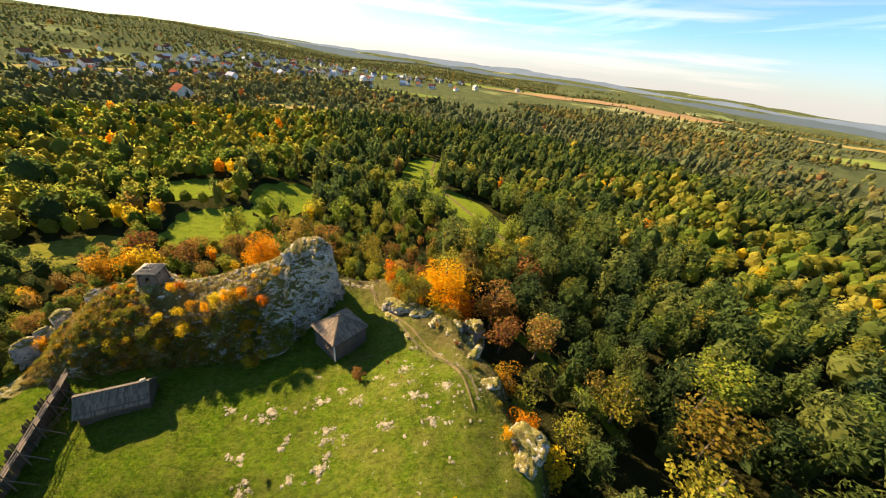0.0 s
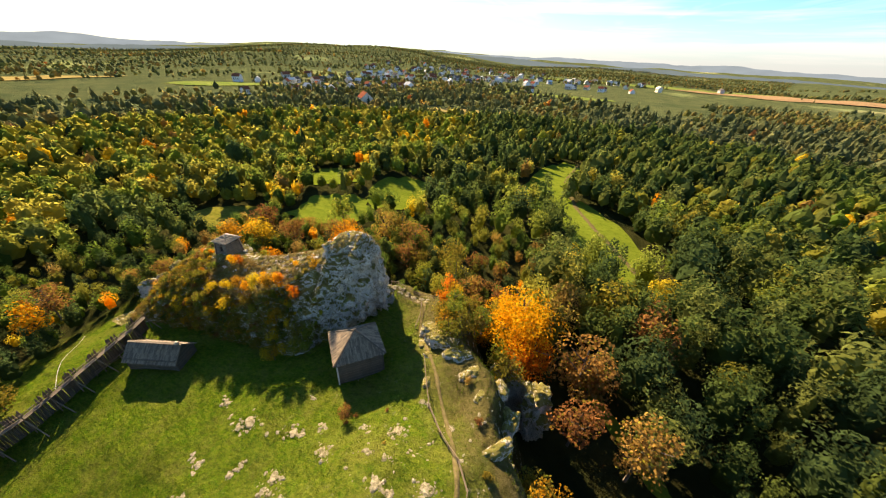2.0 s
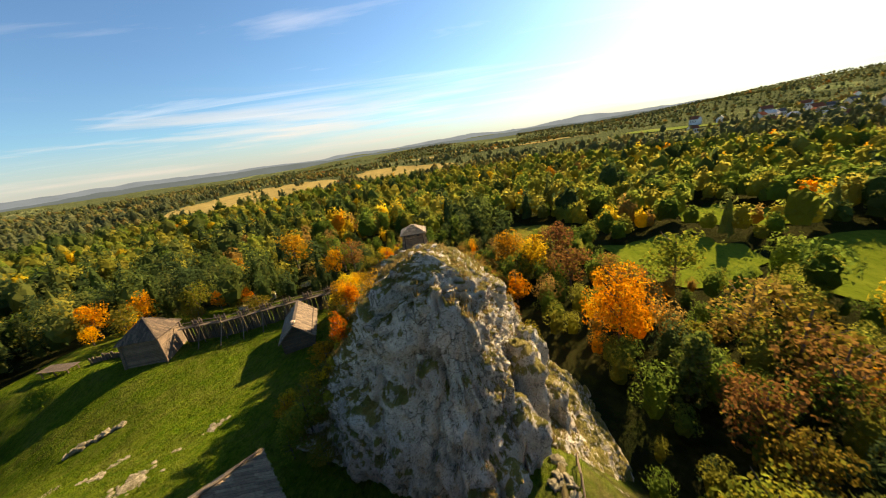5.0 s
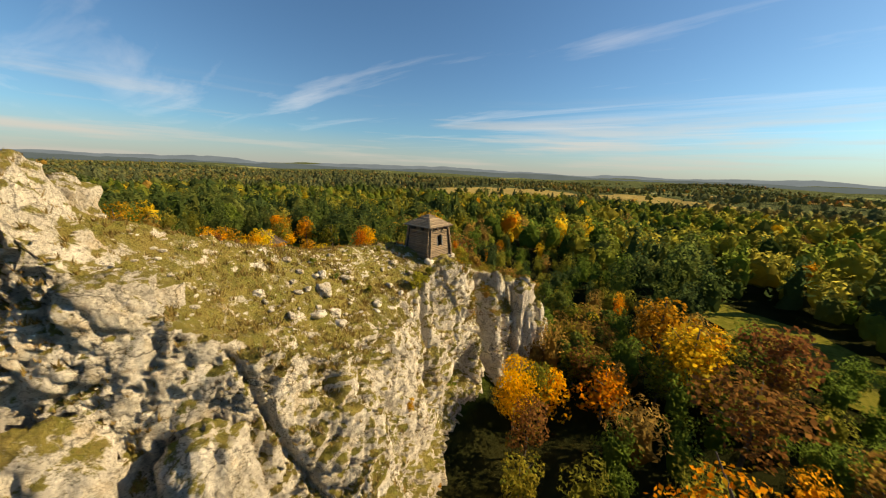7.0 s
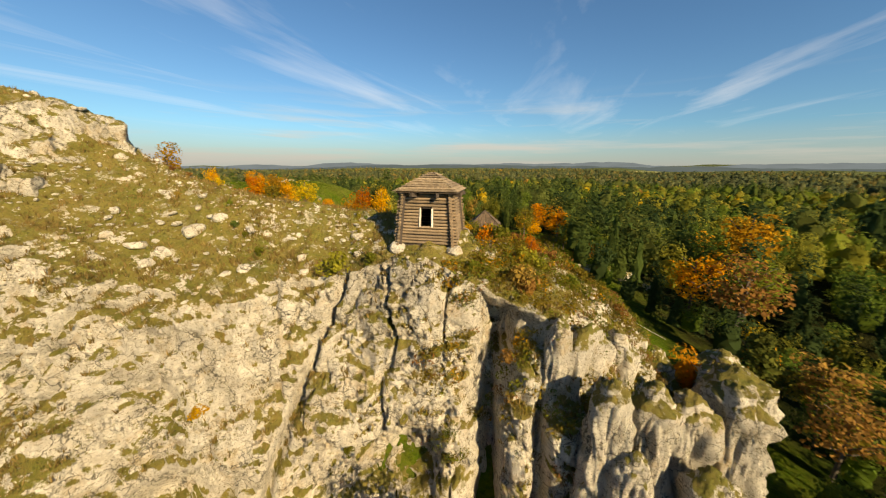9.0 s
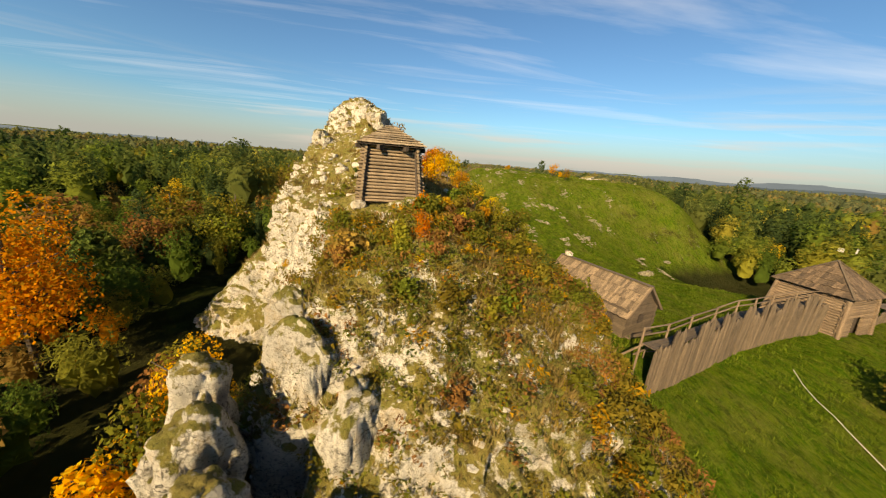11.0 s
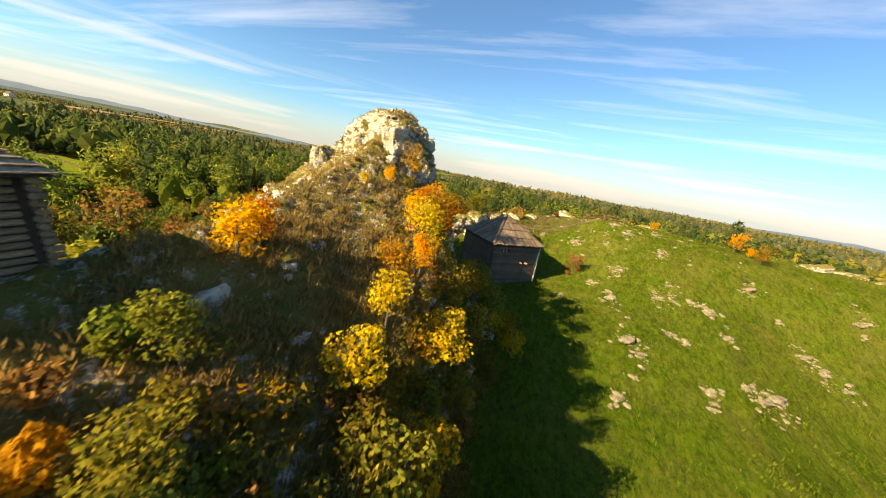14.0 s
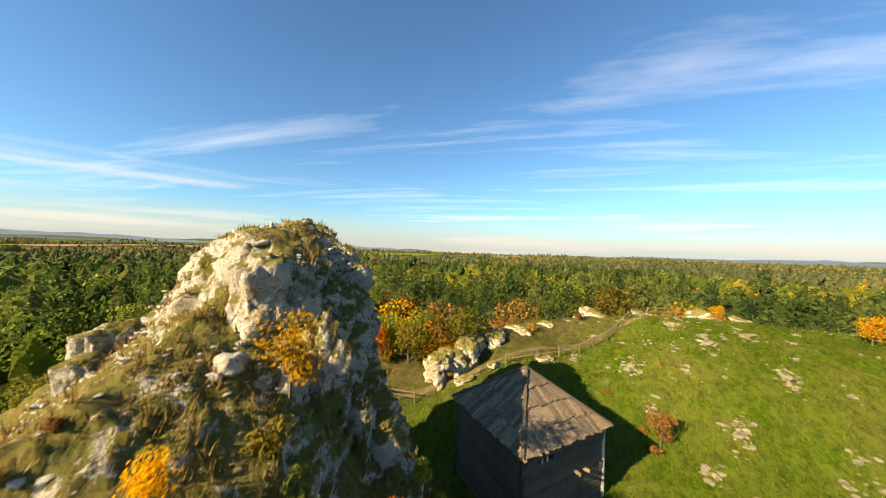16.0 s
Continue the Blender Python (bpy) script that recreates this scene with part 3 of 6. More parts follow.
def ridge_form(x, y):
    """Height of the ridge before its rock is broken up."""
    at = lambda some: np.interp(x, RX, some)  # noqa: E731
    crest, sy, sz, fy = at(CREST), at(S_TOP_Y), at(S_TOP_Z), at(S_FOOT_Y)
    ny, nz, gy = at(N_TOP_Y), at(N_TOP_Z), at(N_FOOT_Y)
    mid = sy + (ny - sy) * np.interp(x, (-30, -23, -12, -6, -2, 1, 6), (0.56, 0.59, 0.57, 0.50, 0.42, 0.36, 0.40))
    lie = np.clip((y - sy) / (mid - sy), 0, 1)
    bulge = smooth(-1, 4, x)
    south = sz + (crest - sz) * (bulge * np.sin(lie * np.pi / 2) + (1 - bulge) * (1 - (1 - lie) ** 1.25))
    u = np.clip((ny - y) / (ny - mid), 0, 1)
    north = nz + (crest - nz) * (bulge * np.sin(u * np.pi / 2) + (1 - bulge) * u**1.15)
    top = np.where(y < mid, south, north)
    foot_s, foot_n = -4.0, -10.0
    wall_s = foot_s + (sz - foot_s) * np.clip((y - fy) / (sy - fy), 0, 1) ** np.interp(x, (-6, 1, 4, 6), (0.8, 0.66, 0.58, 0.5))
    wall_n = foot_n + (nz - foot_n) * np.clip((gy - y) / (gy - ny), 0, 1) ** 0.6
    z = np.where(y < sy, wall_s, np.where(y > ny, wall_n, top))
    scree = np.minimum(-1.0 - (y - 83.4) * 1.15, 0.5) - 12 * smooth(4, 11, x) - 14 * smooth(-8, -16, x)
    return np.where(y > ny, np.maximum(z, scree), z)


lx = np.concatenate([np.linspace(-40, 4.6, 340, endpoint=False), np.linspace(4.6, 10.2, 95)])
NX, NY = len(lx), 400
run = np.linspace(54.5, 92, 1700)
Y2, Z2 = np.empty((NX, NY)), np.empty((NX, NY))
for i, x in enumerate(lx):
    # points at even steps along the cross-section, so that walls are as finely cut as the top
    zz = ridge_form(np.full_like(run, x), run)
    s = np.concatenate([[0], np.cumsum(np.hypot(np.diff(run), np.diff(zz)))])
    at = np.linspace(0, s[-1], NY)
    Y2[i], Z2[i] = np.interp(at, s, run), np.interp(at, s, zz)
X2 = np.repeat(lx[:, None], NY, 1)
tx = np.stack([np.gradient(X2, axis=0), np.gradient(Y2, axis=0), np.gradient(Z2, axis=0)], -1)
ty = np.stack([np.gradient(X2, axis=1), np.gradient(Y2, axis=1), np.gradient(Z2, axis=1)], -1)
nrm = np.cross(tx, ty)
nrm /= np.linalg.norm(nrm, axis=-1, keepdims=True) + 1e-9
for _ in range(6):
    nrm[1:-1, 1:-1] = (nrm[:-2, 1:-1] + nrm[2:, 1:-1] + nrm[1:-1, :-2] + nrm[1:-1, 2:]) / 4
nrm /= np.linalg.norm(nrm, axis=-1, keepdims=True) + 1e-9
steep = smooth(0.20, 0.55, 1 - nrm[..., 2])
big = fbm(X2 * 0.26, Y2 * 0.26, Z2 * 0.24, 3)
knob = np.abs(fbm(X2 * 0.55 + 9, Y2 * 0.55, Z2 * 0.42, 3))
crack = np.abs(fbm(X2 * 0.34 + 3, Y2 * 0.30, Z2 * 0.12 + 4, 3))
ledge = np.abs(fbm(X2 * 0.14, Y2 * 0.14, Z2 * 0.60 + 6 + 0.1 * X2, 3))
fine = fbm(X2 * 1.6, Y2 * 1.6, Z2 * 1.6, 4, 0.6)
warp = 0.35 * fine
block, border = cells(X2 * 0.42 + warp, Y2 * 0.42 + warp, Z2 * 0.30 + 0.10 * X2)
chip, seam = cells(X2 * 1.15 + 3 + warp, Y2 * 1.15 + warp, Z2 * 0.95 - warp)
gully = 0.0
for x0, lean, width, deep in ((-8.3, -0.17, 0.15, 0.8), (-17.9, -0.19, 0.22, 1.3), (-27.1, 0.02, 0.7, 2.8), (-30.4, -0.06, 0.36, 1.7), (-33.4, 0.05, 0.36, 1.7), (-4.3, 0.30, 0.16, 0.7)):
    gully = gully + deep * np.exp(-(((X2 - x0 - lean * (Z2 - 4) - 0.5 * big) / width) ** 2)) * smooth(0.30, 0.70, nrm[..., 1])
move = steep * (0.80 * big + 0.35 * knob - 0.55 * smooth(0.10, 0.0, crack) - 0.25 * smooth(0.10, 0.0, ledge) + 0.11 * fine + 0.27 * block - 0.36 * smooth(0.08, 0.0, border) + 0.08 * chip - 0.16 * smooth(0.10, 0.0, seam)) + (1 - steep) * (0.24 * big + 0.13 * fine + 0.10 * chip * smooth(0.0, 0.5, big + 0.3))
move = move - gully * (0.35 + 0.65 * steep)
# hollows under the foot of the north wall
for x0, z0, wide, high, deep in ((-22.3, -4.2, 2.4, 1.8, 2.6), (-11.8, -4.6, 1.5, 1.3, 2.2), (-1.6, 5.2, 1.6, 0.28, 0.7), (-3.6, 8.6, 1.5, 0.25, 0.6)):
    move = move - deep * np.exp(-(((X2 - x0 + 0.4 * big) / wide) ** 2) - (((Z2 - z0 + 0.25 * (X2 - x0)) / high) ** 2)) * smooth(0.25, 0.65, nrm[..., 1])
P2 = np.stack([X2, Y2, Z2], -1) + nrm * move[..., None]
quads = grid_faces(NX, NY)
mid_x = X2.ravel()[quads].mean(1)
mid_n = nrm.reshape(-1, 3)[quads].mean(1)
region = np.where(mid_x > -2.5, 0, np.where(1 - mid_n[:, 2] < 0.22, 1, np.where(mid_n[:, 1] > 0, 2, 3)))
region = np.where((region == 3) & (mid_x < -27.5), 4, region)
ridge = new("limestone_ridge")
ridge.location = (-15, 70, -4)
tagged(ridge, "pale weathered limestone ridge with a tall crag and turf crest", "rock")
for code, (name, words) in enumerate((("crag", "tall pitted grey-white crag"), ("crest", "turf and loose stone along the crest"), ("north_wall", "sunlit creamy rock wall with deep cracks"), ("south_wall", "shaded grey rock wall under bushes"), ("west_face", "brown turf and white rock at the end of the ridge"))):
    mine = quads[region == code]
    used, back = np.unique(mine, return_inverse=True)
    piece = new(name, mesh_of(name, P2.reshape(-1, 3)[used], back.reshape(-1, 4), (OVERGROWN if name == "south_wall" else WEST_TURF if name == "west_face" else ROCK,), soft=True))
    piece.parent = ridge
    piece.matrix_parent_inverse = Matrix.Translation((15, -70, 4))
    tagged(piece, words)


def ridge_top(x, y):
    """Height of what one stands on at a place: the ridge or the ground."""
    return float(max(ridge_form(np.array([float(x)]), np.array([float(y)]))[0], land(np.array([float(x)]), np.array([float(y)]))[0]))


# ---- building helpers ----
def thing(name, x, y, z, label, category, group=""):
    ob = new(name)
    ob.location = (x, y, z)
    ob.empty_display_size = 0.3
    return tagged(ob, label, category, group)


def under(ob, parent, label=""):
    """Make ob, laid out in world metres, a part of parent."""
    ob.parent = parent
    home = parent
    while home.parent:
        home = home.parent
    ob.matrix_parent_inverse = Matrix.Translation(-home.location)
    return tagged(ob, label)


def part(name, bm, material, parent, label=""):
    me = bpy.data.meshes.new(name)
    bm.to_mesh(me)
    bm.free()
    me.materials.append(material)
    return under(new(name, me), parent, label)


def shell(name, verts, faces, material, parent, label=""):
    me = bpy.data.meshes.new(name)
    me.from_pydata([tuple(v) for v in verts], [], faces)
    me.materials.append(material)
    me.update()
    ob = new(name, me)
    return under(ob, parent, label) if parent else ob


def unit_log():
    bm = bmesh.new()
    bmesh.ops.create_cone(bm, cap_ends=True, segments=9, radius1=1, radius2=0.94, depth=1)
    bmesh.ops.rotate(bm, verts=bm.verts, matrix=Matrix.Rotation(radians(90), 3, "Y"))
    rnd = random.Random(4)
    for v in bm.verts:
        v.co.y *= 1 + rnd.uniform(-0.07, 0.07)
        v.co.z *= 1 + rnd.uniform(-0.07, 0.07)
    return bm


def unit_board():
    bm = bmesh.new()
    bmesh.ops.create_cube(bm, size=1)
    bmesh.ops.bevel(bm, geom=bm.edges[:], offset=0.03, segments=1, affect="EDGES")
    return bm


def unit_stake():
    bm = bmesh.new()
    ring = [(math.cos(a), math.sin(a)) for a in np.linspace(0, 2 * math.pi, 8)[:-1]]
    lo = [bm.verts.new((x, y, 0)) for x, y in ring]
    hi = [bm.verts.new((x * 0.92, y * 0.92, 0.9)) for x, y in ring]
    tip = bm.verts.new((0.1, -0.08, 1))
    for k in range(7):
        bm.faces.new((lo[k], lo[(k + 1) % 7], hi[(k + 1) % 7], hi[k]))
        bm.faces.new((hi[k], hi[(k + 1) % 7], tip))
    bm.faces.new(lo[::-1])
    return bm


def shared(name, bm, material):
    me = bpy.data.meshes.new(name)
    bm.to_mesh(me)
    bm.free()
    me.materials.append(material)
    return me


LOG_ME, PALE_LOG_ME = shared("log", unit_log(), LOG), shared("board_pale", unit_board(), PLANK)
BOARD_ME, STAKE_ME = shared("board", unit_board(), LOG), shared("stake", unit_stake(), PLANK)
WHITE = make_wood("pale_painted_wood", (0.42, 0.38, 0.30), (0.62, 0.58, 0.48))
DARK = make_wood("dark_timber_and_backing", (0.030, 0.022, 0.016), (0.085, 0.060, 0.040))
HOUSE_LOG = make_wood("dark_weathered_logs", (0.046, 0.033, 0.022), (0.135, 0.097, 0.061))
SHINGLE = make_wood("shingle_boards", (0.054, 0.034, 0.019), (0.155, 0.105, 0.060), spread=0.9)
TOWER_LOG_ME = shared("log", unit_log(), TOWER_LOG)
HOUSE_LOG_ME = shared("log", unit_log(), HOUSE_LOG)
WHITE_ME, DARK_ME = shared("frame_board", unit_board(), WHITE), shared("dark_board", unit_board(), DARK)


def bar(name, mesh, a, b, half_w, half_h, parent, label="", up=(0, 0, 1)):
    """A log or board from a to b."""
    a, b = Vector(a), Vector(b)
    x = b - a
    y = Vector(up).cross(x).normalized()
    z = x.cross(y).normalized()
    m = Matrix.Identity(4)
    k = 1.0 if mesh in (LOG_ME, TOWER_LOG_ME) else 2.0
    for col, v in enumerate((x, y * half_w * k, z * half_h * k, (a + b) / 2)):
        for row in range(3):
            m[row][col] = v[row]
    ob = new(name, mesh)
    under(ob, parent, label)
    ob.matrix_basis = m
    return ob


def lerp(a, b, t):
    return tuple(p + (q - p) * t for p, q in zip(a, b))


def log_walls(parent, base, top, z0, z1, courses, r, gaps=(), mesh=None, name="log", stick=0.22, fill=0.56):
    """Log walls between base and top outlines (four corners); gaps: (side, from, to, first course, last course)."""
    rnd = random.Random(courses)
    step = (z1 - z0) / courses
    for k in range(courses):
        for side in range(4):
            z = z0 + step * (k + 0.5 + (0.5 if side % 2 else 0.0))
            t = min(1.0, (z - z0) / (z1 - z0))
            a = lerp(base[side], top[side], t)
            b = lerp(base[(side + 1) % 4], top[(side + 1) % 4], t)
            d = Vector((b[0] - a[0], b[1] - a[1])).normalized() * (stick + rnd.uniform(-0.05, 0.06))
            a2, b2 = (a[0] - d.x, a[1] - d.y), (b[0] + d.x, b[1] + d.y)
            spans = [(0.0, 1.0)]
            for s, u0, u1, k0, k1 in gaps:
                if s == side and k0 <= k <= k1:
                    spans = [(0.0, u0), (u1, 1.0)]
            for u0, u1 in spans:
                p, q = lerp(a2, b2, u0), lerp(a2, b2, u1)
                jit = rnd.uniform(-0.012, 0.012)
                bar(name, mesh or LOG_ME, (*p, z + jit), (*q, z + jit), r * rnd.uniform(0.93, 1.05), step * fill, parent)


def face_boards(parent, a, b, apex0, apex1, tiers, width, thick, material, rnd, name="shingle"):
    """Lapped boards on one roof face with eave a-b and top edge apex0-apex1 (the same point on a hipped face)."""
    a, b, p, q = (Vector(v) for v in (a, b, apex0, apex1))
    along = b - a
    length = along.length
    e = along / length
    pa, pb = (p - a).dot(e), (q - a).dot(e)
    up = p - a - e * pa
    nrm = e.cross(up).normalized()
    if nrm.z < 0:
        nrm = -nrm

    def top_of(x):
        if pa > 1e-3 and x < pa:
            return x / pa
        if length - pb > 1e-3 and x > pb:
            return (length - x) / (length - pb)
        return 1.0

    for tier in range(tiers):
        s0, s1 = tier / tiers, min(1.0, (tier + 1.12) / tiers)
        x = 0.0
        while x < length - 0.02:
            w = width * rnd.uniform(0.8, 1.2)
            x0, x1 = x, min(length, x + w - 0.022)
            x += w
            if top_of((x0 + x1) / 2) <= s0 + 0.01:
                continue
            low = s0 - (rnd.uniform(0.0, 0.05) if tier else rnd.uniform(0.0, 0.03))
            lift = 0.02 + 0.012 * rnd.random()
            if top_of(x0) < s0:
                x0 = s0 * pa
            if top_of(x1) < s0:
                x1 = length - s0 * (length - pb)
            ends = [(x0, low), (x1, low), (x1, min(s1, top_of(x1))), (x0, min(s1, top_of(x0)))]
            flat = [a + e * u + up * s for u, s in ends]
            hang = (0.075 + lift, 0.075 + lift, 0.012, 0.012)
            lo = [v + nrm * h for v, h in zip(flat, hang)]
            hi = [v + nrm * (h + thick) for v, h in zip(flat, hang)]
            quads = [(3, 2, 1, 0), (4, 5, 6, 7), (0, 1, 5, 4), (1, 2, 6, 5), (2, 3, 7, 6), (3, 0, 4, 7)]
            ob = shell(name, lo + hi, quads, material, parent)
            ob.data.validate()


def hip_roof(parent, eave, apex, tiers, width, thick, material, seed, courses_across=False):
    rnd = random.Random(seed)
    roof = shell("roof_deck", [*eave, apex], [(0, 1, 4), (1, 2, 4), (2, 3, 4), (3, 0, 4), (3, 2, 1, 0)], DARK, parent, "dark boarding under the roof")
    for k in range(4):
        a, b = eave[k], eave[(k + 1) % 4]
        if courses_across:
            n = tiers
            for i in range(n):
                t0, t1 = i / n, min(0.985, (i + 1.25) / n)
                c = [Vector(lerp(a, apex, t0)), Vector(lerp(b, apex, t0)), Vector(lerp(b, apex, t1)), Vector(lerp(a, apex, t1))]
                nr = (c[1] - c[0]).cross(c[3] - c[0]).normalized()
                nr = nr if nr.z > 0 else -nr
                e = (c[1] - c[0]).normalized() * rnd.uniform(0.0, 0.16)
                sag = [nr * rnd.uniform(-0.012, 0.035) for _ in c]
                h = (0.09, 0.09, 0.02, 0.02)
                lo = [v + nr * q + s * e + g for v, q, s, g in zip(c, h, (-1, 1, 0.6, -0.6), sag)]
                hi = [v + nr * thick for v in lo]
                shell("roof_board", lo + hi, [(3, 2, 1, 0), (4, 5, 6, 7), (0, 1, 5, 4), (1, 2, 6, 5), (2, 3, 7, 6), (3, 0, 4, 7)], material, parent)
        else:
            face_boards(parent, a, b, apex, apex, tiers, width, thick, material, rnd)
    return roof


# ---- log watchtower on the ridge ----
def log_tower():
    base = ((-24.4, 72.0), (-24.1, 68.8), (-20.9, 69.1), (-21.2, 72.3))
    mid = (-22.65, 70.55)
    top = tuple(lerp(c, mid, 0.17) for c in base)
    tw = thing("log_watchtower", *mid, 7.3, "small brown log watchtower with a boarded hipped roof on the ridge", "tower")
    log_walls(tw, base, top, 7.55, 10.55, 17, 0.085, ((1, 0.40, 0.60, 6, 11), (3, 0.40, 0.60, 6, 11)), mesh=TOWER_LOG_ME, stick=0.27, fill=0.46)
    ins, ins_top = ([lerp(mid, c, 0.955) for c in ring] for ring in (base, top))
    # dark sheets added behind the logs as shade in the gaps, window openings left free
    verts, quads = [], []
    for side in range(4):
        for u0, u1, t0, t1 in ((0, 1, 0, 1),) if side % 2 == 0 else ((0, 0.4, 0, 1), (0.6, 1, 0, 1), (0.4, 0.6, 0, 0.36), (0.4, 0.6, 0.71, 1)):
            for u, t in ((u0, t0), (u1, t0), (u1, t1), (u0, t1)):
                p = lerp(lerp(ins[side], ins[(side + 1) % 4], u), lerp(ins_top[side], ins_top[(side + 1) % 4], u), t)
                verts.append((*p, 7.5 + 3.05 * t))
            quads.append(tuple(range(len(verts) - 4, len(verts))))
    shell("inner_wall", verts, quads, DARK, tw, "added dark sheet behind the wall timbers")
    for side in (1, 3):
        t0, t1 = 0.36, 0.71
        for u in (0.385, 0.615):
            lo = lerp(lerp(base[side], base[(side + 1) % 4], u), mid, 0.17 * t0 - 0.045)
            hi = lerp(lerp(base[side], base[(side + 1) % 4], u), mid, 0.17 * t1 - 0.045)
            bar("window_jamb", WHITE_ME if side == 3 else BOARD_ME, (*lo, 7.55 + 3 * t0), (*hi, 7.55 + 3 * t1), 0.05, 0.05, tw, "upright plank jamb", up=(0.7, 0.7, 0))
    for k in range(4):
        for u in (0.055, 0.945):
            lo, hi = (lerp(lerp(ring[k], ring[(k + 1) % 4], u), mid, -0.065) for ring in (base, top))
            bar("corner_post", DARK_ME, (*lo, 7.4), (*hi, 10.5), 0.075, 0.075, tw, "dark upright corner timber", up=(0.8, 0.6, 0))
        a, b = top[k], top[(k + 1) % 4]
        for u in (0.3, 0.7):
            p = lerp(a, b, u)
            q = lerp(p, mid, -0.42)
            bar("roof_bracket", DARK_ME, (*p, 10.42), (*q, 10.44), 0.09, 0.11, tw, "dark beam end under the eaves")
    eave = [(*lerp(mid, c, 1.10), 10.55) for c in base]
    hip_roof(tw, eave, (*mid, 11.62), 9, 0.3, 0.035, TOWER_ROOF, 3, True)
    bm = bmesh.new()
    bmesh.ops.create_icosphere(bm, subdivisions=2, radius=1)
    blob = shared("footing_stone", bm, STONE)
    rnd = random.Random(5)
    for v in blob.vertices:
        v.co = v.co * (1 + rnd.uniform(-0.12, 0.12))
    for k in range(4):
        p = lerp(mid, base[k], 1.05)
        ob = under(new("footing_stone", blob), tw, "white limestone block under a corner")
        ob.matrix_basis = Matrix.LocRotScale((*p, 7.36), Euler((0.2 * k, 0.1, k)), (0.50, 0.42, 0.30))


log_tower()


# ---- tall log house at the foot of the crag ----
def log_house():
    base = ((8.0, 63.2), (12.3, 59.0), (16.7, 63.4), (12.5, 67.4))
    mid = (12.4, 63.3)
    h = thing("log_house", *mid, 0.5, "tall dark log house with a shingled hipped roof below the crag", "house")
    log_walls(h, base, base, 0.6, 5.3, 24, 0.10, ((0, 0.52, 0.80, 21, 22), (0, 0.16, 0.34, 21, 22)), HOUSE_LOG_ME, stick=0.16)
    # added dark sheets, so that no light leaks between the logs
    ins = [lerp(mid, c, 0.955) for c in base]
    shell("inner_wall", [(*c, 0.5) for c in ins] + [(*c, 5.6) for c in ins], [(0, 1, 5, 4), (1, 2, 6, 5), (2, 3, 7, 6), (3, 0, 4, 7)], DARK, h, "added dark sheet behind the wall timbers")
    for k in range(4):
        bar("corner_post", WHITE_ME if k in (1,) else DARK_ME, (*lerp(mid, base[k], 1.05), 0.6), (*lerp(mid, base[k], 1.03), 5.4), 0.10, 0.10, h, "corner of sawn log ends", up=(0.8, 0.6, 0))
        a, b = base[k], base[(k + 1) % 4]
        bar("wall_plate", DARK_ME, (*lerp(mid, a, 1.03), 5.48), (*lerp(mid, b, 1.03), 5.48), 0.13, 0.14, h, "dark beam under the eaves")
        for u in (0.2, 0.4, 0.6, 0.8):
            p = lerp(a, b, u)
            bar("rafter_end", DARK_ME, (*lerp(mid, p, 0.9), 5.66), (*lerp(mid, p, 1.16), 5.60), 0.07, 0.08, h)
    for u in (0.22, 0.28, 0.45, 0.5):
        p = lerp(lerp(base[0], base[1], u), mid, -0.03)
        bar("window_board", WHITE_ME, (*p, 4.55), (*p, 5.2), 0.05, 0.03, h, "grey upright window board", up=(0.7, 0.7, 0))
    for u in (0.62, 0.72):
        p, q = lerp(lerp(base[0], base[1], u), mid, -0.02), lerp(lerp(base[0], base[1], u), mid, -0.16)
        bar("beam_end", LOG_ME, (*p, 3.65), (*q, 3.6), 0.11, 0.11, h, "pale sawn beam end")
    eave = [(*lerp(mid, c, 1.15), 5.62) for c in base]
    hip_roof(h, eave, (*mid, 8.25), 4, 0.24, 0.025, ROOF_BOARD, 8)
    for k in range(4):
        bar("hip_board", PALE_LOG_ME, (*lerp(mid, eave[k][:2], 1.0), 5.74), (*mid, 8.38), 0.09, 0.03, h, "pale hip board")


log_house()


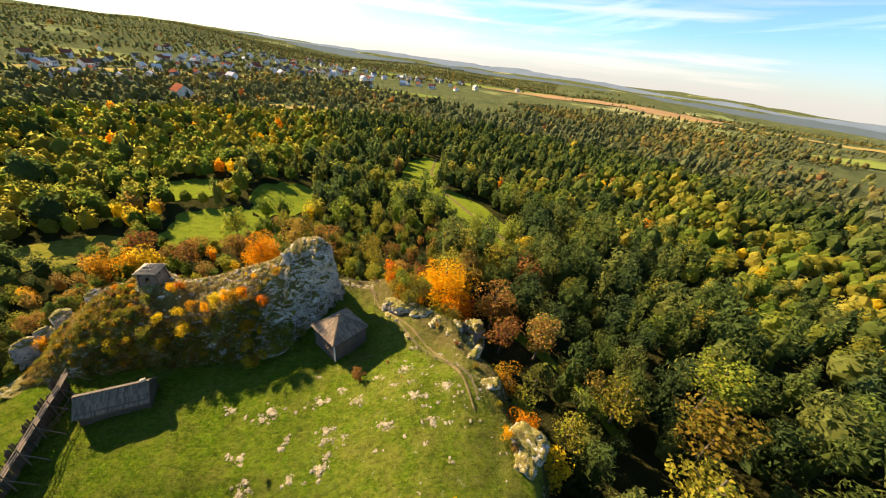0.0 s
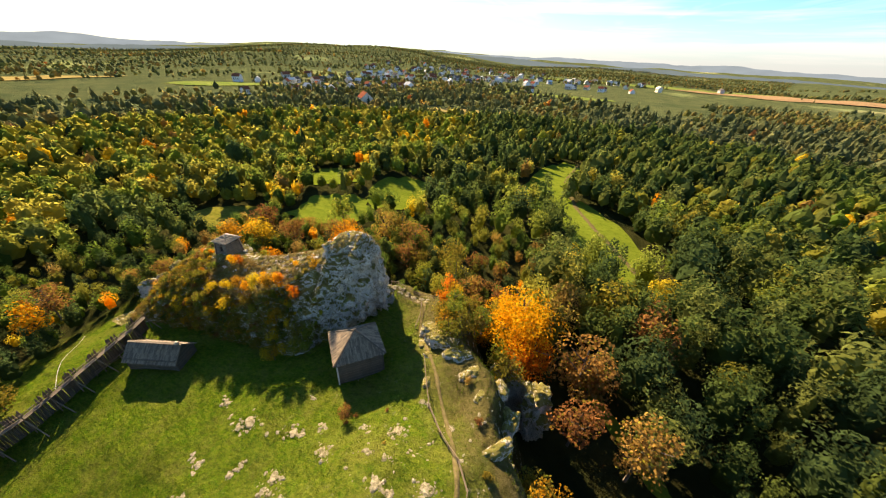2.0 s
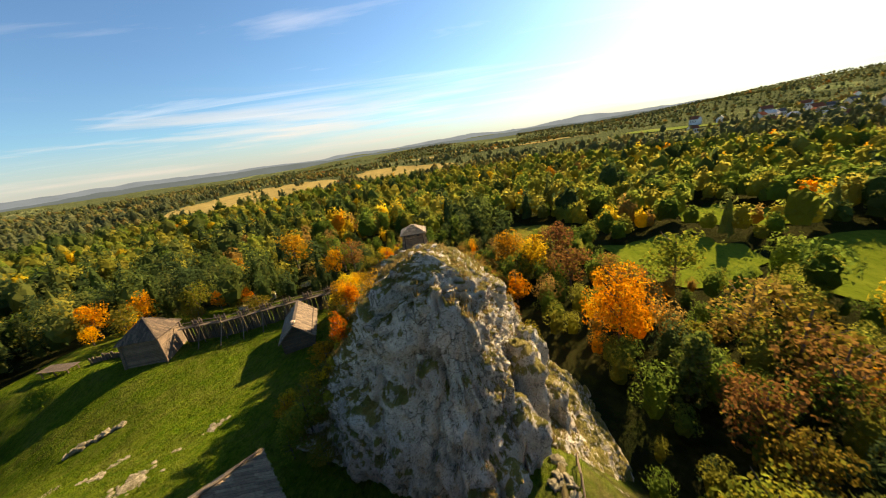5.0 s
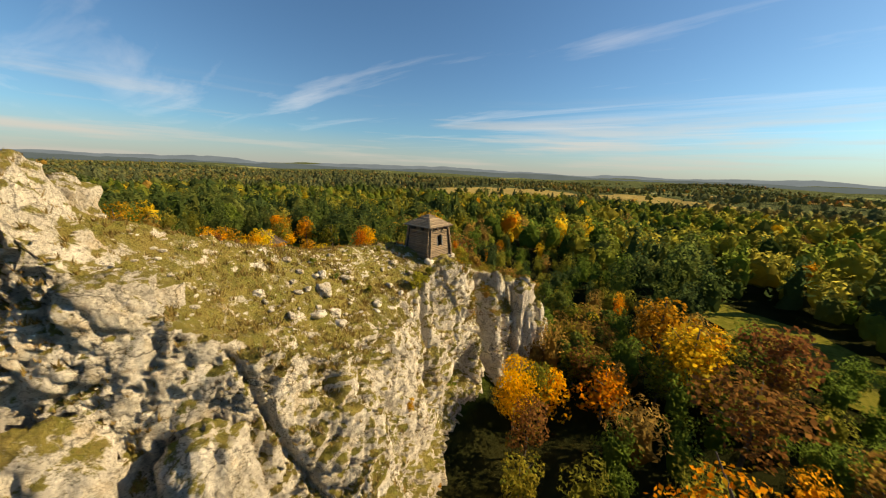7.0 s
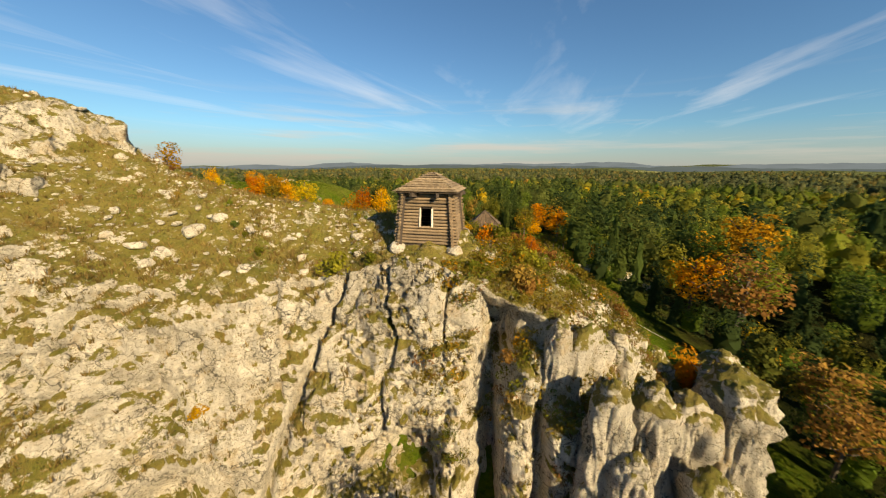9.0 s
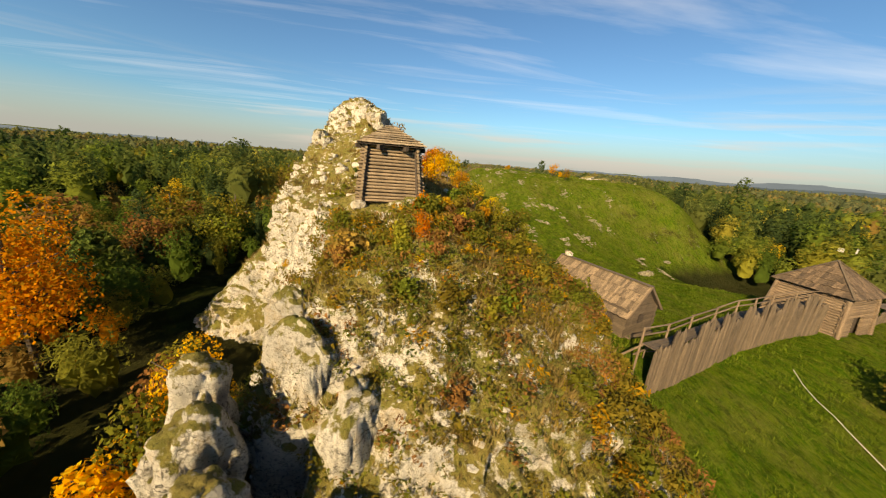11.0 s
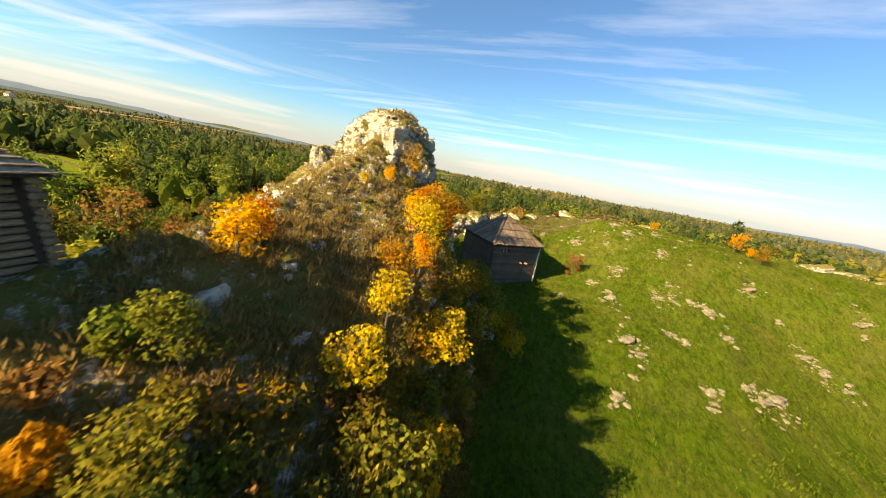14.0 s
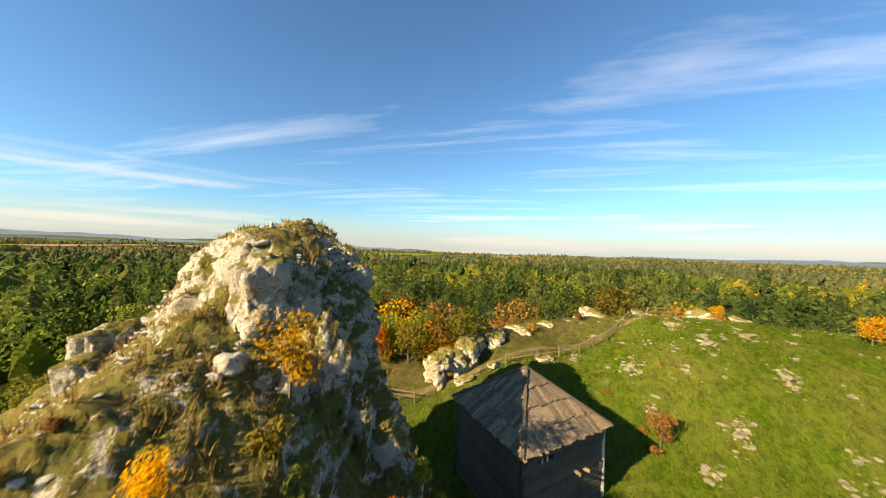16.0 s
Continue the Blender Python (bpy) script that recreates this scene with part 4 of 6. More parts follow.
# ---- low log barn with a long boarded roof ----
def barn():
    ax = Vector((8.0, 3.0)).normalized()
    ac = Vector((-ax.y, ax.x))
    c = Vector((-18.35, 52.3))

    def at(u, v):
        p = c + ax * u + ac * v
        return (p.x, p.y)

    lo, hi = -2.0, 0.4
    b = thing("log_barn", c.x, c.y, lo, "low brown log barn with a long weathered board roof", "barn")
    L, W = 3.95, 1.9
    base = (at(-L, -W), at(L, -W), at(L, W), at(-L, W))
    log_walls(b, base, base, lo, hi, 11, 0.10, ((3, 0.40, 0.60, 4, 7), (2, 0.80, 0.88, 4, 7)), mesh=PALE_LOG_ME, name="plank", stick=0.10)
    # dark sheets added as shade behind the planks
    ins = [lerp((c.x, c.y), p, 0.96) for p in base]
    shell("inner_wall", [(*p, lo) for p in ins] + [(*p, hi) for p in ins], [(0, 1, 5, 4), (1, 2, 6, 5), (2, 3, 7, 6), (3, 0, 4, 7)], DARK, b, "added dark sheet behind the wall timbers")
    ridge0, ridge1 = 2.08, 2.08
    for end, zr in ((-1, ridge0), (1, ridge1)):
        n = 8
        for k in range(n):
            z0, w = hi + (zr - hi) * k / n, W * (1 - (k + 0.5) / n) + 0.04
            bar("gable_board", PALE_LOG_ME, (*at(end * (L - 0.02), -w), z0 + 0.11), (*at(end * (L - 0.02), w), z0 + 0.11), 0.05, 0.115, b)
        for s in (-1, 1):
            bar("barge_board", BOARD_ME, (*at(end * (L + 0.36), s * 2.25), hi - 0.42), (*at(end * (L + 0.36), 0), zr + 0.05), 0.03, 0.09, b, "dark board along the gable edge")
    # a window of six panes in the gable, a smaller one in the long wall
    for u, v, s, du, dv in ((-L - 0.09, -0.05, 0.34, 0, 1), (-L + 1.2, W + 0.09, 0.26, 1, 0)):
        z = -0.55
        win = shell("window_pane", [(*at(u + du * q * s, v + dv * q * s), z + w * s) for q, w in ((-1, -1), (1, -1), (1, 1), (-1, 1))], [(0, 1, 2, 3)], DARK, b, "dark window opening")
        for q in (-1, 0, 1):
            bar("window_bar", WHITE_ME, (*at(u + du * q * s - dv * 0.02, v + dv * q * s), z - s), (*at(u + du * q * s - dv * 0.02, v + dv * q * s), z + s), 0.025, 0.03, win, "pale glazing bar", up=(0.7, 0.7, 0))
        for w in (-1, -0.33, 0.33, 1):
            bar("window_bar", WHITE_ME, (*at(u - du * s - dv * 0.02, v - dv * s), z + w * s), (*at(u + du * s - dv * 0.02, v + dv * s), z + w * s), 0.03, 0.025, win, "pale glazing bar")
    rnd = random.Random(12)
    R = L + 0.38
    shell("roof_deck", [(*at(-R, -2.25), hi - 0.5), (*at(R, -2.25), hi - 0.5), (*at(R, 0), ridge1 - 0.03), (*at(-R, 0), ridge0 - 0.03), (*at(R, 2.25), hi - 0.5), (*at(-R, 2.25), hi - 0.5)], [(0, 1, 2, 3), (3, 2, 4, 5)], DARK, b, "dark boarding under the roof")
    face_boards(b, (*at(-R, -2.3), hi - 0.52), (*at(R, -2.3), hi - 0.52), (*at(-R, 0), ridge0), (*at(R, 0), ridge1), 4, 0.21, 0.03, ROOF_BOARD, rnd, "roof_board")
    face_boards(b, (*at(R, 2.3), hi - 0.52), (*at(-R, 2.3), hi - 0.52), (*at(R, 0), ridge1), (*at(-R, 0), ridge0), 4, 0.21, 0.03, ROOF_BOARD, rnd, "roof_board")
    for s in (-1, 1):
        bar("ridge_board", PALE_LOG_ME, (*at(-R, s * 0.09), ridge0 + 0.13), (*at(R, s * 0.09), ridge1 + 0.13), 0.11, 0.02, b, "pale ridge board")
    for u in (-L - 0.25, -3.4, 2.0, L):
        bar("footing_course", PALE_LOG_ME, (*at(u if u > 0 else u, -1.7), lo + 0.05), (*at(u, 1.5), lo + 0.05), 0.16, 0.14, b, "low footing beam")
    bm = bmesh.new()
    bmesh.ops.create_icosphere(bm, subdivisions=3, radius=1)
    for v in bm.verts:
        v.co *= 1 + 0.18 * noise.noise(v.co * 2.2)
    bmesh.ops.scale(bm, verts=bm.verts, vec=(0.42, 0.32, 0.26))
    bmesh.ops.rotate(bm, verts=bm.verts, matrix=Matrix.Rotation(0.2, 3, "Z"))
    bmesh.ops.translate(bm, verts=bm.verts, vec=(*at(R - 0.75, 0), ridge1 + 0.32))
    part("ridge_stone", bm, STONE, b, "pale stone lump on the ridge end")
    for s in (-1, 1):
        bar("crossed_stick", BOARD_ME, (*at(R - 0.4, s * 0.22), ridge1 - 0.05), (*at(R - 0.4, -s * 0.22), ridge1 + 0.62), 0.04, 0.03, b, "crossed ridge stick")


barn()


# ---- gate house in the palisade ----
def gate_house():
    mid = (-19.1, 28.8)
    base = ((-21.9, 30.75), (-21.05, 26.0), (-16.3, 26.85), (-17.15, 31.6))
    g = thing("gate_house", *mid, -3.4, "dark log gate house with a shingled hipped roof in the palisade", "gatehouse")
    flare = tuple(lerp(mid, c, 1.13) for c in base)
    log_walls(g, flare, base, -3.2, 1.35, 19, 0.13, ((0, 0.34, 0.66, 0, 10),), stick=0.22)
    # more added sheets that keep the gaps between the logs dark
    ins = [lerp(mid, c, 0.95) for c in base]
    shell("inner_wall", [(*p, -3.4) for p in ins] + [(*p, 1.4) for p in ins], [(0, 1, 5, 4), (1, 2, 6, 5), (2, 3, 7, 6), (3, 0, 4, 7)], DARK, g, "added dark sheet behind the wall timbers")
    for k in range(4):
        bar("corner_post", LOG_ME, (*lerp(mid, flare[k], 1.08), -3.6), (*lerp(mid, base[k], 1.04), 1.3), 0.17, 0.17, g, up=(0.8, 0.6, 0))
    p, q = lerp(flare[3], flare[0], 0.05), lerp(base[3], base[0], 0.72)
    bar("brace", LOG_ME, (*lerp(p, mid, -0.03), -2.8), (*lerp(q, mid, -0.06), 0.8), 0.11, 0.11, g, "slanting brace log")
    eave = [(*lerp(mid, c, 1.19), 1.35) for c in base]
    hip_roof(g, eave, (*mid, 3.9), 5, 0.26, 0.03, SHINGLE, 21)
    for k in range(4):
        bar("hip_board", PALE_LOG_ME, (*eave[k][:2], 1.46), (*mid, 4.03), 0.09, 0.03, g, "pale hip board")


gate_house()


# ---- palisade with a walkway ----
def palisade(name, line, tall, group, seed, label, deck=True):
    """Pointed stakes along a line of places; tall and low stretches by turns."""
    rnd = random.Random(seed)
    x0, y0 = line[0]
    fence = thing(name, x0, y0, float(land([x0], [y0])[0]), label, "palisade", group)
    count = 0
    for (ax, ay), (bx, by) in zip(line[:-1], line[1:]):
        d = Vector((bx - ax, by - ay))
        n = max(1, int(d.length / 0.235))
        e = d.normalized()
        side = Vector((-e.y, e.x))
        for k in range(n):
            count += 1
            px, py = ax + d.x * k / n, ay + d.y * k / n
            z = float(land([px], [py])[0]) - 0.25
            h = tall * (1.0 if (count // 7) % 2 else 0.78) + rnd.uniform(-0.16, 0.16)
            ob = under(new("stake", STAKE_ME), fence)
            ob.matrix_basis = Matrix.LocRotScale((px + rnd.uniform(-0.03, 0.03), py + rnd.uniform(-0.03, 0.03), z), Euler((rnd.uniform(-0.03, 0.03), rnd.uniform(-0.03, 0.03), rnd.uniform(0, 6))), (0.125, 0.125, h))
        if not deck:
            continue
        m = max(1, int(d.length / 2.4))
        for k in range(m):
            p = Vector((ax, ay)) + d * (k / m)
            q = Vector((ax, ay)) + d * ((k + 1) / m)
            zp = float(land([p.x], [p.y])[0]) + tall - 1.35
            zq = float(land([q.x], [q.y])[0]) + tall - 1.35
            for off in (0.25, 0.5, 0.75):
                bar("deck_board", PALE_LOG_ME, (*(p + side * off), zp), (*(q + side * off), zq), 0.115, 0.03, fence)
            i = p + side * 0.92
            j = q + side * 0.92
            bar("deck_post", LOG_ME, (i.x, i.y, zp - tall), (i.x, i.y, zp + 1.0), 0.07, 0.07, fence, up=(0.8, 0.6, 0))
            bar("strut", LOG_ME, (*(p + side * 3.0), zp - tall + 1.35), (*(p + side * 0.8), zp - 0.05), 0.07, 0.07, fence)
            for up in (0.5, 0.95):
                bar("rail", LOG_ME, (i.x, i.y, zp + up), (j.x, j.y, zq + up + rnd.uniform(-0.05, 0.05)), 0.05, 0.05, fence)
    return fence


palisade("palisade", ((-28.5, 55.4), (-26.6, 50.2), (-24.1, 43.6), (-22.4, 38.0), (-21.3, 31.6)), 4.2, "palisades", 3, "weathered palisade of pointed stakes with a walkway behind")
palisade("palisade", ((-20.6, 25.6), (-19.4, 21.0), (-18.6, 17.6)), 1.6, "palisades", 7, "low palisade of pointed stakes beside the gate house", False)


# ---- path rails, rope and the little shelter on the meadow ----
def rail_fence(line, label, seed):
    rnd = random.Random(seed)
    x0, y0 = line[0]
    f = thing("rail_fence", x0, y0, float(land([x0], [y0])[0]), label, "fence", "rail fences")
    pts = []
    for (ax, ay), (bx, by) in zip(line[:-1], line[1:]):
        n = max(1, int(math.hypot(bx - ax, by - ay) / 1.8))
        pts += [(ax + (bx - ax) * k / n, ay + (by - ay) * k / n) for k in range(n)]
    pts.append(line[-1])
    zs = [ridge_top(*p) for p in pts]
    for (x, y), z in zip(pts, zs):
        bar("post", LOG_ME, (x, y, z - 0.3), (x + rnd.uniform(-0.05, 0.05), y, z + 1.05), 0.06, 0.06, f, up=(0.8, 0.6, 0))
    for (p, zp), (q, zq) in zip(zip(pts[:-1], zs[:-1]), zip(pts[1:], zs[1:])):
        for up in (0.55, 0.98):
            bar("rail", LOG_ME, (*p, zp + up), (*q, zq + up), 0.04, 0.04, f)


rail_fence(((22.6, 65.5), (24.2, 62.6), (26.6, 58.6), (29.4, 55.6), (32.4, 53.0), (34.2, 50.6), (34.8, 47.5)), "grey wooden rail fence along the worn path", 2)
rail_fence(((6.4, 83.0), (10.2, 82.2), (14.4, 81.6), (17.2, 80.8)), "grey wooden rail fence by the rocky path", 4)
rail_fence(((9.8, 79.6), (13.4, 79.2), (15.6, 78.6), (16.9, 75.6), (17.4, 72.6)), "grey wooden handrail beside the stony steps", 5)
rail_fence(((-25.6, 53.2), (-24.9, 49.6), (-24.6, 46.2)), "grey rail fence between barn and palisade", 6)


def rope():
    cu = bpy.data.curves.new("guide_rope", "CURVE")
    cu.dimensions, cu.bevel_depth, cu.bevel_resolution = "3D", 0.022, 2
    sp = cu.splines.new("POLY")
    pts = [lerp((-26.0, 40.4), (-43.5, 50.5), k / 14) for k in range(15)]
    sp.points.add(len(pts) - 1)
    for p, (x, y) in zip(sp.points, pts):
        p.co = (x, y + 0.6 * math.sin(x * 0.4), float(land([x], [y])[0]) + 0.12, 1)
    cu.materials.append(WHITE)
    tagged(new("guide_rope", cu), "pale guide rope lying across the grassy slope", "rope")


rope()


def shelter():
    x, y = -17.2, 14.4
    z = float(land([x], [y])[0])
    s = thing("bench_platform", x, y, z, "low open platform of grey boards on posts beside the palisade", "platform")
    for dx in (-0.7, 0.7):
        for dy in (-2.2, 0.0, 2.2):
            bar("post", LOG_ME, (x + dx, y + dy, z - 0.3), (x + dx, y + dy, z + 0.95), 0.08, 0.08, s, up=(0.8, 0.6, 0))
    for k in range(6):
        bar("deck_board", PALE_LOG_ME, (x - 0.85 + 0.34 * k, y - 2.5, z + 0.98), (x - 0.85 + 0.34 * k, y + 2.5, z + 0.98), 0.155, 0.03, s)
    bar("rail", PALE_LOG_ME, (x - 0.2, y - 3.6, z + 0.1), (x + 0.6, y - 2.2, z + 1.5), 0.07, 0.04, s, "pale slanting pole")


shelter()


# ---- boulders and outcrops ----
def rock_mesh(seed, sub=4, rough=0.32, blocky=0.5):
    bm = bmesh.new()
    bmesh.ops.create_icosphere(bm, subdivisions=sub, radius=1)
    o = Vector((seed * 3.7, seed * 1.3, seed * 2.1))
    for v in bm.verts:
        n = v.co.normalized()
        box = n / max(abs(n.x), abs(n.y), abs(n.z))
        p = n.lerp(box * 0.82, blocky)
        d = noise.fractal(p * 1.3 + o, 0.9, 2.1, 4) * rough
        d -= 0.30 * max(0.0, 0.16 - abs(noise.noise(p * 1.9 + o * 2))) / 0.16 * 0.5
        v.co = p * (1 + d)
    for f in bm.faces:
        f.smooth = True
    return bm


ROCKS = [shared("boulder", rock_mesh(s, 3), STONE) for s in range(6)]
FLAT_ROCKS = [shared("meadow_stone", rock_mesh(s + 40, 3, 0.62, 0.3), LICHEN_STONE) for s in range(6)]
TURF_ROCKS = [shared("outcrop", rock_mesh(s, 4), ROCK) for s in range(6)]


def tall_rock(x, y, top, a, b, label, group, seed, foot=-10.5, name="rock_buttress", turn=0.0, mat=None):
    """An upright mass of rock with cracks running down it, from its foot to its top."""
    bm = bmesh.new()
    bmesh.ops.create_icosphere(bm, subdivisions=5, radius=1)
    h = (top - foot) / 2
    o = Vector((seed * 3.7, seed * 1.3, seed * 2.1))
    small = min(a, b)
    for v in bm.verts:
        n = v.co.normalized()
        side = n.lerp(n / max(abs(n.x), abs(n.y), abs(n.z)) * 0.86, 0.55)
        p = Vector((side.x * a, side.y * b, side.z * h))
        d = 0.42 * small * noise.fractal(p * 0.75 + o, 0.8, 2.1, 6)
        q = Vector((p.x, p.y, p.z * 0.75)) * (0.9 / small) + o + 0.25 * noise.noise_vector(p * 0.6 + o)
        near, _ = noise.voronoi(q)
        d -= 0.20 * small * max(0.0, 1 - (near[1] - near[0]) / 0.12)
        d -= 0.14 * small * max(0.0, 1 - abs(noise.noise(Vector((p.x * 0.3, p.y * 0.3, p.z * 0.6)) + o)) / 0.10)
        v.co = p + Vector((n.x, n.y, n.z * 0.5)) * d
    for f in bm.faces:
        f.smooth = True
    ob = new(name, shared(name, bm, mat or ROCK))
    ob.matrix_world = Matrix.LocRotScale((x, y, foot + h), Euler((0, 0, turn)), (1, 1, 1))
    return tagged(ob, label, "rock", group)


def boulder(x, y, size, label, squash=(1, 1, 0.55), turn=0.0, kind=0, sink=0.15, name="boulder", group="meadow stones", z=None):
    ob = new(name, (FLAT_ROCKS if group in ("meadow stones", "stone row", "path steps") else ROCKS if group == "ridge blocks" else TURF_ROCKS)[kind % 6])
    base = (ridge_top(x, y) if z is None else z) + size * squash[2] * (0.5 - sink)
    ob.matrix_world = Matrix.LocRotScale((x, y, base), Euler((0.1 * (kind % 3), 0.07 * (kind % 4), turn)), [size * s for s in squash])
    return tagged(ob, label, "rock", group)


M = "low pale limestone outcrop in the green meadow"
OUTCROPS = []
for k, (x, y, s) in enumerate(((-1.7, 50.9, 0.75), (5.1, 49.7, 1.25), (4.0, 48.7, 0.7), (12.0, 50.6, 1.1), (6.2, 38.1, 1.5), (4.8, 39.6, 1.2), (5.0, 40.8, 0.7), (14.1, 45.8, 0.9), (14.1, 44.3, 0.7), (3.0, 43.8, 0.8), (1.6, 44.2, 0.45), (14.2, 32.4, 1.0), (12.9, 31.4, 1.1), (12.2, 29.8, 0.9),
                               (20.3, 35.6, 1.3), (14.5, 41.0, 1.0), (15.0, 52.5, 0.7), (17.6, 49.7, 0.8), (20.1, 53.9, 0.6), (25.9, 48.2, 1.0), (1.0, 49.6, 0.4), (10.2, 55.5, 0.4), (8.1, 44.3, 0.4), (20.2, 25.4, 1.2), (5.8, 27.0, 1.0), (4.4, 23.2, 1.0), (10.9, 40.3, 0.8), (8.6, 45.6, 0.45), (22.5, 44.5, 0.9), (28.5, 44.0, 1.1), (30.5, 49.5, 0.9), (24.6, 54.5, 0.8))):
    boulder(x, y, s * 0.52, M, (1.3, 0.8, 0.24), 2.2 + 0.5 * math.sin(k * 2.3), k, 0.3)
    OUTCROPS.append((x, y, s))
for k in range(8):
    x, y = lerp((-2.6, 32.4), (-5.4, 36.4), k / 7)
    boulder(x, y, 0.34 + 0.1 * (k % 3), "heap of tumbled pale stones laid in a row on the meadow", (1, 0.9, 0.8), k * 0.9, k, group="stone row")
# rocks along the hill's east edge, the turf-topped pillar and the pinnacles at the west end
for k, (x, y, s, sq) in enumerate(((43.0, 45.6, 2.3, (1.4, 1, 0.8)), (41.0, 42.0, 2.1, (1, 1.3, 0.7)), (45.5, 43.2, 1.9, (1, 1, 0.9)), (20.6, 69.0, 0.8, (1.3, 0.8, 0.5)), (22.6, 66.6, 0.7, (1.2, 0.8, 0.5)), (24.6, 62.0, 0.7, (0.8, 1.4, 0.4)), (39.8, 39.4, 1.5, (1.2, 1, 0.6)), (37.4, 50.2, 1.0, (1, 1.6, 0.6)), (35.8, 56.0, 1.1, (0.8, 1.7, 0.7)),
                                   (36.0, 62.2, 1.5, (0.9, 1.3, 1.2)), (34.0, 65.2, 1.2, (0.9, 1.2, 0.8)), (39.7, 7.1, 2.2, (1.6, 0.9, 0.8)), (37.5, 13.0, 1.5, (1.2, 0.8, 0.6)), (34.5, 19.0, 1.4, (0.8, 1.5, 0.5)), (31.0, 24.5, 1.2, (0.8, 1.6, 0.5)))):
    boulder(x, y, s, "weathered limestone outcrop along the meadow's edge", sq, k * 0.7, k, 0.35, "outcrop", "edge outcrops")
for k, (x, y, top, a, b) in enumerate(((21.4, 70.8, 5.9, 2.4, 1.5), (24.2, 69.2, 6.6, 2.6, 1.4), (27.0, 67.2, 6.8, 2.3, 1.2), (29.8, 64.8, 6.8, 1.9, 0.9), (32.2, 61.8, 7.2, 1.3, 0.8))):
    tall_rock(x, y, top, a, b, "pale broken limestone rib along the meadow's edge", "edge ribs", k + 70, foot=float(land(x, y)) - 2.5, name="edge_rock", turn=-0.7 + 0.5 * k)
for k, (x, y, sz) in enumerate(((-37.2, 34.5, 1.0), (-39.6, 35.2, 1.2), (-42.0, 37.0, 0.9), (-36.0, 31.0, 0.7), (-44.5, 41.0, 0.9))):
    boulder(x, y, sz, "sunlit limestone outcrop on the slope outside the palisade", (1.5, 0.8, 0.6), 0.5 * k, k, 0.3, "outcrop", "slope outcrops")
tall_rock(39.2, 70.6, 1.3, 2.2, 2.5, "tall limestone pillar with turf on its top", "rock pillars", 33, name="rock_pillar", turn=0.5, mat=WEST_TURF)
tall_rock(34.6, 73.6, -0.6, 4.4, 0.9, "long narrow rib of grey limestone beside the pillar", "rock ribs", 35, name="rock_rib", turn=-0.33)
for k, (x, y, top, a, b) in enumerate(((-36.0, 74.6, 3.2, 1.2, 1.2), (-34.2, 75.4, 3.8, 1.1, 1.1), (-38.2, 73.4, 3.2, 1.6, 1.3), (-40.6, 69.0, 1.6, 1.8, 1.7), (-32.4, 76.2, 4.2, 1.0, 1.0), (-31.7, 73.3, 5.2, 1.9, 0.9), (-30.3, 73.9, 5.7, 1.2, 0.8), (-33.6, 71.2, 4.0, 1.3, 0.8), (-34.9, 67.4, 2.2, 1.5, 1.1), (-42.4, 63.4, -0.6, 2.2, 1.7), (-37.4, 65.6, 0.4, 1.4, 1.2), (-41.4, 66.0, -0.2, 1.5, 1.6), (-36.3, 76.6, 1.2, 1.1, 0.9), (-37.8, 76.4, -1.4, 1.2, 1.0), (-39.4, 75.4, -3.2, 1.4, 1.1), (-33.4, 77.0, 1.6, 0.9, 0.8), (-35.2, 77.4, -1.2, 1.0, 0.9))):
    tall_rock(x, y, top, a, b, "upright limestone pinnacle at the end of the ridge", "rock pinnacles", k + 1, name="rock_pinnacle", turn=0.8 * k)
for k, (x, y, top, a, b, foot) in enumerate(((0.2, 79.0, 12.3, 1.5, 1.0, 8), (-0.9, 78.2, 11.6, 0.9, 0.8, 8), (1.2, 72.8, 15.5, 1.3, 1.1, 9), (2.7, 72.2, 14.2, 1.0, 0.9, 8), (0.3, 70.8, 12.4, 0.9, 0.8, 7))):
    tall_rock(x, y, top, a, b, "white limestone block on the crag's shoulder", "crag blocks", k + 50, foot=foot, name="crag_block", turn=0.6 * k)
rnd = random.Random(90)
made = 0
while made < 46:
    x, y = rnd.uniform(-27, 5), rnd.uniform(66, 78)
    if y < np.interp(x, RX, S_TOP_Y) + 1 or y > np.interp(x, RX, N_TOP_Y) or math.hypot(x + 22.65, y - 70.55) < 4.4:
        continue
    if value_noise(np.array([x * 0.35]), np.array([y * 0.35]), np.array([0.5]))[0] < 0.0:
        continue
    boulder(x, y, rnd.choice((0.16, 0.2, 0.25, 0.32, 0.45)), "white limestone block standing out of the ridge turf", (rnd.uniform(0.8, 1.6), rnd.uniform(0.6, 1.1), rnd.uniform(0.5, 0.9)), rnd.uniform(0, 6), made, group="ridge blocks", sink=0.3)
    made += 1
# rounded buttresses leaning against the foot of the north wall
for k, (x, y, top, a, b) in enumerate(((2.4, 80.4, 8.8, 2.2, 1.9), (5.8, 79.4, 7.0, 1.9, 1.8), (-1.6, 81.6, 7.4, 1.7, 1.6), (8.3, 78.0, 5.0, 1.5, 1.6), (0.6, 83.2, 3.0, 1.5, 1.3))):
    tall_rock(x, y, top, a, b, "rounded limestone buttress against the foot of the crag", "rock buttresses", k + 20, turn=0.3 * k)
for k in range(34):
    u = k / 33
    x, y = lerp((6.6, 81.8), (16.2, 80.2), u)
    boulder(x + 0.5 * math.sin(k * 5.1), y + 0.55 * math.sin(k * 3.3), 0.22 + 0.16 * abs(math.sin(k * 1.7)), "rough step of pale limestone on the rocky path", (1.3, 0.8, 0.5), k * 1.1, k, 0.2, "step_stone", "path steps")


# ---- fields and clearings ----
FIELD_MATS = {}


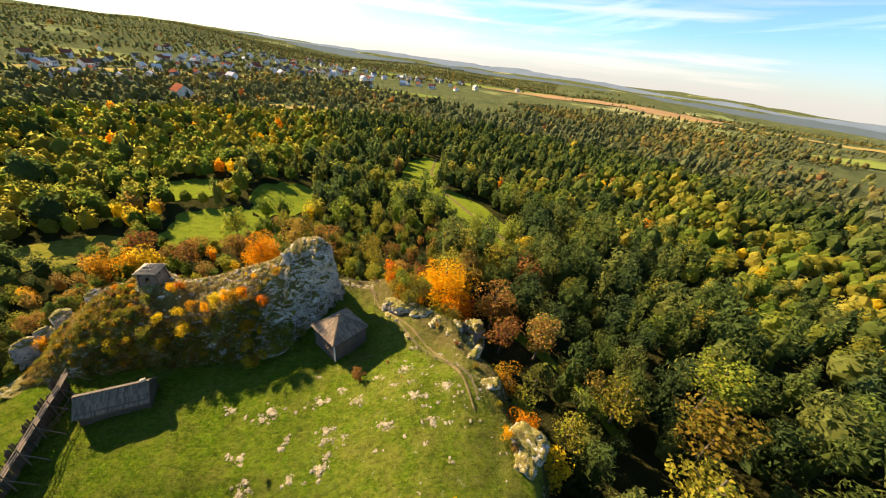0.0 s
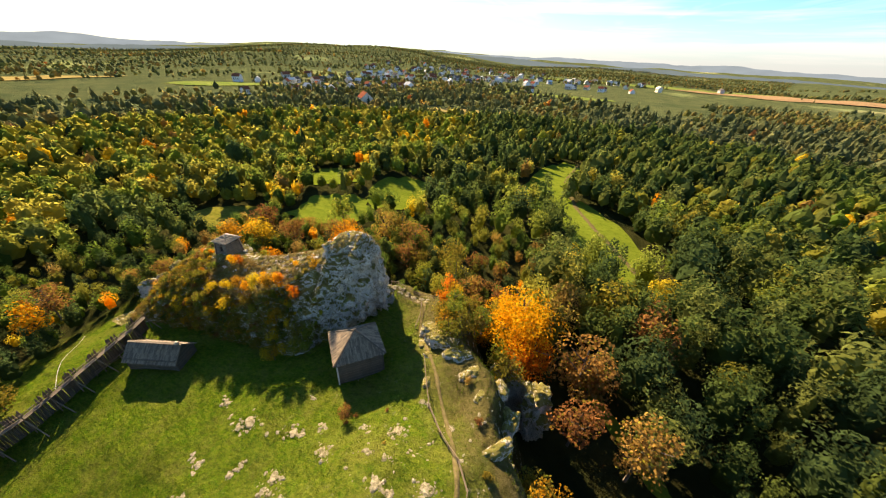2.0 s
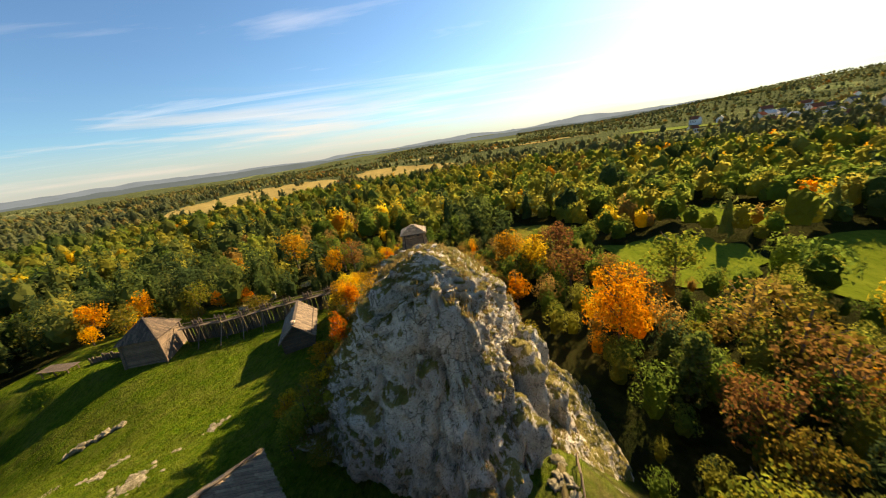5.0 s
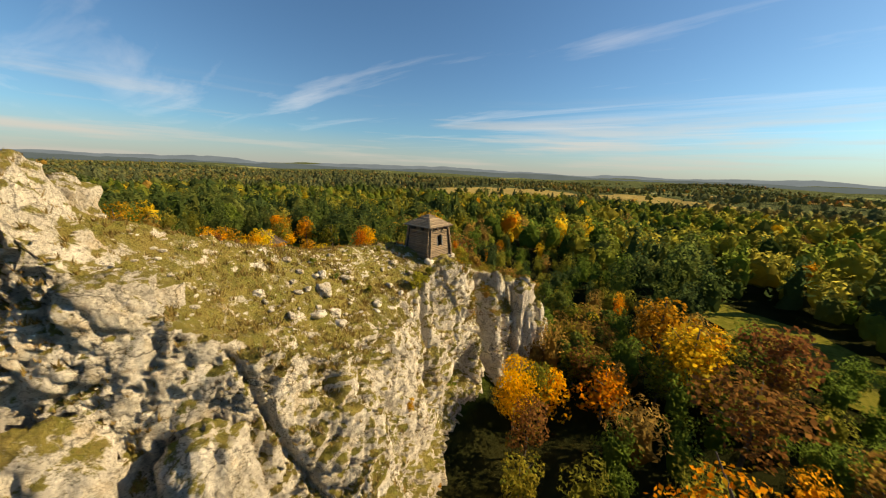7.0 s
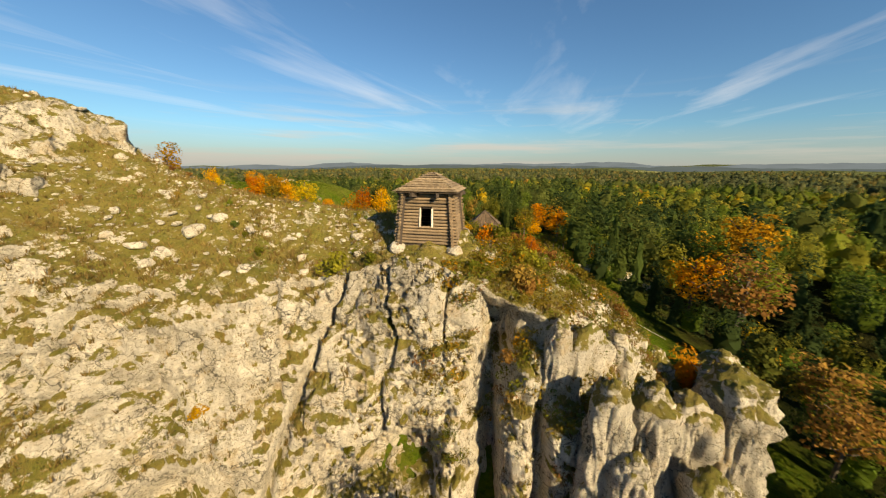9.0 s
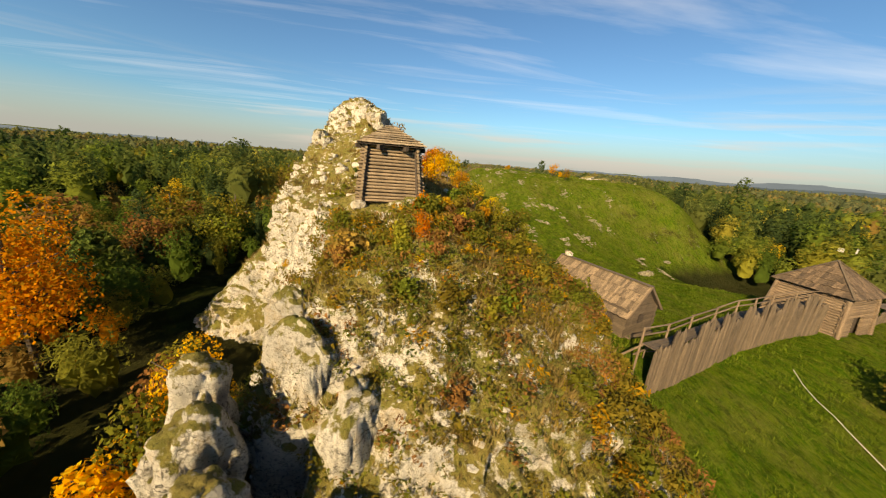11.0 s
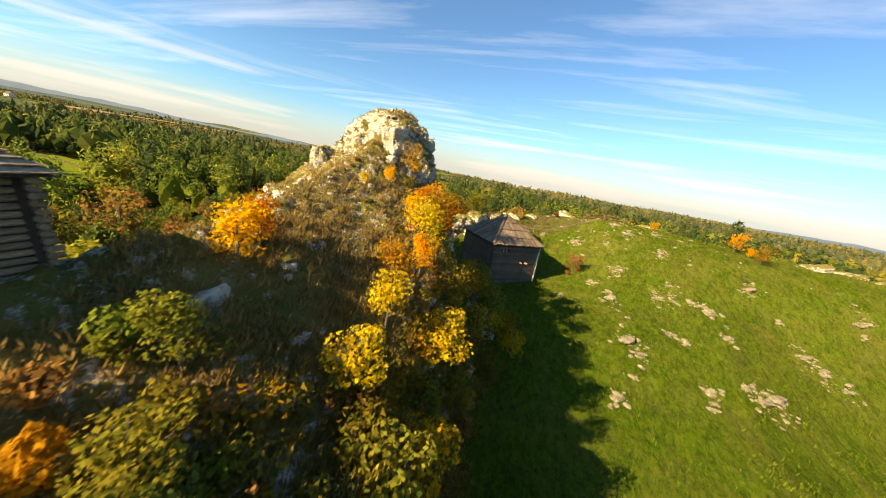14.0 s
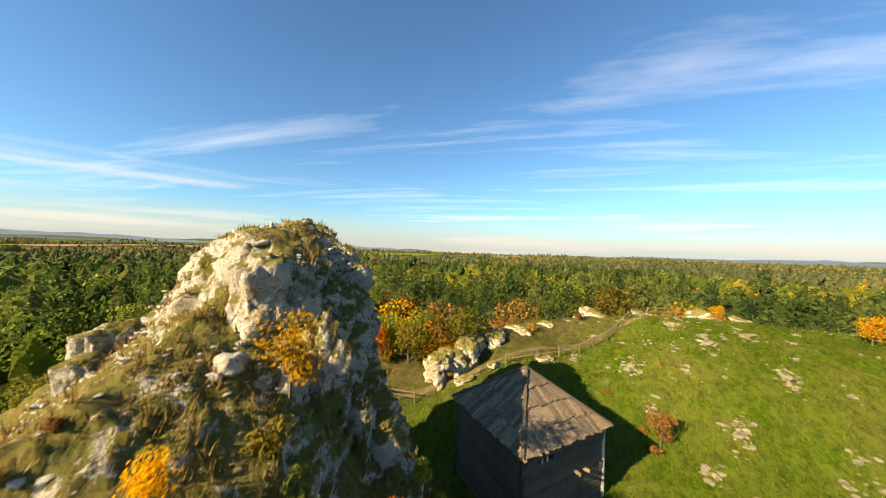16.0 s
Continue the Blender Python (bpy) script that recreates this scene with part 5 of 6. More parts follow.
def field_mat(name, a, b, scale=0.15):
    m, nt, bs = nodes(name)
    c = mix_col(nt, noise_fac(nt, scale, 8, 0.7, (1, 3, 1)), a, b)
    c = mix_col(nt, noise_fac(nt, 0.9, 6, 0.7, lo=0.5, hi=0.75), c, tuple(0.6 * v for v in a))
    nt.links.new(c, bs.inputs["Base Color"])
    bs.inputs["Roughness"].default_value = 1.0
    bs.inputs["Specular IOR Level"].default_value = 0.0
    bump(nt, bs, noise_fac(nt, 1.5, 6, 0.7, lo=0.2, hi=0.8), 0.6, 0.2)
    return m


LAWN = field_mat("lawn", (0.090, 0.128, 0.012), (0.145, 0.176, 0.020))
SCRUB = field_mat("rough_grass", (0.100, 0.108, 0.014), (0.185, 0.165, 0.030), 0.3)
STUBBLE = field_mat("stubble", (0.250, 0.190, 0.062), (0.330, 0.255, 0.092), 0.02)
PLOUGHED = field_mat("ploughed_soil", (0.240, 0.150, 0.075), (0.330, 0.220, 0.115), 0.02)
PASTURE = field_mat("pasture", (0.120, 0.170, 0.035), (0.200, 0.230, 0.055), 0.02)
TRACK = field_mat("worn_track", (0.085, 0.072, 0.028), (0.165, 0.128, 0.058), 0.4)
# centre, half-lengths, turn in degrees, material
OPEN = [
    ("meadow_strip", 27, 200, 11, 36, -8, LAWN), ("meadow_strip", 48, 146, 11, 32, 22, LAWN), ("meadow_strip", -43, 122, 14, 14, 20, LAWN), ("meadow_strip", -66, 152, 14, 12, 0, LAWN),
    ("meadow_strip", -30, 149, 13, 18, 10, LAWN), ("scrub_slope", -74, 102, 17, 9, 30, SCRUB),
    ("stubble_field", 470, 905, 300, 75, -22, PLOUGHED), ("stubble_field", 720, 650, 200, 55, -52, STUBBLE), ("stubble_field", -360, -150, 135, 88, 12, STUBBLE), ("stubble_field", -430, 5, 120, 62, 28, STUBBLE),
    ("pasture_field", 640, 357, 150, 44, -12, PASTURE), ("stubble_field", 950, 150, 260, 50, 10, STUBBLE), ("pasture_field", -40, 620, 110, 18, -6, PASTURE), ("pasture_field", -205, 300, 34, 16, 30, PASTURE), ("stubble_field", -70, 385, 60, 13, 14, STUBBLE),
    ("pasture_field", 150, -620, 240, 34, 4, PASTURE), ("stubble_field", -300, -720, 240, 30, -14, STUBBLE), ("stubble_field", 520, -560, 200, 28, 40, STUBBLE), ("pasture_field", -420, 420, 120, 26, 45, PASTURE), ("stubble_field", -330, 520, 130, 20, 38, STUBBLE),
    ("stubble_field", 120, 1050, 300, 30, -4, PASTURE), ("stubble_field", -700, 160, 200, 40, 80, STUBBLE), ("stubble_field", 1100, 800, 330, 50, -35, PLOUGHED),
]


def inside_open(x, y, grow=1.0):
    hit = np.zeros(np.shape(x), bool)
    for _, cx, cy, a, b, turn, _ in OPEN:
        c, s = math.cos(radians(turn)), math.sin(radians(turn))
        u, v = (x - cx) * c + (y - cy) * s, -(x - cx) * s + (y - cy) * c
        w = 1 + 0.22 * value_noise(x * 0.05, y * 0.05, 0 * x + 4)
        hit |= (np.abs(u) / (a * grow)) ** 4 + (np.abs(v) / (b * grow)) ** 4 < w
    return hit


for k, (name, cx, cy, a, b, turn, mat) in enumerate(OPEN):
    n = 30
    t = np.linspace(-1, 1, n)
    U, V = np.meshgrid(t, t, indexing="ij")
    sq = np.sqrt(np.maximum(0, 1 - V**2 / 2.2)), np.sqrt(np.maximum(0, 1 - U**2 / 2.2))
    rim = 1 + 0.22 * value_noise(U * 3.1 + k, V * 3.1, 0 * U + 2.5) * np.maximum(np.abs(U), np.abs(V)) ** 2
    u, v = U * sq[0] * a * rim, V * sq[1] * b * rim
    c, s = math.cos(radians(turn)), math.sin(radians(turn))
    px, py = cx + u * c - v * s, cy + u * s + v * c
    lift = 0.12 + 0.0012 * math.hypot(cx, cy)
    ob = new(f"field_{k + 1}", mesh_of(name, np.stack([px, py, land(px, py) + lift], -1).reshape(-1, 3), grid_faces(n, n), (mat,), soft=True))
    tagged(ob, "open grassy clearing among the trees" if k < 6 else "open farm field beyond the woods", "field", kind="structure")


def ribbon(name, line, width, mat, label, lift=0.06):
    """A worn track that follows the ground."""
    pts = []
    for p, q in zip(line[:-1], line[1:]):
        n = max(2, int(math.hypot(q[0] - p[0], q[1] - p[1]) / 0.8))
        pts += [lerp(p, q, k / n) for k in range(n)]
    pts = np.array(pts)
    for _ in range(4):
        pts[1:-1] = (pts[:-2] + pts[1:-1] * 2 + pts[2:]) / 4
    d = np.gradient(pts, axis=0)
    d /= np.linalg.norm(d, axis=1, keepdims=True)
    side = np.stack([-d[:, 1], d[:, 0]], -1)
    wob = 1 + 0.3 * value_noise(pts[:, 0] * 0.8, pts[:, 1] * 0.8, 0 * pts[:, 0])
    rows = [pts + side * (width * s * wob)[:, None] for s in (-0.5, -0.17, 0.17, 0.5)]
    g = np.stack(rows, 1)
    z = land(g[..., 0], g[..., 1]) + lift + np.array([-0.10, 0.03, 0.03, -0.10])
    ob = new(name, mesh_of(name, np.concatenate([g, z[..., None]], -1).reshape(-1, 3), grid_faces(len(pts), 4), (mat,), soft=True))
    return tagged(ob, label, "path", kind="structure")


ribbon("path_1", ((34.2, 45.5), (33.6, 50.0), (31.4, 54.6), (28.0, 59.5), (24.6, 64.5), (21.0, 69.0), (18.0, 73.0), (16.8, 77.0), (15.8, 80.0), (11.0, 81.0), (6.0, 82.0)), 0.5, TRACK, "worn stony footpath along the meadow's edge", 0.12)
ribbon("path_3", ((43, 88), (45.9, 84.4), (51, 78), (56, 72), (60, 67), (64, 60), (66, 50)), 2.4, LAWN, "grassy ride between the cliff and the pine wood", 0.25)
ribbon("path_2", ((37, 235), (33, 200), (40, 168), (47, 150), (58, 128), (66, 108)), 1.6, TRACK, "pale dirt track through the clearing", 0.45)


# ---- trees ----
def leaf_cloud(rnd, centres, radii, count, size, outward=0.7, droop=0.0):
    """Small four-sided leaf clumps scattered over balls; returns corners, four to a clump."""
    k = rnd.integers(0, len(centres), count)
    d = rnd.normal(size=(count, 3))
    d /= np.linalg.norm(d, axis=1, keepdims=True)
    p = centres[k] + d * (radii[k] * rnd.uniform(0.55, 1.0, count) ** 0.5)[:, None]
    n = d * outward + rnd.normal(size=(count, 3)) * 0.55 + np.array([0, 0, 0.25 - droop])
    n /= np.linalg.norm(n, axis=1, keepdims=True)
    t = np.cross(n, rnd.normal(size=(count, 3)))
    t /= np.linalg.norm(t, axis=1, keepdims=True)
    b = np.cross(n, t)
    s = (size * rnd.uniform(0.6, 1.35, count))[:, None]
    w = rnd.uniform(0.55, 1.0, count)[:, None]
    return np.stack([p - t * s, p - b * s * w, p + t * s * 1.1, p + b * s * w * 0.9], 1)


def broadleaf(rnd, count, size, lobes=11):
    """Crown of a leafy tree, one unit high, from lobes of leaf clumps."""
    a = rnd.uniform(0, 2 * math.pi, lobes)
    r = rnd.uniform(0.05, 0.26, lobes)
    z = rnd.uniform(0.34, 0.84, lobes)
    c = np.stack([np.cos(a) * r, np.sin(a) * r, z], -1)
    rad = rnd.uniform(0.11, 0.19, lobes) * (1.15 - 0.5 * np.abs(z - 0.55))
    return leaf_cloud(rnd, c, rad, count, size)


def conifer(rnd, count, size, slim=1.0):
    lobes = 13
    z = np.linspace(0.22, 0.96, lobes)
    a = rnd.uniform(0, 2 * math.pi, lobes)
    reach = slim * 0.20 * (1.02 - z) ** 0.62
    c = np.stack([np.cos(a) * reach * 0.7, np.sin(a) * reach * 0.7, z], -1)
    return leaf_cloud(rnd, c, slim * (0.055 + 0.14 * (1 - z) ** 0.8), count, size, 0.5, 0.1)


def bush(rnd, count, size):
    lobes = 8
    a = rnd.uniform(0, 2 * math.pi, lobes)
    r = rnd.uniform(0.0, 0.42, lobes)
    c = np.stack([np.cos(a) * r, np.sin(a) * r, rnd.uniform(0.2, 0.66, lobes)], -1)
    return leaf_cloud(rnd, c, rnd.uniform(0.18, 0.34, lobes), count, size)


def round_crown(rnd, count, size):
    """Crown of a far tree: a few domes whose clumps face outward, so that one side is lit and the other dark."""
    lobes = 6
    a = np.arange(lobes) * 2.4 + rnd.uniform(0, 6)
    r = np.array([0.0, 0.12, 0.15, 0.14, 0.16, 0.10])
    z = np.array([0.80, 0.66, 0.58, 0.62, 0.48, 0.74]) + rnd.uniform(-0.05, 0.05, lobes)
    c = np.stack([np.cos(a) * r, np.sin(a) * r, z], -1)
    return leaf_cloud(rnd, c, rnd.uniform(0.14, 0.20, lobes), count, size, 1.5)


def cloud_mesh(name, cloud, mats, index=None):
    v = cloud.reshape(-1, 3)
    return mesh_of(name, v, np.arange(len(v)).reshape(-1, 4), mats, index)


def limbs(seed, height, spread, thick, count=7):
    """A tapered trunk with limbs, as one mesh."""
    rnd = random.Random(seed)
    bm = bmesh.new()

    def limb(a, b, r0, r1):
        a, b = Vector(a), Vector(b)
        x = (b - a).normalized()
        y = x.orthogonal().normalized()
        z = x.cross(y)
        rings = []
        for p, r in ((a, r0), ((a + b) / 2 + y * r0 * rnd.uniform(-1, 1), (r0 + r1) / 2), (b, r1)):
            rings.append([bm.verts.new(p + (y * math.cos(t) + z * math.sin(t)) * r) for t in np.linspace(0, 2 * math.pi, 7)[:-1]])
        for lo, hi in zip(rings[:-1], rings[1:]):
            for k in range(6):
                bm.faces.new((lo[k], lo[(k + 1) % 6], hi[(k + 1) % 6], hi[k]))

    limb((0, 0, -0.06), (rnd.uniform(-0.02, 0.02), rnd.uniform(-0.02, 0.02), height), thick, thick * 0.3)
    for _ in range(count):
        z = rnd.uniform(0.25, 0.8) * height
        t = rnd.uniform(0, 2 * math.pi)
        limb((0, 0, z), (math.cos(t) * spread, math.sin(t) * spread, z + rnd.uniform(0.1, 0.3) * height), thick * 0.45, thick * 0.12)
    return bm


TRUNKS = [shared("trunk", limbs(s, 0.86, 0.22, 0.022), BARK) for s in range(3)]
STEMS = [shared("stem", limbs(s + 9, 0.62, 0.36, 0.014, 9), BARK) for s in range(2)]
rnd_np = np.random.default_rng(11)
CROWNS, SHRUBS = {}, {}
for tint in LEAVES:
    if tint == "pine":
        CROWNS[tint] = [cloud_mesh("crown", conifer(rnd_np, 1000, 0.029, 1.25), (LEAVES[tint],)) for _ in range(3)]
    else:
        mixin = {"yellow": "olive", "orange": "yellow", "rust": "olive", "olive": "green", "green": "olive", "red": "orange"}[tint]
        CROWNS[tint] = []
        for _ in range(3):
            cl = broadleaf(rnd_np, 1150, 0.0225, 15)
            CROWNS[tint].append(cloud_mesh("crown", cl, (LEAVES[tint], LEAVES[mixin]), (rnd_np.random(1150) < 0.16).astype(int)))
    SHRUBS[tint] = [cloud_mesh("leaves", bush(rnd_np, 420, 0.064), (LEAVES[tint],)) for _ in range(2)]

LARGE_ORANGE = cloud_mesh("crown", broadleaf(rnd_np, 6500, 0.0105, 21), (LEAVES["orange"], LEAVES["yellow"]), (rnd_np.random(6500) < 0.2).astype(int))

TREE_WORDS = {"pine": "dark green pine", "green": "green leafy tree", "olive": "olive-green autumn tree", "yellow": "bright yellow autumn tree", "orange": "glowing orange autumn tree", "rust": "rust-brown autumn tree", "red": "scarlet autumn tree"}
SHRUB_WORDS = {"pine": "dark green bush", "green": "green bush", "olive": "olive-green bush", "yellow": "yellow autumn bush", "orange": "orange autumn bush", "rust": "dry rust-brown bush", "red": "scarlet autumn bush"}
trees_done = 0


def tree(x, y, height, tint, width=1.0, z=None, place="at the foot of the hill"):
    global trees_done
    trees_done += 1
    rnd = random.Random(trees_done)
    if math.hypot(x - 39.2, y - 69.5) < 5.2:
        return None
    z = ridge_top(x, y) if z is None else z
    t = new("tree")
    t.matrix_world = Matrix.LocRotScale((x, y, z - 0.1), Euler((0, 0, rnd.uniform(0, 6.28))), (height * width, height * width, height))
    tagged(t, TREE_WORDS[tint] + " " + place, "tree", "trees")
    for name, me in (("trunk", TRUNKS[trees_done % 3]), ("crown", LARGE_ORANGE if tint == "orange" and height > 9 else CROWNS[tint][trees_done % 3])):
        ob = new(name, me)
        ob.parent = t
    return t


def shrub(x, y, size, tint, z=None, tall=1.0):
    global trees_done
    trees_done += 1
    rnd = random.Random(trees_done)
    z = ridge_top(x, y) if z is None else z
    t = new("shrub")
    t.matrix_world = Matrix.LocRotScale((x, y, z - 0.08), Euler((0, 0, rnd.uniform(0, 6.28))), (size, size, size * tall))
    tagged(t, SHRUB_WORDS[tint] + " on the rocky slope", "bush", "shrubs")
    for name, me in (("stem", STEMS[trees_done % 2]), ("leaves", SHRUBS[tint][trees_done % 2])):
        ob = new(name, me)
        ob.parent = t
    return t


# trees that stand out one by one
for x, y, h, tint, w in ((33.8, 85.0, 17.5, "orange", 1.15), (36.8, 80.6, 10.5, "orange", 1.5), (45.2, 79.0, 15.0, "rust", 0.9), (57.0, 92.0, 14.0, "rust", 1.0), (50.0, 98.0, 15.0, "olive", 1.0), (29.5, 84.5, 7.5, "olive", 1.2), (32.0, 79.5, 8, "green", 1.3), (26.5, 83.5, 7, "orange", 0.9), (24.0, 87.0, 9, "rust", 0.8), (44.5, 67.5, 9.0, "rust", 1.15), (42.0, 44.6, 0, "", 0),
                         (75, 46, 13, "olive", 1.3), (67, 38, 12, "olive", 1.3), (82, 55, 13, "green", 1.2), (60, 56, 7, "rust", 1.0), (47.5, 80, 11, "rust", 1.0), (40, 92, 11, "rust", 1.0), (21, 92, 10, "rust", 1.0), (16, 96, 11, "olive", 1.0),
                         (-58.6, 32.5, 11, "yellow", 1.2), (-46.5, 47.5, 7.0, "orange", 1.2), (-49.5, 51.0, 8.0, "rust", 1.1), (-51.5, 48.0, 7.0, "green", 1.2), (-36.0, 30.4, 3.2, "green", 1.4), (-31.4, 38.0, 5.2, "olive", 1.2), (-31.0, 26.0, 3.4, "olive", 1.4), (-34.0, 22.0, 4.0, "green", 1.4), (-28.0, 16.0, 4.2, "orange", 1.2), (-25.0, 11.0, 4.0, "orange", 1.2), (-36.6, 26.0, 4.6, "orange", 1.1), (-37.2, 31.4, 4.4, "orange", 1.1), (-39.5, 30.0, 3.2, "olive", 1.4), (-37.6, 27.0, 3.0, "green", 1.4), (-40.6, 25.0, 3.4, "green", 1.4),
                         (-43.3, 92.3, 11, "yellow", 1.1), (-36.0, 97.4, 9.5, "rust", 1.2), (-16.4, 97.2, 14.5, "orange", 0.85), (-46.4, 92.0, 9.5, "orange", 1.0), (-31.3, 114, 12, "green", 1.1), (-6.8, 111, 11, "olive", 1.2), (-50, 88, 11, "yellow", 1.0), (-48, 99, 11, "rust", 1.0),
                         (-33.5, 86.5, 6.6, "orange", 1.3), (-29.4, 82.2, 6.2, "orange", 1.2), (-40.5, 90.0, 6.5, "green", 1.2), (-43.2, 95.0, 6.6, "rust", 1.3), (-37.0, 104.5, 6.4, "rust", 1.4), (-25.6, 80.8, 9.6, "orange", 0.7), (-28.4, 81.6, 7.6, "green", 0.8), (-23.4, 83.4, 6.2, "rust", 1.0), (-18.6, 85.6, 4.6, "olive", 1.2),
                         (-12, 110, 11, "rust", 1.1), (-27, 104, 8, "rust", 1.2), (5, 100, 8, "olive", 1.0), (-1, 108, 11, "rust", 1.0), (13, 104, 11, "olive", 1.0), (52, 66, 11, "rust", 1.0), (62, 52, 10, "olive", 1.1),
                         (-29.0, 8, 8, "orange", 1.1), (-26, 17, 7, "olive", 1.1), (-33, 14, 8, "orange", 1.0), (-36, 22, 7, "green", 1.2), (40.6, 58.0, 6.0, "olive", 1.2), (41.6, 54.5, 6.4, "yellow", 1.1), (43.0, 51.0, 6.2, "olive", 1.2), (44.4, 48.0, 5.6, "yellow", 1.1)):
    if h:
        tree(x, y, h, tint, w)
rnd = random.Random(31)
for _ in range(46):
    x, y = rnd.uniform(-14, 46), rnd.uniform(81, 106)
    if land([x], [y])[0] > 2 or (x < 22 and y < 86) or (x < 9 and y < 92) or math.hypot(x - 8, y - 90) < 4:
        continue
    tree(x, y, rnd.uniform(5.5, 8.5), rnd.choices(("olive", "rust", "yellow", "green", "orange", "pine"), (4, 3, 0.6, 4, 0.6, 3))[0], rnd.uniform(0.9, 1.25))
for _ in range(7):
    y = rnd.uniform(36, 80)
    x = float(np.interp(y, (30, 50, 62, 70, 78, 90), (42, 38.5, 33.5, 27, 21, 17))) + rnd.uniform(6, 17)
    tree(x, y, rnd.uniform(4, 9), rnd.choices(("olive", "rust", "yellow", "green", "pine"), (4, 2, 1, 4, 3))[0], rnd.uniform(0.9, 1.25))
# dense small trees round the ridge's west foot
made = 0
while made < 34:
    x, y = rnd.uniform(-50, -34), rnd.uniform(61, 83)
    if min(math.hypot(x - px, y - py) for px, py in ((-36, 74.6), (-34.2, 75.4), (-38.2, 73.4), (-40.6, 69), (-34.9, 67.4), (-42.4, 63.4), (-37.4, 65.6), (-41.4, 66))) < 2.6 or (x > -46 and 69 < y < 79) or ridge_form(np.array([x]), np.array([y]))[0] > -3.5 or x > -37 and y < 76:
        continue
    tree(x, y, rnd.uniform(3.2, 5.2) + (1.4 if y > 74 else 0), rnd.choices(("green", "olive", "orange", "rust", "pine", "yellow"), (2, 1.2, 0.7, 5, 7, 0.1))[0], rnd.uniform(1.15, 1.45), place="round the ridge's rocky west foot")
    made += 1
# a hedge of small trees just under the hill's east edge
for k in range(12):
    y = rnd.uniform(73, 86)
    x = float(np.interp(y, (62, 70, 78, 86), (34.5, 28, 23, 19))) + rnd.uniform(0.5, 5.5)
    tree(x, y, rnd.uniform(3.6, 6.8), rnd.choices(("olive", "yellow", "green", "orange", "rust"), (4, 3, 4, 1, 1.5))[0], rnd.uniform(1.0, 1.35))
# small bright trees on the ridge and its shaded south side
for x, y, h, tint, w in ((20.0, 81.6, 6.0, "red", 0.8), (21.2, 80.4, 4.6, "yellow", 1.1), (21.5, 75, 4.6, "olive", 1.2), (22.8, 72.5, 4.4, "yellow", 1.2), (24.4, 70.2, 4.8, "green", 1.2), (23.6, 74.6, 5.2, "green", 1.2), (25.4, 72.6, 5.0, "olive", 1.2), (20.4, 78.0, 4.4, "orange", 1.0), (22.4, 77.6, 5.0, "green", 1.2),
                         (-23.2, 62.6, 2.4, "green", 1.3), (-22.2, 63.8, 1.9, "olive", 1.3), (-17.6, 67.3, 2.6, "orange", 1.0), (-16.3, 67.8, 2.4, "orange", 1.0), (-8.7, 64.8, 3.6, "yellow", 1.0), (-7.6, 65.6, 2.8, "orange", 1.0), (-0.2, 70.0, 3.0, "yellow", 1.0), (-6.1, 65.2, 3.6, "yellow", 1.0), (-5.2, 66.0, 3.0, "orange", 1.0), (-4.2, 69.6, 1.6, "orange", 0.9), (-2.6, 58.8, 3.0, "yellow", 1.0), (-1.6, 66.0, 3.2, "orange", 0.9), (-20.6, 65.2, 2.2, "green", 1.2), (-10.4, 63.8, 2.6, "orange", 0.9), (-17.4, 62.6, 2.6, "yellow", 1.1), (-3.4, 61.4, 3.4, "yellow", 1.0), (1.2, 61.2, 3.4, "olive", 1.2), (-0.6, 60.4, 2.6, "yellow", 1.1), (3.6, 62.0, 3.0, "green", 1.2), (-12.7, 64.3, 2.8, "yellow", 1.0), (-12.8, 61.4, 3.4, "yellow", 1.1), (-1.1, 59.1, 3.0, "yellow", 1.0), (-6.0, 60.0, 2.8, "olive", 1.2), (-21.0, 60.2, 2.6, "yellow", 1.2), (-23.6, 59.4, 3.0, "yellow", 1.3),
                         (-18.5, 60.8, 3.2, "olive", 1.2), (-16.2, 60.2, 3.4, "yellow", 1.0), (-25.8, 60.0, 2.2, "olive", 1.3), (-4.8, 66.4, 2.6, "orange", 1.0), (-6.6, 66.2, 2.2, "olive", 1.2), (-9.2, 62.6, 2.8, "olive", 1.2), (-14.6, 63.2, 2.8, "yellow", 1.1), (-28.6, 68.9, 1.6, "orange", 0.9),
                         (41.8, 45.0, 6.2, "orange", 1.1), (38.0, 42.2, 2.4, "orange", 1.1), (30.3, 34.0, 3.0, "orange", 1.1), (25.7, 32.9, 2.6, "yellow", 1.2), (28.4, 33.0, 1.6, "orange", 1.2), (16.9, 54.4, 2.6, "rust", 1.1), (0.6, 62.9, 3.2, "olive", 1.2), (2.4, 63.4, 4.0, "green", 1.2), (-3.6, 63.0, 3.6, "yellow", 1.1), (4.6, 65.2, 2.6, "olive", 1.2)):
    tree(x, y, h, tint, w, place="growing out of the rocky slope")

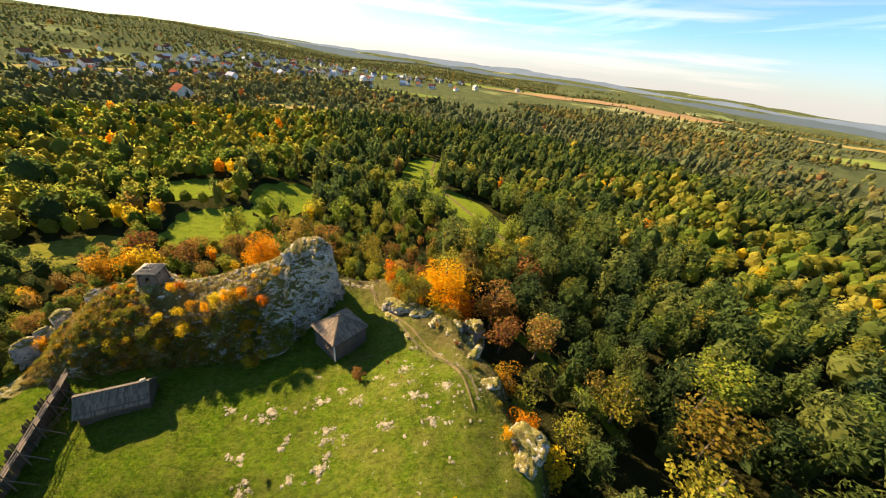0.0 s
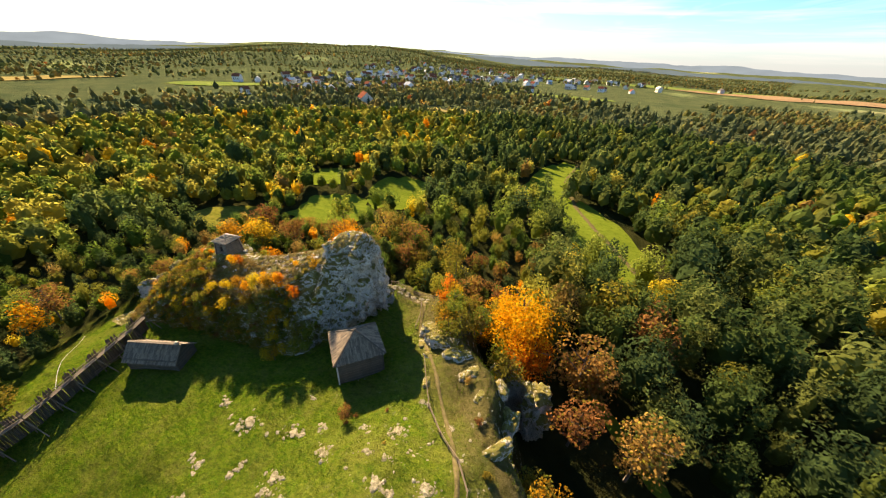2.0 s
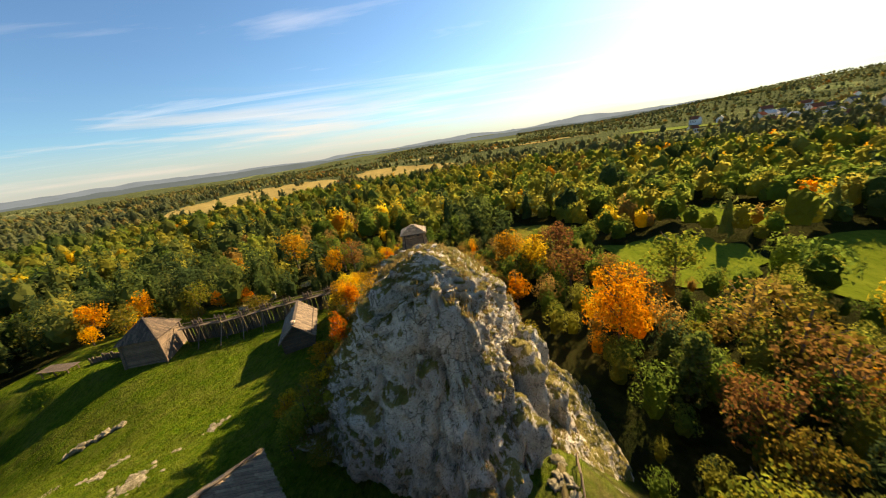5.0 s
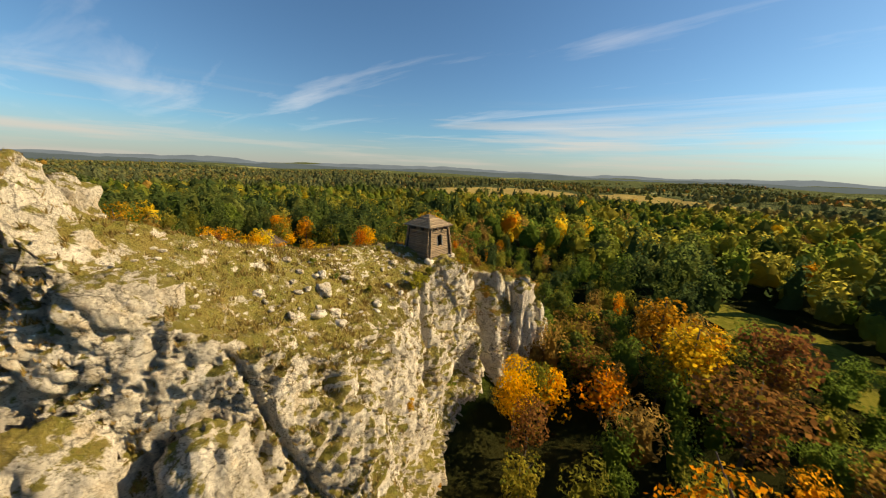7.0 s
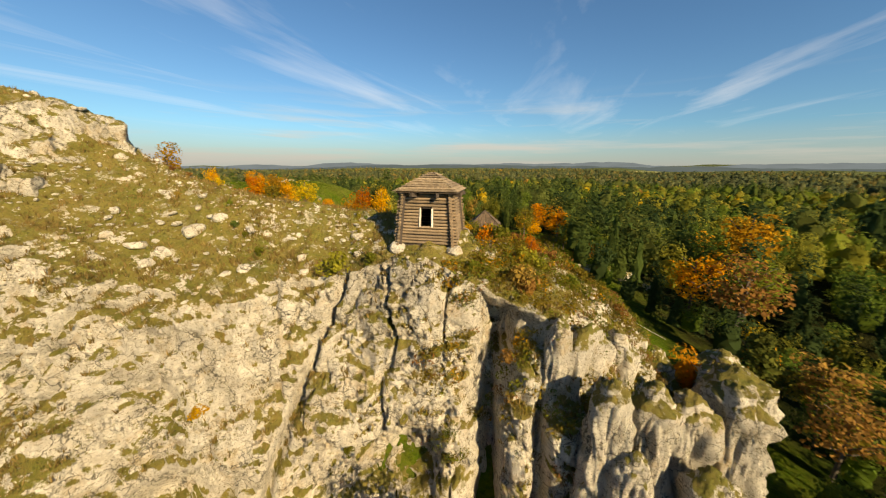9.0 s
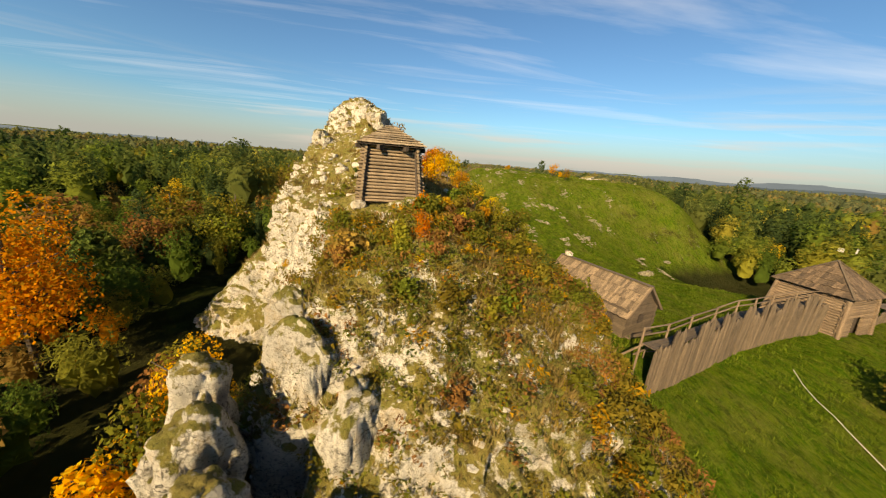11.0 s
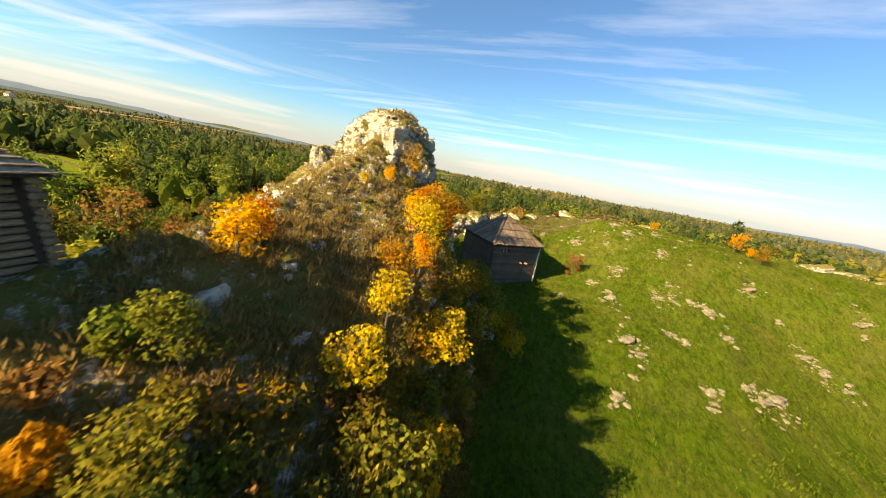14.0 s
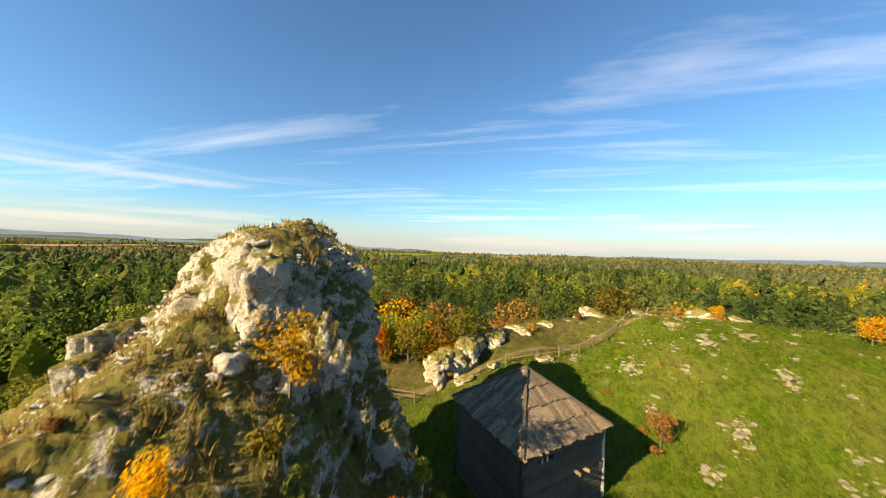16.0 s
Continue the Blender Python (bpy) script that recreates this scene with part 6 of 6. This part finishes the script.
# scrub over the ridge, thickest on the south-west slope
rnd = random.Random(77)
made = 0
while made < 190:
    x, y = rnd.uniform(-37, 4), rnd.uniform(57, 77)
    zone = ridge_form(np.array([x]), np.array([y]))[0]
    south = y < np.interp(x, RX, S_TOP_Y) + np.interp(x, (-22, -16), (2.0, 0.2))
    west = x < -20 and y < 70
    if zone < -2.0 or (abs(x + 22.65) < 2.6 and 67.6 < y < 73.8) or (not south and not west and rnd.random() > 0.13) or y > np.interp(x, RX, N_TOP_Y) - 0.4:
        continue
    if (x < -28 and zone < 4.4 and rnd.random() < 0.7) or (x > -4 and y > 66.5):
        continue
    tint = rnd.choices(("olive", "rust", "green", "yellow", "orange", "pine"), (5, 1.8, 4, 2.0, 0.2, 1.0))[0]
    size = rnd.uniform(0.5, 1.35) if (south or west) else rnd.uniform(0.35, 0.75)
    shrub(x, y, size, tint, tall=rnd.uniform(0.8, 1.25))
    made += 1
for x, y, s, tint in ((20.5, 70.5, 1.2, "rust"), (22.0, 73.5, 1.6, "olive"), (24.5, 70.5, 1.4, "yellow"), (27, 68, 1.5, "olive"), (21, 77, 1.6, "olive"), (19.5, 81, 1.8, "yellow"), (16, 83, 1.6, "olive"), (12, 83, 1.5, "green"), (30, 63.5, 1.2, "rust"), (33, 58, 1.1, "rust"), (35.5, 53, 1.2, "olive"), (38, 46.8, 1.1, "olive"), (39, 41, 1.3, "rust"), (16.2, 55.0, 0.9, "rust"), (17.4, 54.0, 0.8, "rust"), (17.9, 55.2, 0.7, "rust"), (21.5, 57.0, 0.6, "rust"), (24.0, 52.5, 0.5, "rust"),
                      (8, 40.5, 0.7, "pine"), (21, 36, 0.8, "pine"), (-31, 74, 1.0, "olive"), (-13.2, 79.5, 0.8, "yellow"), (-15.5, 80.3, 0.7, "yellow"), (-18.3, 74.3, 1.6, "olive"), (-28.2, 72.2, 1.7, "rust"), (-20, 77, 0.7, "green"), (-28, 74.6, 0.9, "rust"), (-28.7, 72.4, 1.3, "rust"), (-25.6, 72.8, 0.9, "green"), (-20.0, 73.6, 0.9, "green"), (-9, 75.5, 0.5, "olive")):
    shrub(x, y, s, tint)


# ---- the woods around ----
def solid_crown(rg, pine, rings, sides):
    """The dense body of a crown, one unit high: a lumpy dome, or a pine's ragged cone. Corners and three-sided faces."""
    t = np.linspace(0.0, 1.0, rings + 1)[:-1]
    turn = np.arange(sides) * 2 * math.pi / sides
    rows = []
    for k, u in enumerate(t):
        if pine:
            r, z = 0.22 * (1 - u) ** 0.5 * (1.0 if k % 2 == 0 or rings < 4 else 0.8), 0.18 + 0.74 * u
        else:
            r, z = 0.27 * math.sqrt(max(0.0, 1 - (1.62 * u - 0.62) ** 2)) + 0.02, 0.28 + 0.56 * u
        wob = 1 + rg.uniform(-0.26, 0.26, sides)
        a = turn + 0.5 * k * 2 * math.pi / sides + rg.uniform(-0.18, 0.18, sides)
        rows.append(np.stack([np.cos(a) * r * wob, np.sin(a) * r * wob, z + rg.uniform(-0.045, 0.045, sides) * (1.3 if pine else 1.0)], -1))
    v = np.concatenate(rows + [np.array([[rg.uniform(-0.03, 0.03), rg.uniform(-0.03, 0.03), 0.95 if pine else 0.86]])])
    f = []
    for k in range(rings - 1):
        for i in range(sides):
            a, b = k * sides + i, k * sides + (i + 1) % sides
            f += [(a, b, a + sides), (b, b + sides, a + sides)]
    f += [((rings - 1) * sides + i, (rings - 1) * sides + (i + 1) % sides, rings * sides) for i in range(sides)]
    return v, np.array(f)


def woods(name, rings, label, seed, leaves=WOODS):
    """Trees too many to count in one mesh. rings: (from, to, spacing, body rings, body sides, leaf clumps a tree, clump size, which side)."""
    rg = np.random.default_rng(seed)
    tints = list(WOODS)
    first = np.cumsum([0] + [len(WOODS[t]) for t in tints])
    clouds, facets, slots, total = [], [], [], 0
    for near, far, pitch, tiers, sides, clumps, size, zone in rings:
        n = int(2 * far / pitch)
        t = (np.arange(n) - n / 2) * pitch
        x, y = np.meshgrid(t, t, indexing="ij")
        x, y = (v.ravel() + rg.uniform(-0.48, 0.48, x.size) * pitch for v in (x, y))
        x, y = x + 5, y + 60
        d = np.hypot(x - 5, y - 60)
        ok = (d >= near) & (d < far) & ~(inside_open(x, y, 1.0) & (rg.random(len(x)) > 0.04))
        ok &= (land(x, y) < -4.6) | (d > 120)
        ok &= ~((np.abs(x + 15) < 27) & (y > 54) & (y < 91) & (ridge_form(x, y) > land(x, y) + 0.3))
        ok &= ~((x > -31) & (x < 9) & (y > 70) & (y < 89))
        by_path = (np.abs(x + 15) < 48) & (y > 76) & (y < 128)
        facing = np.abs((np.degrees(np.arctan2(-(x - 5), y - 60)) - 28)) < 50
        sunrise = (x > 15) & (d < 112) & ~by_path
        sunset = (x > -88) & (x < -32) & (y > 40) & (y <= 76)
        ok &= {"north": by_path, "west": sunset, "rest": ~by_path & ~sunrise & ~sunset, "east": sunrise, "hill": facing}.get(zone, True)
        stakes = np.interp(y, (0, 17, 31, 43, 57, 66), (-17, -18.6, -21.6, -24.6, -29.6, -33))
        ok &= ~((x > stakes - np.interp(y, (20, 40, 56), (12, 13, 17)) - 3 * fbm(x * 0.1, y * 0.1, 0 * x, 2)) & (x < 0) & (y > -5) & (y < 60))
        bank = (y > 36) & (y < 88) & (x > 20) & (x < np.interp(y, (36, 44, 55, 67, 88), (46, 53, 56, 54, 42)))
        ok &= ~bank
        ok &= ~((x > -22) & (x < 32) & (y > 6) & (y < 58))
        patch = fbm(x * 0.012, y * 0.012, 0 * x, 3)
        yaw = np.degrees(np.arctan2(-(x - 5), y - 60))
        town = bell(x, y, -431, 997, 130, 100) + bell(x, y, -303, 841, 90, 80) + bell(x, y, -200, 776, 80, 70) + bell(x, y, -350, 500, 60, 70) + bell(x, y, -364, 668, 70, 60) + bell(x, y, 30, 870, 140, 40)
        ok &= rg.random(len(x)) > 0.42 * np.clip(town, 0, 1)
        sparse = smooth(280, 520, d) * smooth(-0.02, 0.4, fbm(x * 0.004 + 3, y * 0.004, 0 * x + 2, 3) + 0.10 * (np.abs(yaw - 28) < 26))
        ok &= rg.random(len(x)) > sparse * (0.35 if zone == "hill" else 1.0) * np.where(facing & (d > 950), 0.3, 1.0)
        x, y, patch, yaw, d = x[ok], y[ok], patch[ok], yaw[ok], d[ok]
        z = land(x, y)
        # kinds: pine stands in patches, more of them east and south
        east = smooth(10, -60, yaw) * (np.abs(yaw) < 110)
        south = np.abs(yaw) > 115
        roll = rg.random(len(x))
        p_pine = np.clip(0.42 + 1.7 * patch + 0.36 * east + 0.18 * south, 0.05, 0.93)
        near_hill = np.clip(bell(x, y, -30, 102, 22, 18) + bell(x, y, -45, 62, 14, 30), 0, 1)
        shady = np.clip(bell(x, y, 54, 62, 24, 38) + bell(x, y, 14, 98, 20, 13), 0, 1)
        brown = np.clip(bell(x, y, 40, 112, 34, 30), 0, 1)
        p_pine = np.clip(p_pine * (0.55 if zone == "north" else 1.0) * (1 - 0.75 * near_hill) * (1 - 0.6 * brown) * (1 - 0.45 * smooth(300, 900, d)) + 0.5 * shady, 0.03, 0.9)
        glow = np.clip(0.42 * near_hill + 0.40 * brown + 0.09 - 0.09 * east - 0.16 * south + 0.3 * fbm(x * 0.03, y * 0.03, 0 * x + 7, 2), 0.03, 0.8) * (1 - 0.6 * smooth(100, 260, d)) * (1 - 0.85 * shady)
        kind = np.full(len(x), 2)
        rest = (roll - p_pine) / (1 - p_pine)
        kind = np.where(rest < 0.45, 1, kind)
        kind = np.where(rest > 1 - glow, 3, kind)
        kind = np.where(rest > 1 - glow * 0.50, 5, kind)
        kind = np.where(rest > 1 - glow * 0.20, 4, kind)
        kind = np.where(roll < p_pine, 0, kind)
        if zone == "north":
            kind = np.where((kind == 3) & (rg.random(len(x)) > 0.3), 5, kind)
        for k in range(6):
            for variant in range(5):
                me = (kind == k) & (np.arange(len(x)) % 5 == variant)
                m = int(me.sum())
                if not m:
                    continue
                pine = k == 0 and variant < 2
                body, tris = solid_crown(rg, pine, tiers, sides)
                leaf = (conifer(rg, clumps, size * 0.95, 1.15) if pine else round_crown(rg, clumps, size))[:, :3].reshape(-1, 3)
                tris = np.concatenate([tris, len(body) + np.arange(len(leaf)).reshape(-1, 3)])
                unit = np.concatenate([body * np.array([0.50, 0.50, 0.82] if clumps > 200 else [0.76, 0.76, 0.93] if clumps > 50 else [1.0, 1.0, 1.0]), leaf])
                h = rg.uniform(6.0, 12.5, m) * (1.4 if zone == "east" else 1.15 if zone == "rest" else 0.62 if zone == "west" else 1.0) * (1.08 if k == 0 else 0.92) * (0.75 + 0.35 * rg.random(m)) * (0.72 if zone == "north" and far < 100 else 1.0)
                w = h * rg.uniform(0.75, 1.15, m)
                a = rg.uniform(0, 2 * math.pi, m)
                c, s = np.cos(a), np.sin(a)
                ux, uy, uz = unit[:, 0], unit[:, 1], unit[:, 2]
                px = x[me][:, None] + w[:, None] * (c[:, None] * ux - s[:, None] * uy)
                py = y[me][:, None] + w[:, None] * (s[:, None] * ux + c[:, None] * uy)
                pz = z[me][:, None] + h[:, None] * uz
                clouds.append(np.stack([px, py, pz], -1).reshape(-1, 3))
                facets.append((tris[None] + (total + np.arange(m) * len(unit))[:, None, None]).reshape(-1, 3))
                total += m * len(unit)
                # north and west woods get only the darkest tints, their shade put into colour
                shade = first[k] + (0 if zone in ("north", "west") and k < 3 else rg.integers(0, len(WOODS[tints[k]]), m)) + np.zeros(m, int)
                slots.append(np.repeat(shade, len(tris)))
    v = np.concatenate(clouds)
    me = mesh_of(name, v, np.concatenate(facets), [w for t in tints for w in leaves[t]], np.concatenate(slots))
    return tagged(new(name, me), label, "woods", kind="stuff")


woods("autumn_woods", ((24, 82, 3.8, 5, 9, 560, 0.026, "north"), (34, 78, 5.6, 5, 9, 600, 0.027, "east"), (78, 112, 5.6, 5, 8, 260, 0.040, "east"), (34, 100, 3.8, 5, 9, 330, 0.032, "west"), (34, 90, 5.0, 5, 8, 360, 0.034, "rest"), (90, 150, 5.0, 4, 8, 110, 0.054, "rest"), (82, 150, 4.6, 5, 8, 170, 0.046, "north"), (150, 290, 5.4, 3, 6, 22, 0.095, "")), "mixed autumn woods of pine, yellow and rust-coloured trees", 1)
# far woods wear the leaf colours with haze mixed in
woods("distant_woods", ((290, 620, 8.4, 2, 5, 6, 0.15, ""), (620, 1500, 15.5, 2, 5, 1, 0.25, ""), (1500, 2300, 15, 1, 5, 0, 0.36, "hill")), "distant mixed woods over the rolling plain", 2, HAZED_WOODS)


# ---- low growth and loose stone, too many to count ----
def scatter_mesh(name, verts, faces, material, label, category):
    return tagged(new(name, mesh_of(name, verts, faces, (material,))), label, category, kind="stuff")


def tufts(rg, p, height, blades=6, spread=0.16):
    """Blades of grass, three corners each, standing round every place in p."""
    n = len(p)
    a = rg.uniform(0, 2 * math.pi, (n, blades))
    r = rg.uniform(0.0, spread, (n, blades))
    h = height[:, None] * rg.uniform(0.55, 1.1, (n, blades))
    root = p[:, None, :] + np.stack([np.cos(a) * r, np.sin(a) * r, 0 * r - 0.04], -1)
    tip = root + np.stack([np.cos(a) * h * 0.45, np.sin(a) * h * 0.45, h], -1)
    b = a + rg.uniform(0.9, 2.2, (n, blades))
    half = np.stack([np.cos(b), np.sin(b), 0 * b], -1) * (0.018 + 0.055 * h[..., None])
    return np.stack([root - half, root + half, tip], 2).reshape(-1, 3)


def lumps(rg, p, size):
    """Angular stones, one at every place in p."""
    unit = bmesh.new()
    bmesh.ops.create_icosphere(unit, subdivisions=1, radius=1)
    v = np.array([w.co[:] for w in unit.verts])
    f = np.array([[w.index for w in g.verts] for g in unit.faces])
    unit.free()
    n = len(p)
    s = size[:, None] * rg.uniform((0.8, 0.6, 0.25), (1.5, 1.1, 0.55), (n, 3))
    w = v[None] * s[:, None, :] * rg.uniform(0.72, 1.18, (n, len(v), 1))
    a = rg.uniform(0, 2 * math.pi, n)
    c, t = np.cos(a)[:, None], np.sin(a)[:, None]
    w = np.stack([w[..., 0] * c - w[..., 1] * t, w[..., 0] * t + w[..., 1] * c, w[..., 2]], -1) + p[:, None, :]
    return w.reshape(-1, 3), (f[None] + (np.arange(n) * len(v))[:, None, None]).reshape(-1, 3)


rg = np.random.default_rng(5)
ax1 = np.gradient(P2, axis=0)
ax2 = np.gradient(P2, axis=1)
face_up = np.cross(ax1, ax2)
area = np.linalg.norm(face_up, axis=-1) + 1e-9
face_up = face_up[..., 2] / area
sp, su = P2.reshape(-1, 3), face_up.ravel()
sx, sy = sp[:, 0], sp[:, 1]
clear = (np.hypot(sx + 22.65, sy - 70.55) > 2.9) & (sp[:, 2] > -3.5)


def sample(weight, n):
    w = np.maximum(weight, 0) * area.ravel()
    return sp[rg.choice(len(sp), n, p=w / w.sum())] + rg.normal(size=(n, 3)) * np.array([0.06, 0.06, 0.0])


turfy = clear * smooth(0.45, 0.75, su) * (0.35 + smooth(-0.3, 0.3, fbm(sx * 0.5, sy * 0.5, 0 * sx, 3)))
slope = 1 + 1.6 * ((sy < 69) & (sx < -10))
p = sample(turfy * slope, 30000)
v = tufts(rg, p, 0.10 + 0.30 * rg.random(len(p)) ** 2)
scatter_mesh("dry_grass", v, np.arange(len(v)).reshape(-1, 3), STRAW, "withered straw-coloured grass tufts over the ridge", "grass")
p = sample(clear * smooth(0.35, 0.6, su) * smooth(-0.1, 0.4, fbm(sx * 0.35 + 5, sy * 0.35, 0 * sx, 3)) * np.where(sx > -20, sy > 70, sy > 66), 1200)
v, f = lumps(rg, p, 0.05 + 0.16 * rg.random(len(p)) ** 3 + 0.03)
scatter_mesh("loose_stones", v, f, STONE, "loose white limestone rubble in the ridge turf", "stones")
# knee-high scrub on the south-west slope
southside = sy < np.interp(sx, RX, S_TOP_Y) + 1.0
p = sample(clear * np.where(southside, smooth(0.0, 0.2, su), smooth(0.30, 0.55, su)) * ((sy < np.interp(sx, RX, S_TOP_Y) + np.interp(sx, (-22, -16), (3.0, 0.4))) | (sx < -24)) * (sx < -2.5) * (1 + 1.2 * (sx < -10)) * np.where((sx < -27) & (sp[:, 2] < 4.6), 0.5, 1.0), 2500)
# with larger bushes on the shaded south wall and along the bank under the east edge
wall = sample(clear * (sy < np.interp(sx, RX, S_TOP_Y) + 0.8) * (sx < -1.5) * smooth(-2, 1, sp[:, 2]), 240)
by = rg.uniform(30, 86, 40)
bx = np.interp(by, (30, 50, 62, 70, 78, 90), (42, 38.5, 33.5, 27, 21, 17)) + rg.uniform(0.5, 6.0, 40)
bank = np.stack([bx, by, land(bx, by)], -1)
low, slot = [], []
for q in np.concatenate([wall, bank]):
    tint = rg.choice(6, p=(0.18, 0.26, 0.32, 0.14, 0.0, 0.10))
    low.append(bush(rg, 190, 0.098)[:, :3] * rg.uniform(0.7, 1.5) + q - np.array([0, 0, 0.2]))
    slot.append(np.full(190, tint))
for k in range(len(p)):
    tint = rg.choice(6, p=(0.08, 0.26, 0.46, 0.08, 0.0, 0.12))
    size = rg.uniform(0.3, 0.9)
    q = leaf_cloud(rg, np.array([[0, 0, 0.3], [0.3, 0.1, 0.25], [-0.2, -0.25, 0.2]]), np.array([0.45, 0.35, 0.35]), 60, 0.100)[:, :3]
    low.append(q * size * np.array([1.2, 1.2, 1.1]) + p[k])
    slot.append(np.full(60, tint))
v = np.concatenate(low).reshape(-1, 3)
tagged(new("low_scrub", mesh_of("low_scrub", v, np.arange(len(v)).reshape(-1, 3), list(LEAVES.values()), np.concatenate(slot))), "knee-high brown and olive scrub over the slope", "scrub", kind="stuff")
# grass and stones of the meadow
x, y = rg.uniform(-34, 40, 60000), rg.uniform(14, 82, 60000)
z = land(x, y)
keep = (z > -4.5) & (z > np.array(ridge_form(x, y)) - 0.1)
keep &= rg.random(len(x)) < 0.30 + 0.9 * smooth(-0.2, 0.4, fbm(x * 0.3, y * 0.3, 0 * x + 2, 3))
p = np.stack([x, y, z], -1)[keep]
v = tufts(rg, p, 0.08 + 0.30 * rg.random(len(p)) ** 2, 4, 0.2)
scatter_mesh("meadow_grass", v, np.arange(len(v)).reshape(-1, 3), GRASS, "short green meadow grass in uneven tufts", "grass")
x, y = rg.uniform(2, 42, 40000), rg.uniform(26, 66, 40000)
mask = smooth(0.15, 0.55, fbm(x * 0.22, y * 0.22, 0 * x + 8, 3)) * smooth(6, 26, x) + 1.2 * bell(x, y, 34, 44, 6, 12) * smooth(0.0, 0.4, fbm(x * 0.4, y * 0.4, 0 * x, 2))
keep = (rg.random(len(x)) < 0.04 * mask) & (land(x, y) > -1)
p = np.stack([x, y, land(x, y)], -1)[keep]
heaps = [(*o, 1.0) for o in OUTCROPS]
while len(heaps) < 62:
    hx, hy = rg.uniform(11, 37), rg.uniform(26, 62)
    if land([hx], [hy])[0] > -1 and rg.random() < 0.25 + 0.75 * math.exp(-(((hx - 22) / 11) ** 2 + ((hy - 50) / 11) ** 2)):
        heaps.append((hx, hy, rg.uniform(0.25, 0.7), 0.6))
q = np.array([(x + rg.normal() * s * 0.72 + k * s, y + rg.normal() * s * 0.42 - k * s) for x, y, s, many in heaps for k in rg.normal(size=int(64 * s * many)) * 0.25])
p = np.concatenate([p, np.stack([q[:, 0], q[:, 1], land(q[:, 0], q[:, 1])], -1)])
v, f = lumps(rg, p, 0.045 + 0.30 * rg.random(len(p)) ** 4)
scatter_mesh("meadow_stones", v, f, LICHEN_STONE, "small pale stones strewn over the meadow's crown", "stones")


# ---- the village on the plain ----
PLASTER = [field_mat("plaster", c, tuple(0.85 * k for k in c), 0.2) for c in ((0.78, 0.76, 0.72), (0.74, 0.66, 0.52), (0.55, 0.50, 0.44))]
# the third tone, pale grey, paints in sunlight reflected off roofs
TILES = [field_mat("roof_tiles", c, tuple(1.3 * k for k in c), 0.4) for c in ((0.20, 0.07, 0.04), (0.10, 0.09, 0.085), (0.48, 0.47, 0.45))]
PANE = nodes("dark_glass")[0]
PANE.node_tree.nodes["Principled BSDF"].inputs["Base Color"].default_value = (0.02, 0.025, 0.03, 1)
PANE.node_tree.nodes["Principled BSDF"].inputs["Roughness"].default_value = 0.1


def village_house(x, y, w, d, h, turn, wall, tile):
    z = float(land([x], [y])[0])
    home = thing("village_house", x, y, z, ("white", "cream", "grey")[wall] + " plastered village house under a " + ("red tiled", "dark", "pale grey")[tile] + " gable roof", "house", "village houses")
    c, s = math.cos(turn), math.sin(turn)
    at = lambda u, v, k: (x + u * c - v * s, y + u * s + v * c, z + k)  # noqa: E731
    a, b, g = w / 2, d / 2, h + d * 0.42
    shell("wall", [at(-a, -b, -1), at(a, -b, -1), at(a, b, -1), at(-a, b, -1), at(-a, -b, h), at(a, -b, h), at(a, b, h), at(-a, b, h), at(-a, 0, g), at(a, 0, g)],
          [(0, 1, 5, 4), (2, 3, 7, 6), (1, 2, 6, 9, 5), (3, 0, 4, 8, 7)], PLASTER[wall], home)
    A, B, e, t = a + 0.4, b + 0.5, h - 0.42, 0.25
    shell("roof", [at(-A, -B, e), at(A, -B, e), at(A, 0, g), at(-A, 0, g), at(A, B, e), at(-A, B, e), at(-A, -B, e + t), at(A, -B, e + t), at(A, 0, g + t), at(-A, 0, g + t), at(A, B, e + t), at(-A, B, e + t)],
          [(0, 3, 2, 1), (3, 5, 4, 2), (6, 7, 8, 9), (9, 8, 10, 11), (0, 1, 7, 6), (5, 11, 10, 4), (0, 6, 9, 3), (3, 9, 11, 5), (1, 2, 8, 7), (2, 4, 10, 8)], TILES[tile], home)
    for v in (-b - 0.03, b + 0.03):
        for u in (-0.55, 0.0, 0.55):
            shell("window", [at(u * a - 0.6, v, h * 0.35), at(u * a + 0.6, v, h * 0.35), at(u * a + 0.6, v, h * 0.75), at(u * a - 0.6, v, h * 0.75)], [(0, 1, 2, 3)], PANE, home)


rnd = random.Random(64)
for cx, cy, rx, ry, n in ((-431, 997, 120, 90, 22), (-303, 841, 80, 70, 22), (-200, 776, 70, 60, 18), (-255, 1010, 90, 70, 16), (-130, 880, 70, 60, 12), (-380, 450, 40, 30, 8), (-337, 470, 40, 30, 8), (-350, 560, 60, 50, 12), (-364, 668, 60, 50, 12), (-228, 366, 12, 8, 1), (-20, 803, 60, 20, 8), (50, 905, 60, 20, 8), (156, 1000, 60, 20, 6)):
    for _ in range(n):
        big = rnd.uniform(0.8, 1.15) * (1.5 if n == 1 else 1.0)
        village_house(cx + rnd.gauss(0, 1.4 * rx), cy + rnd.gauss(0, 1.4 * ry), 11 * big, 8 * big, rnd.uniform(4, 6.5) * (0.8 + 0.3 * big), rnd.uniform(0, 3.1), rnd.choice((0, 0, 0, 1, 2)), rnd.choice((0, 0, 1, 2)))
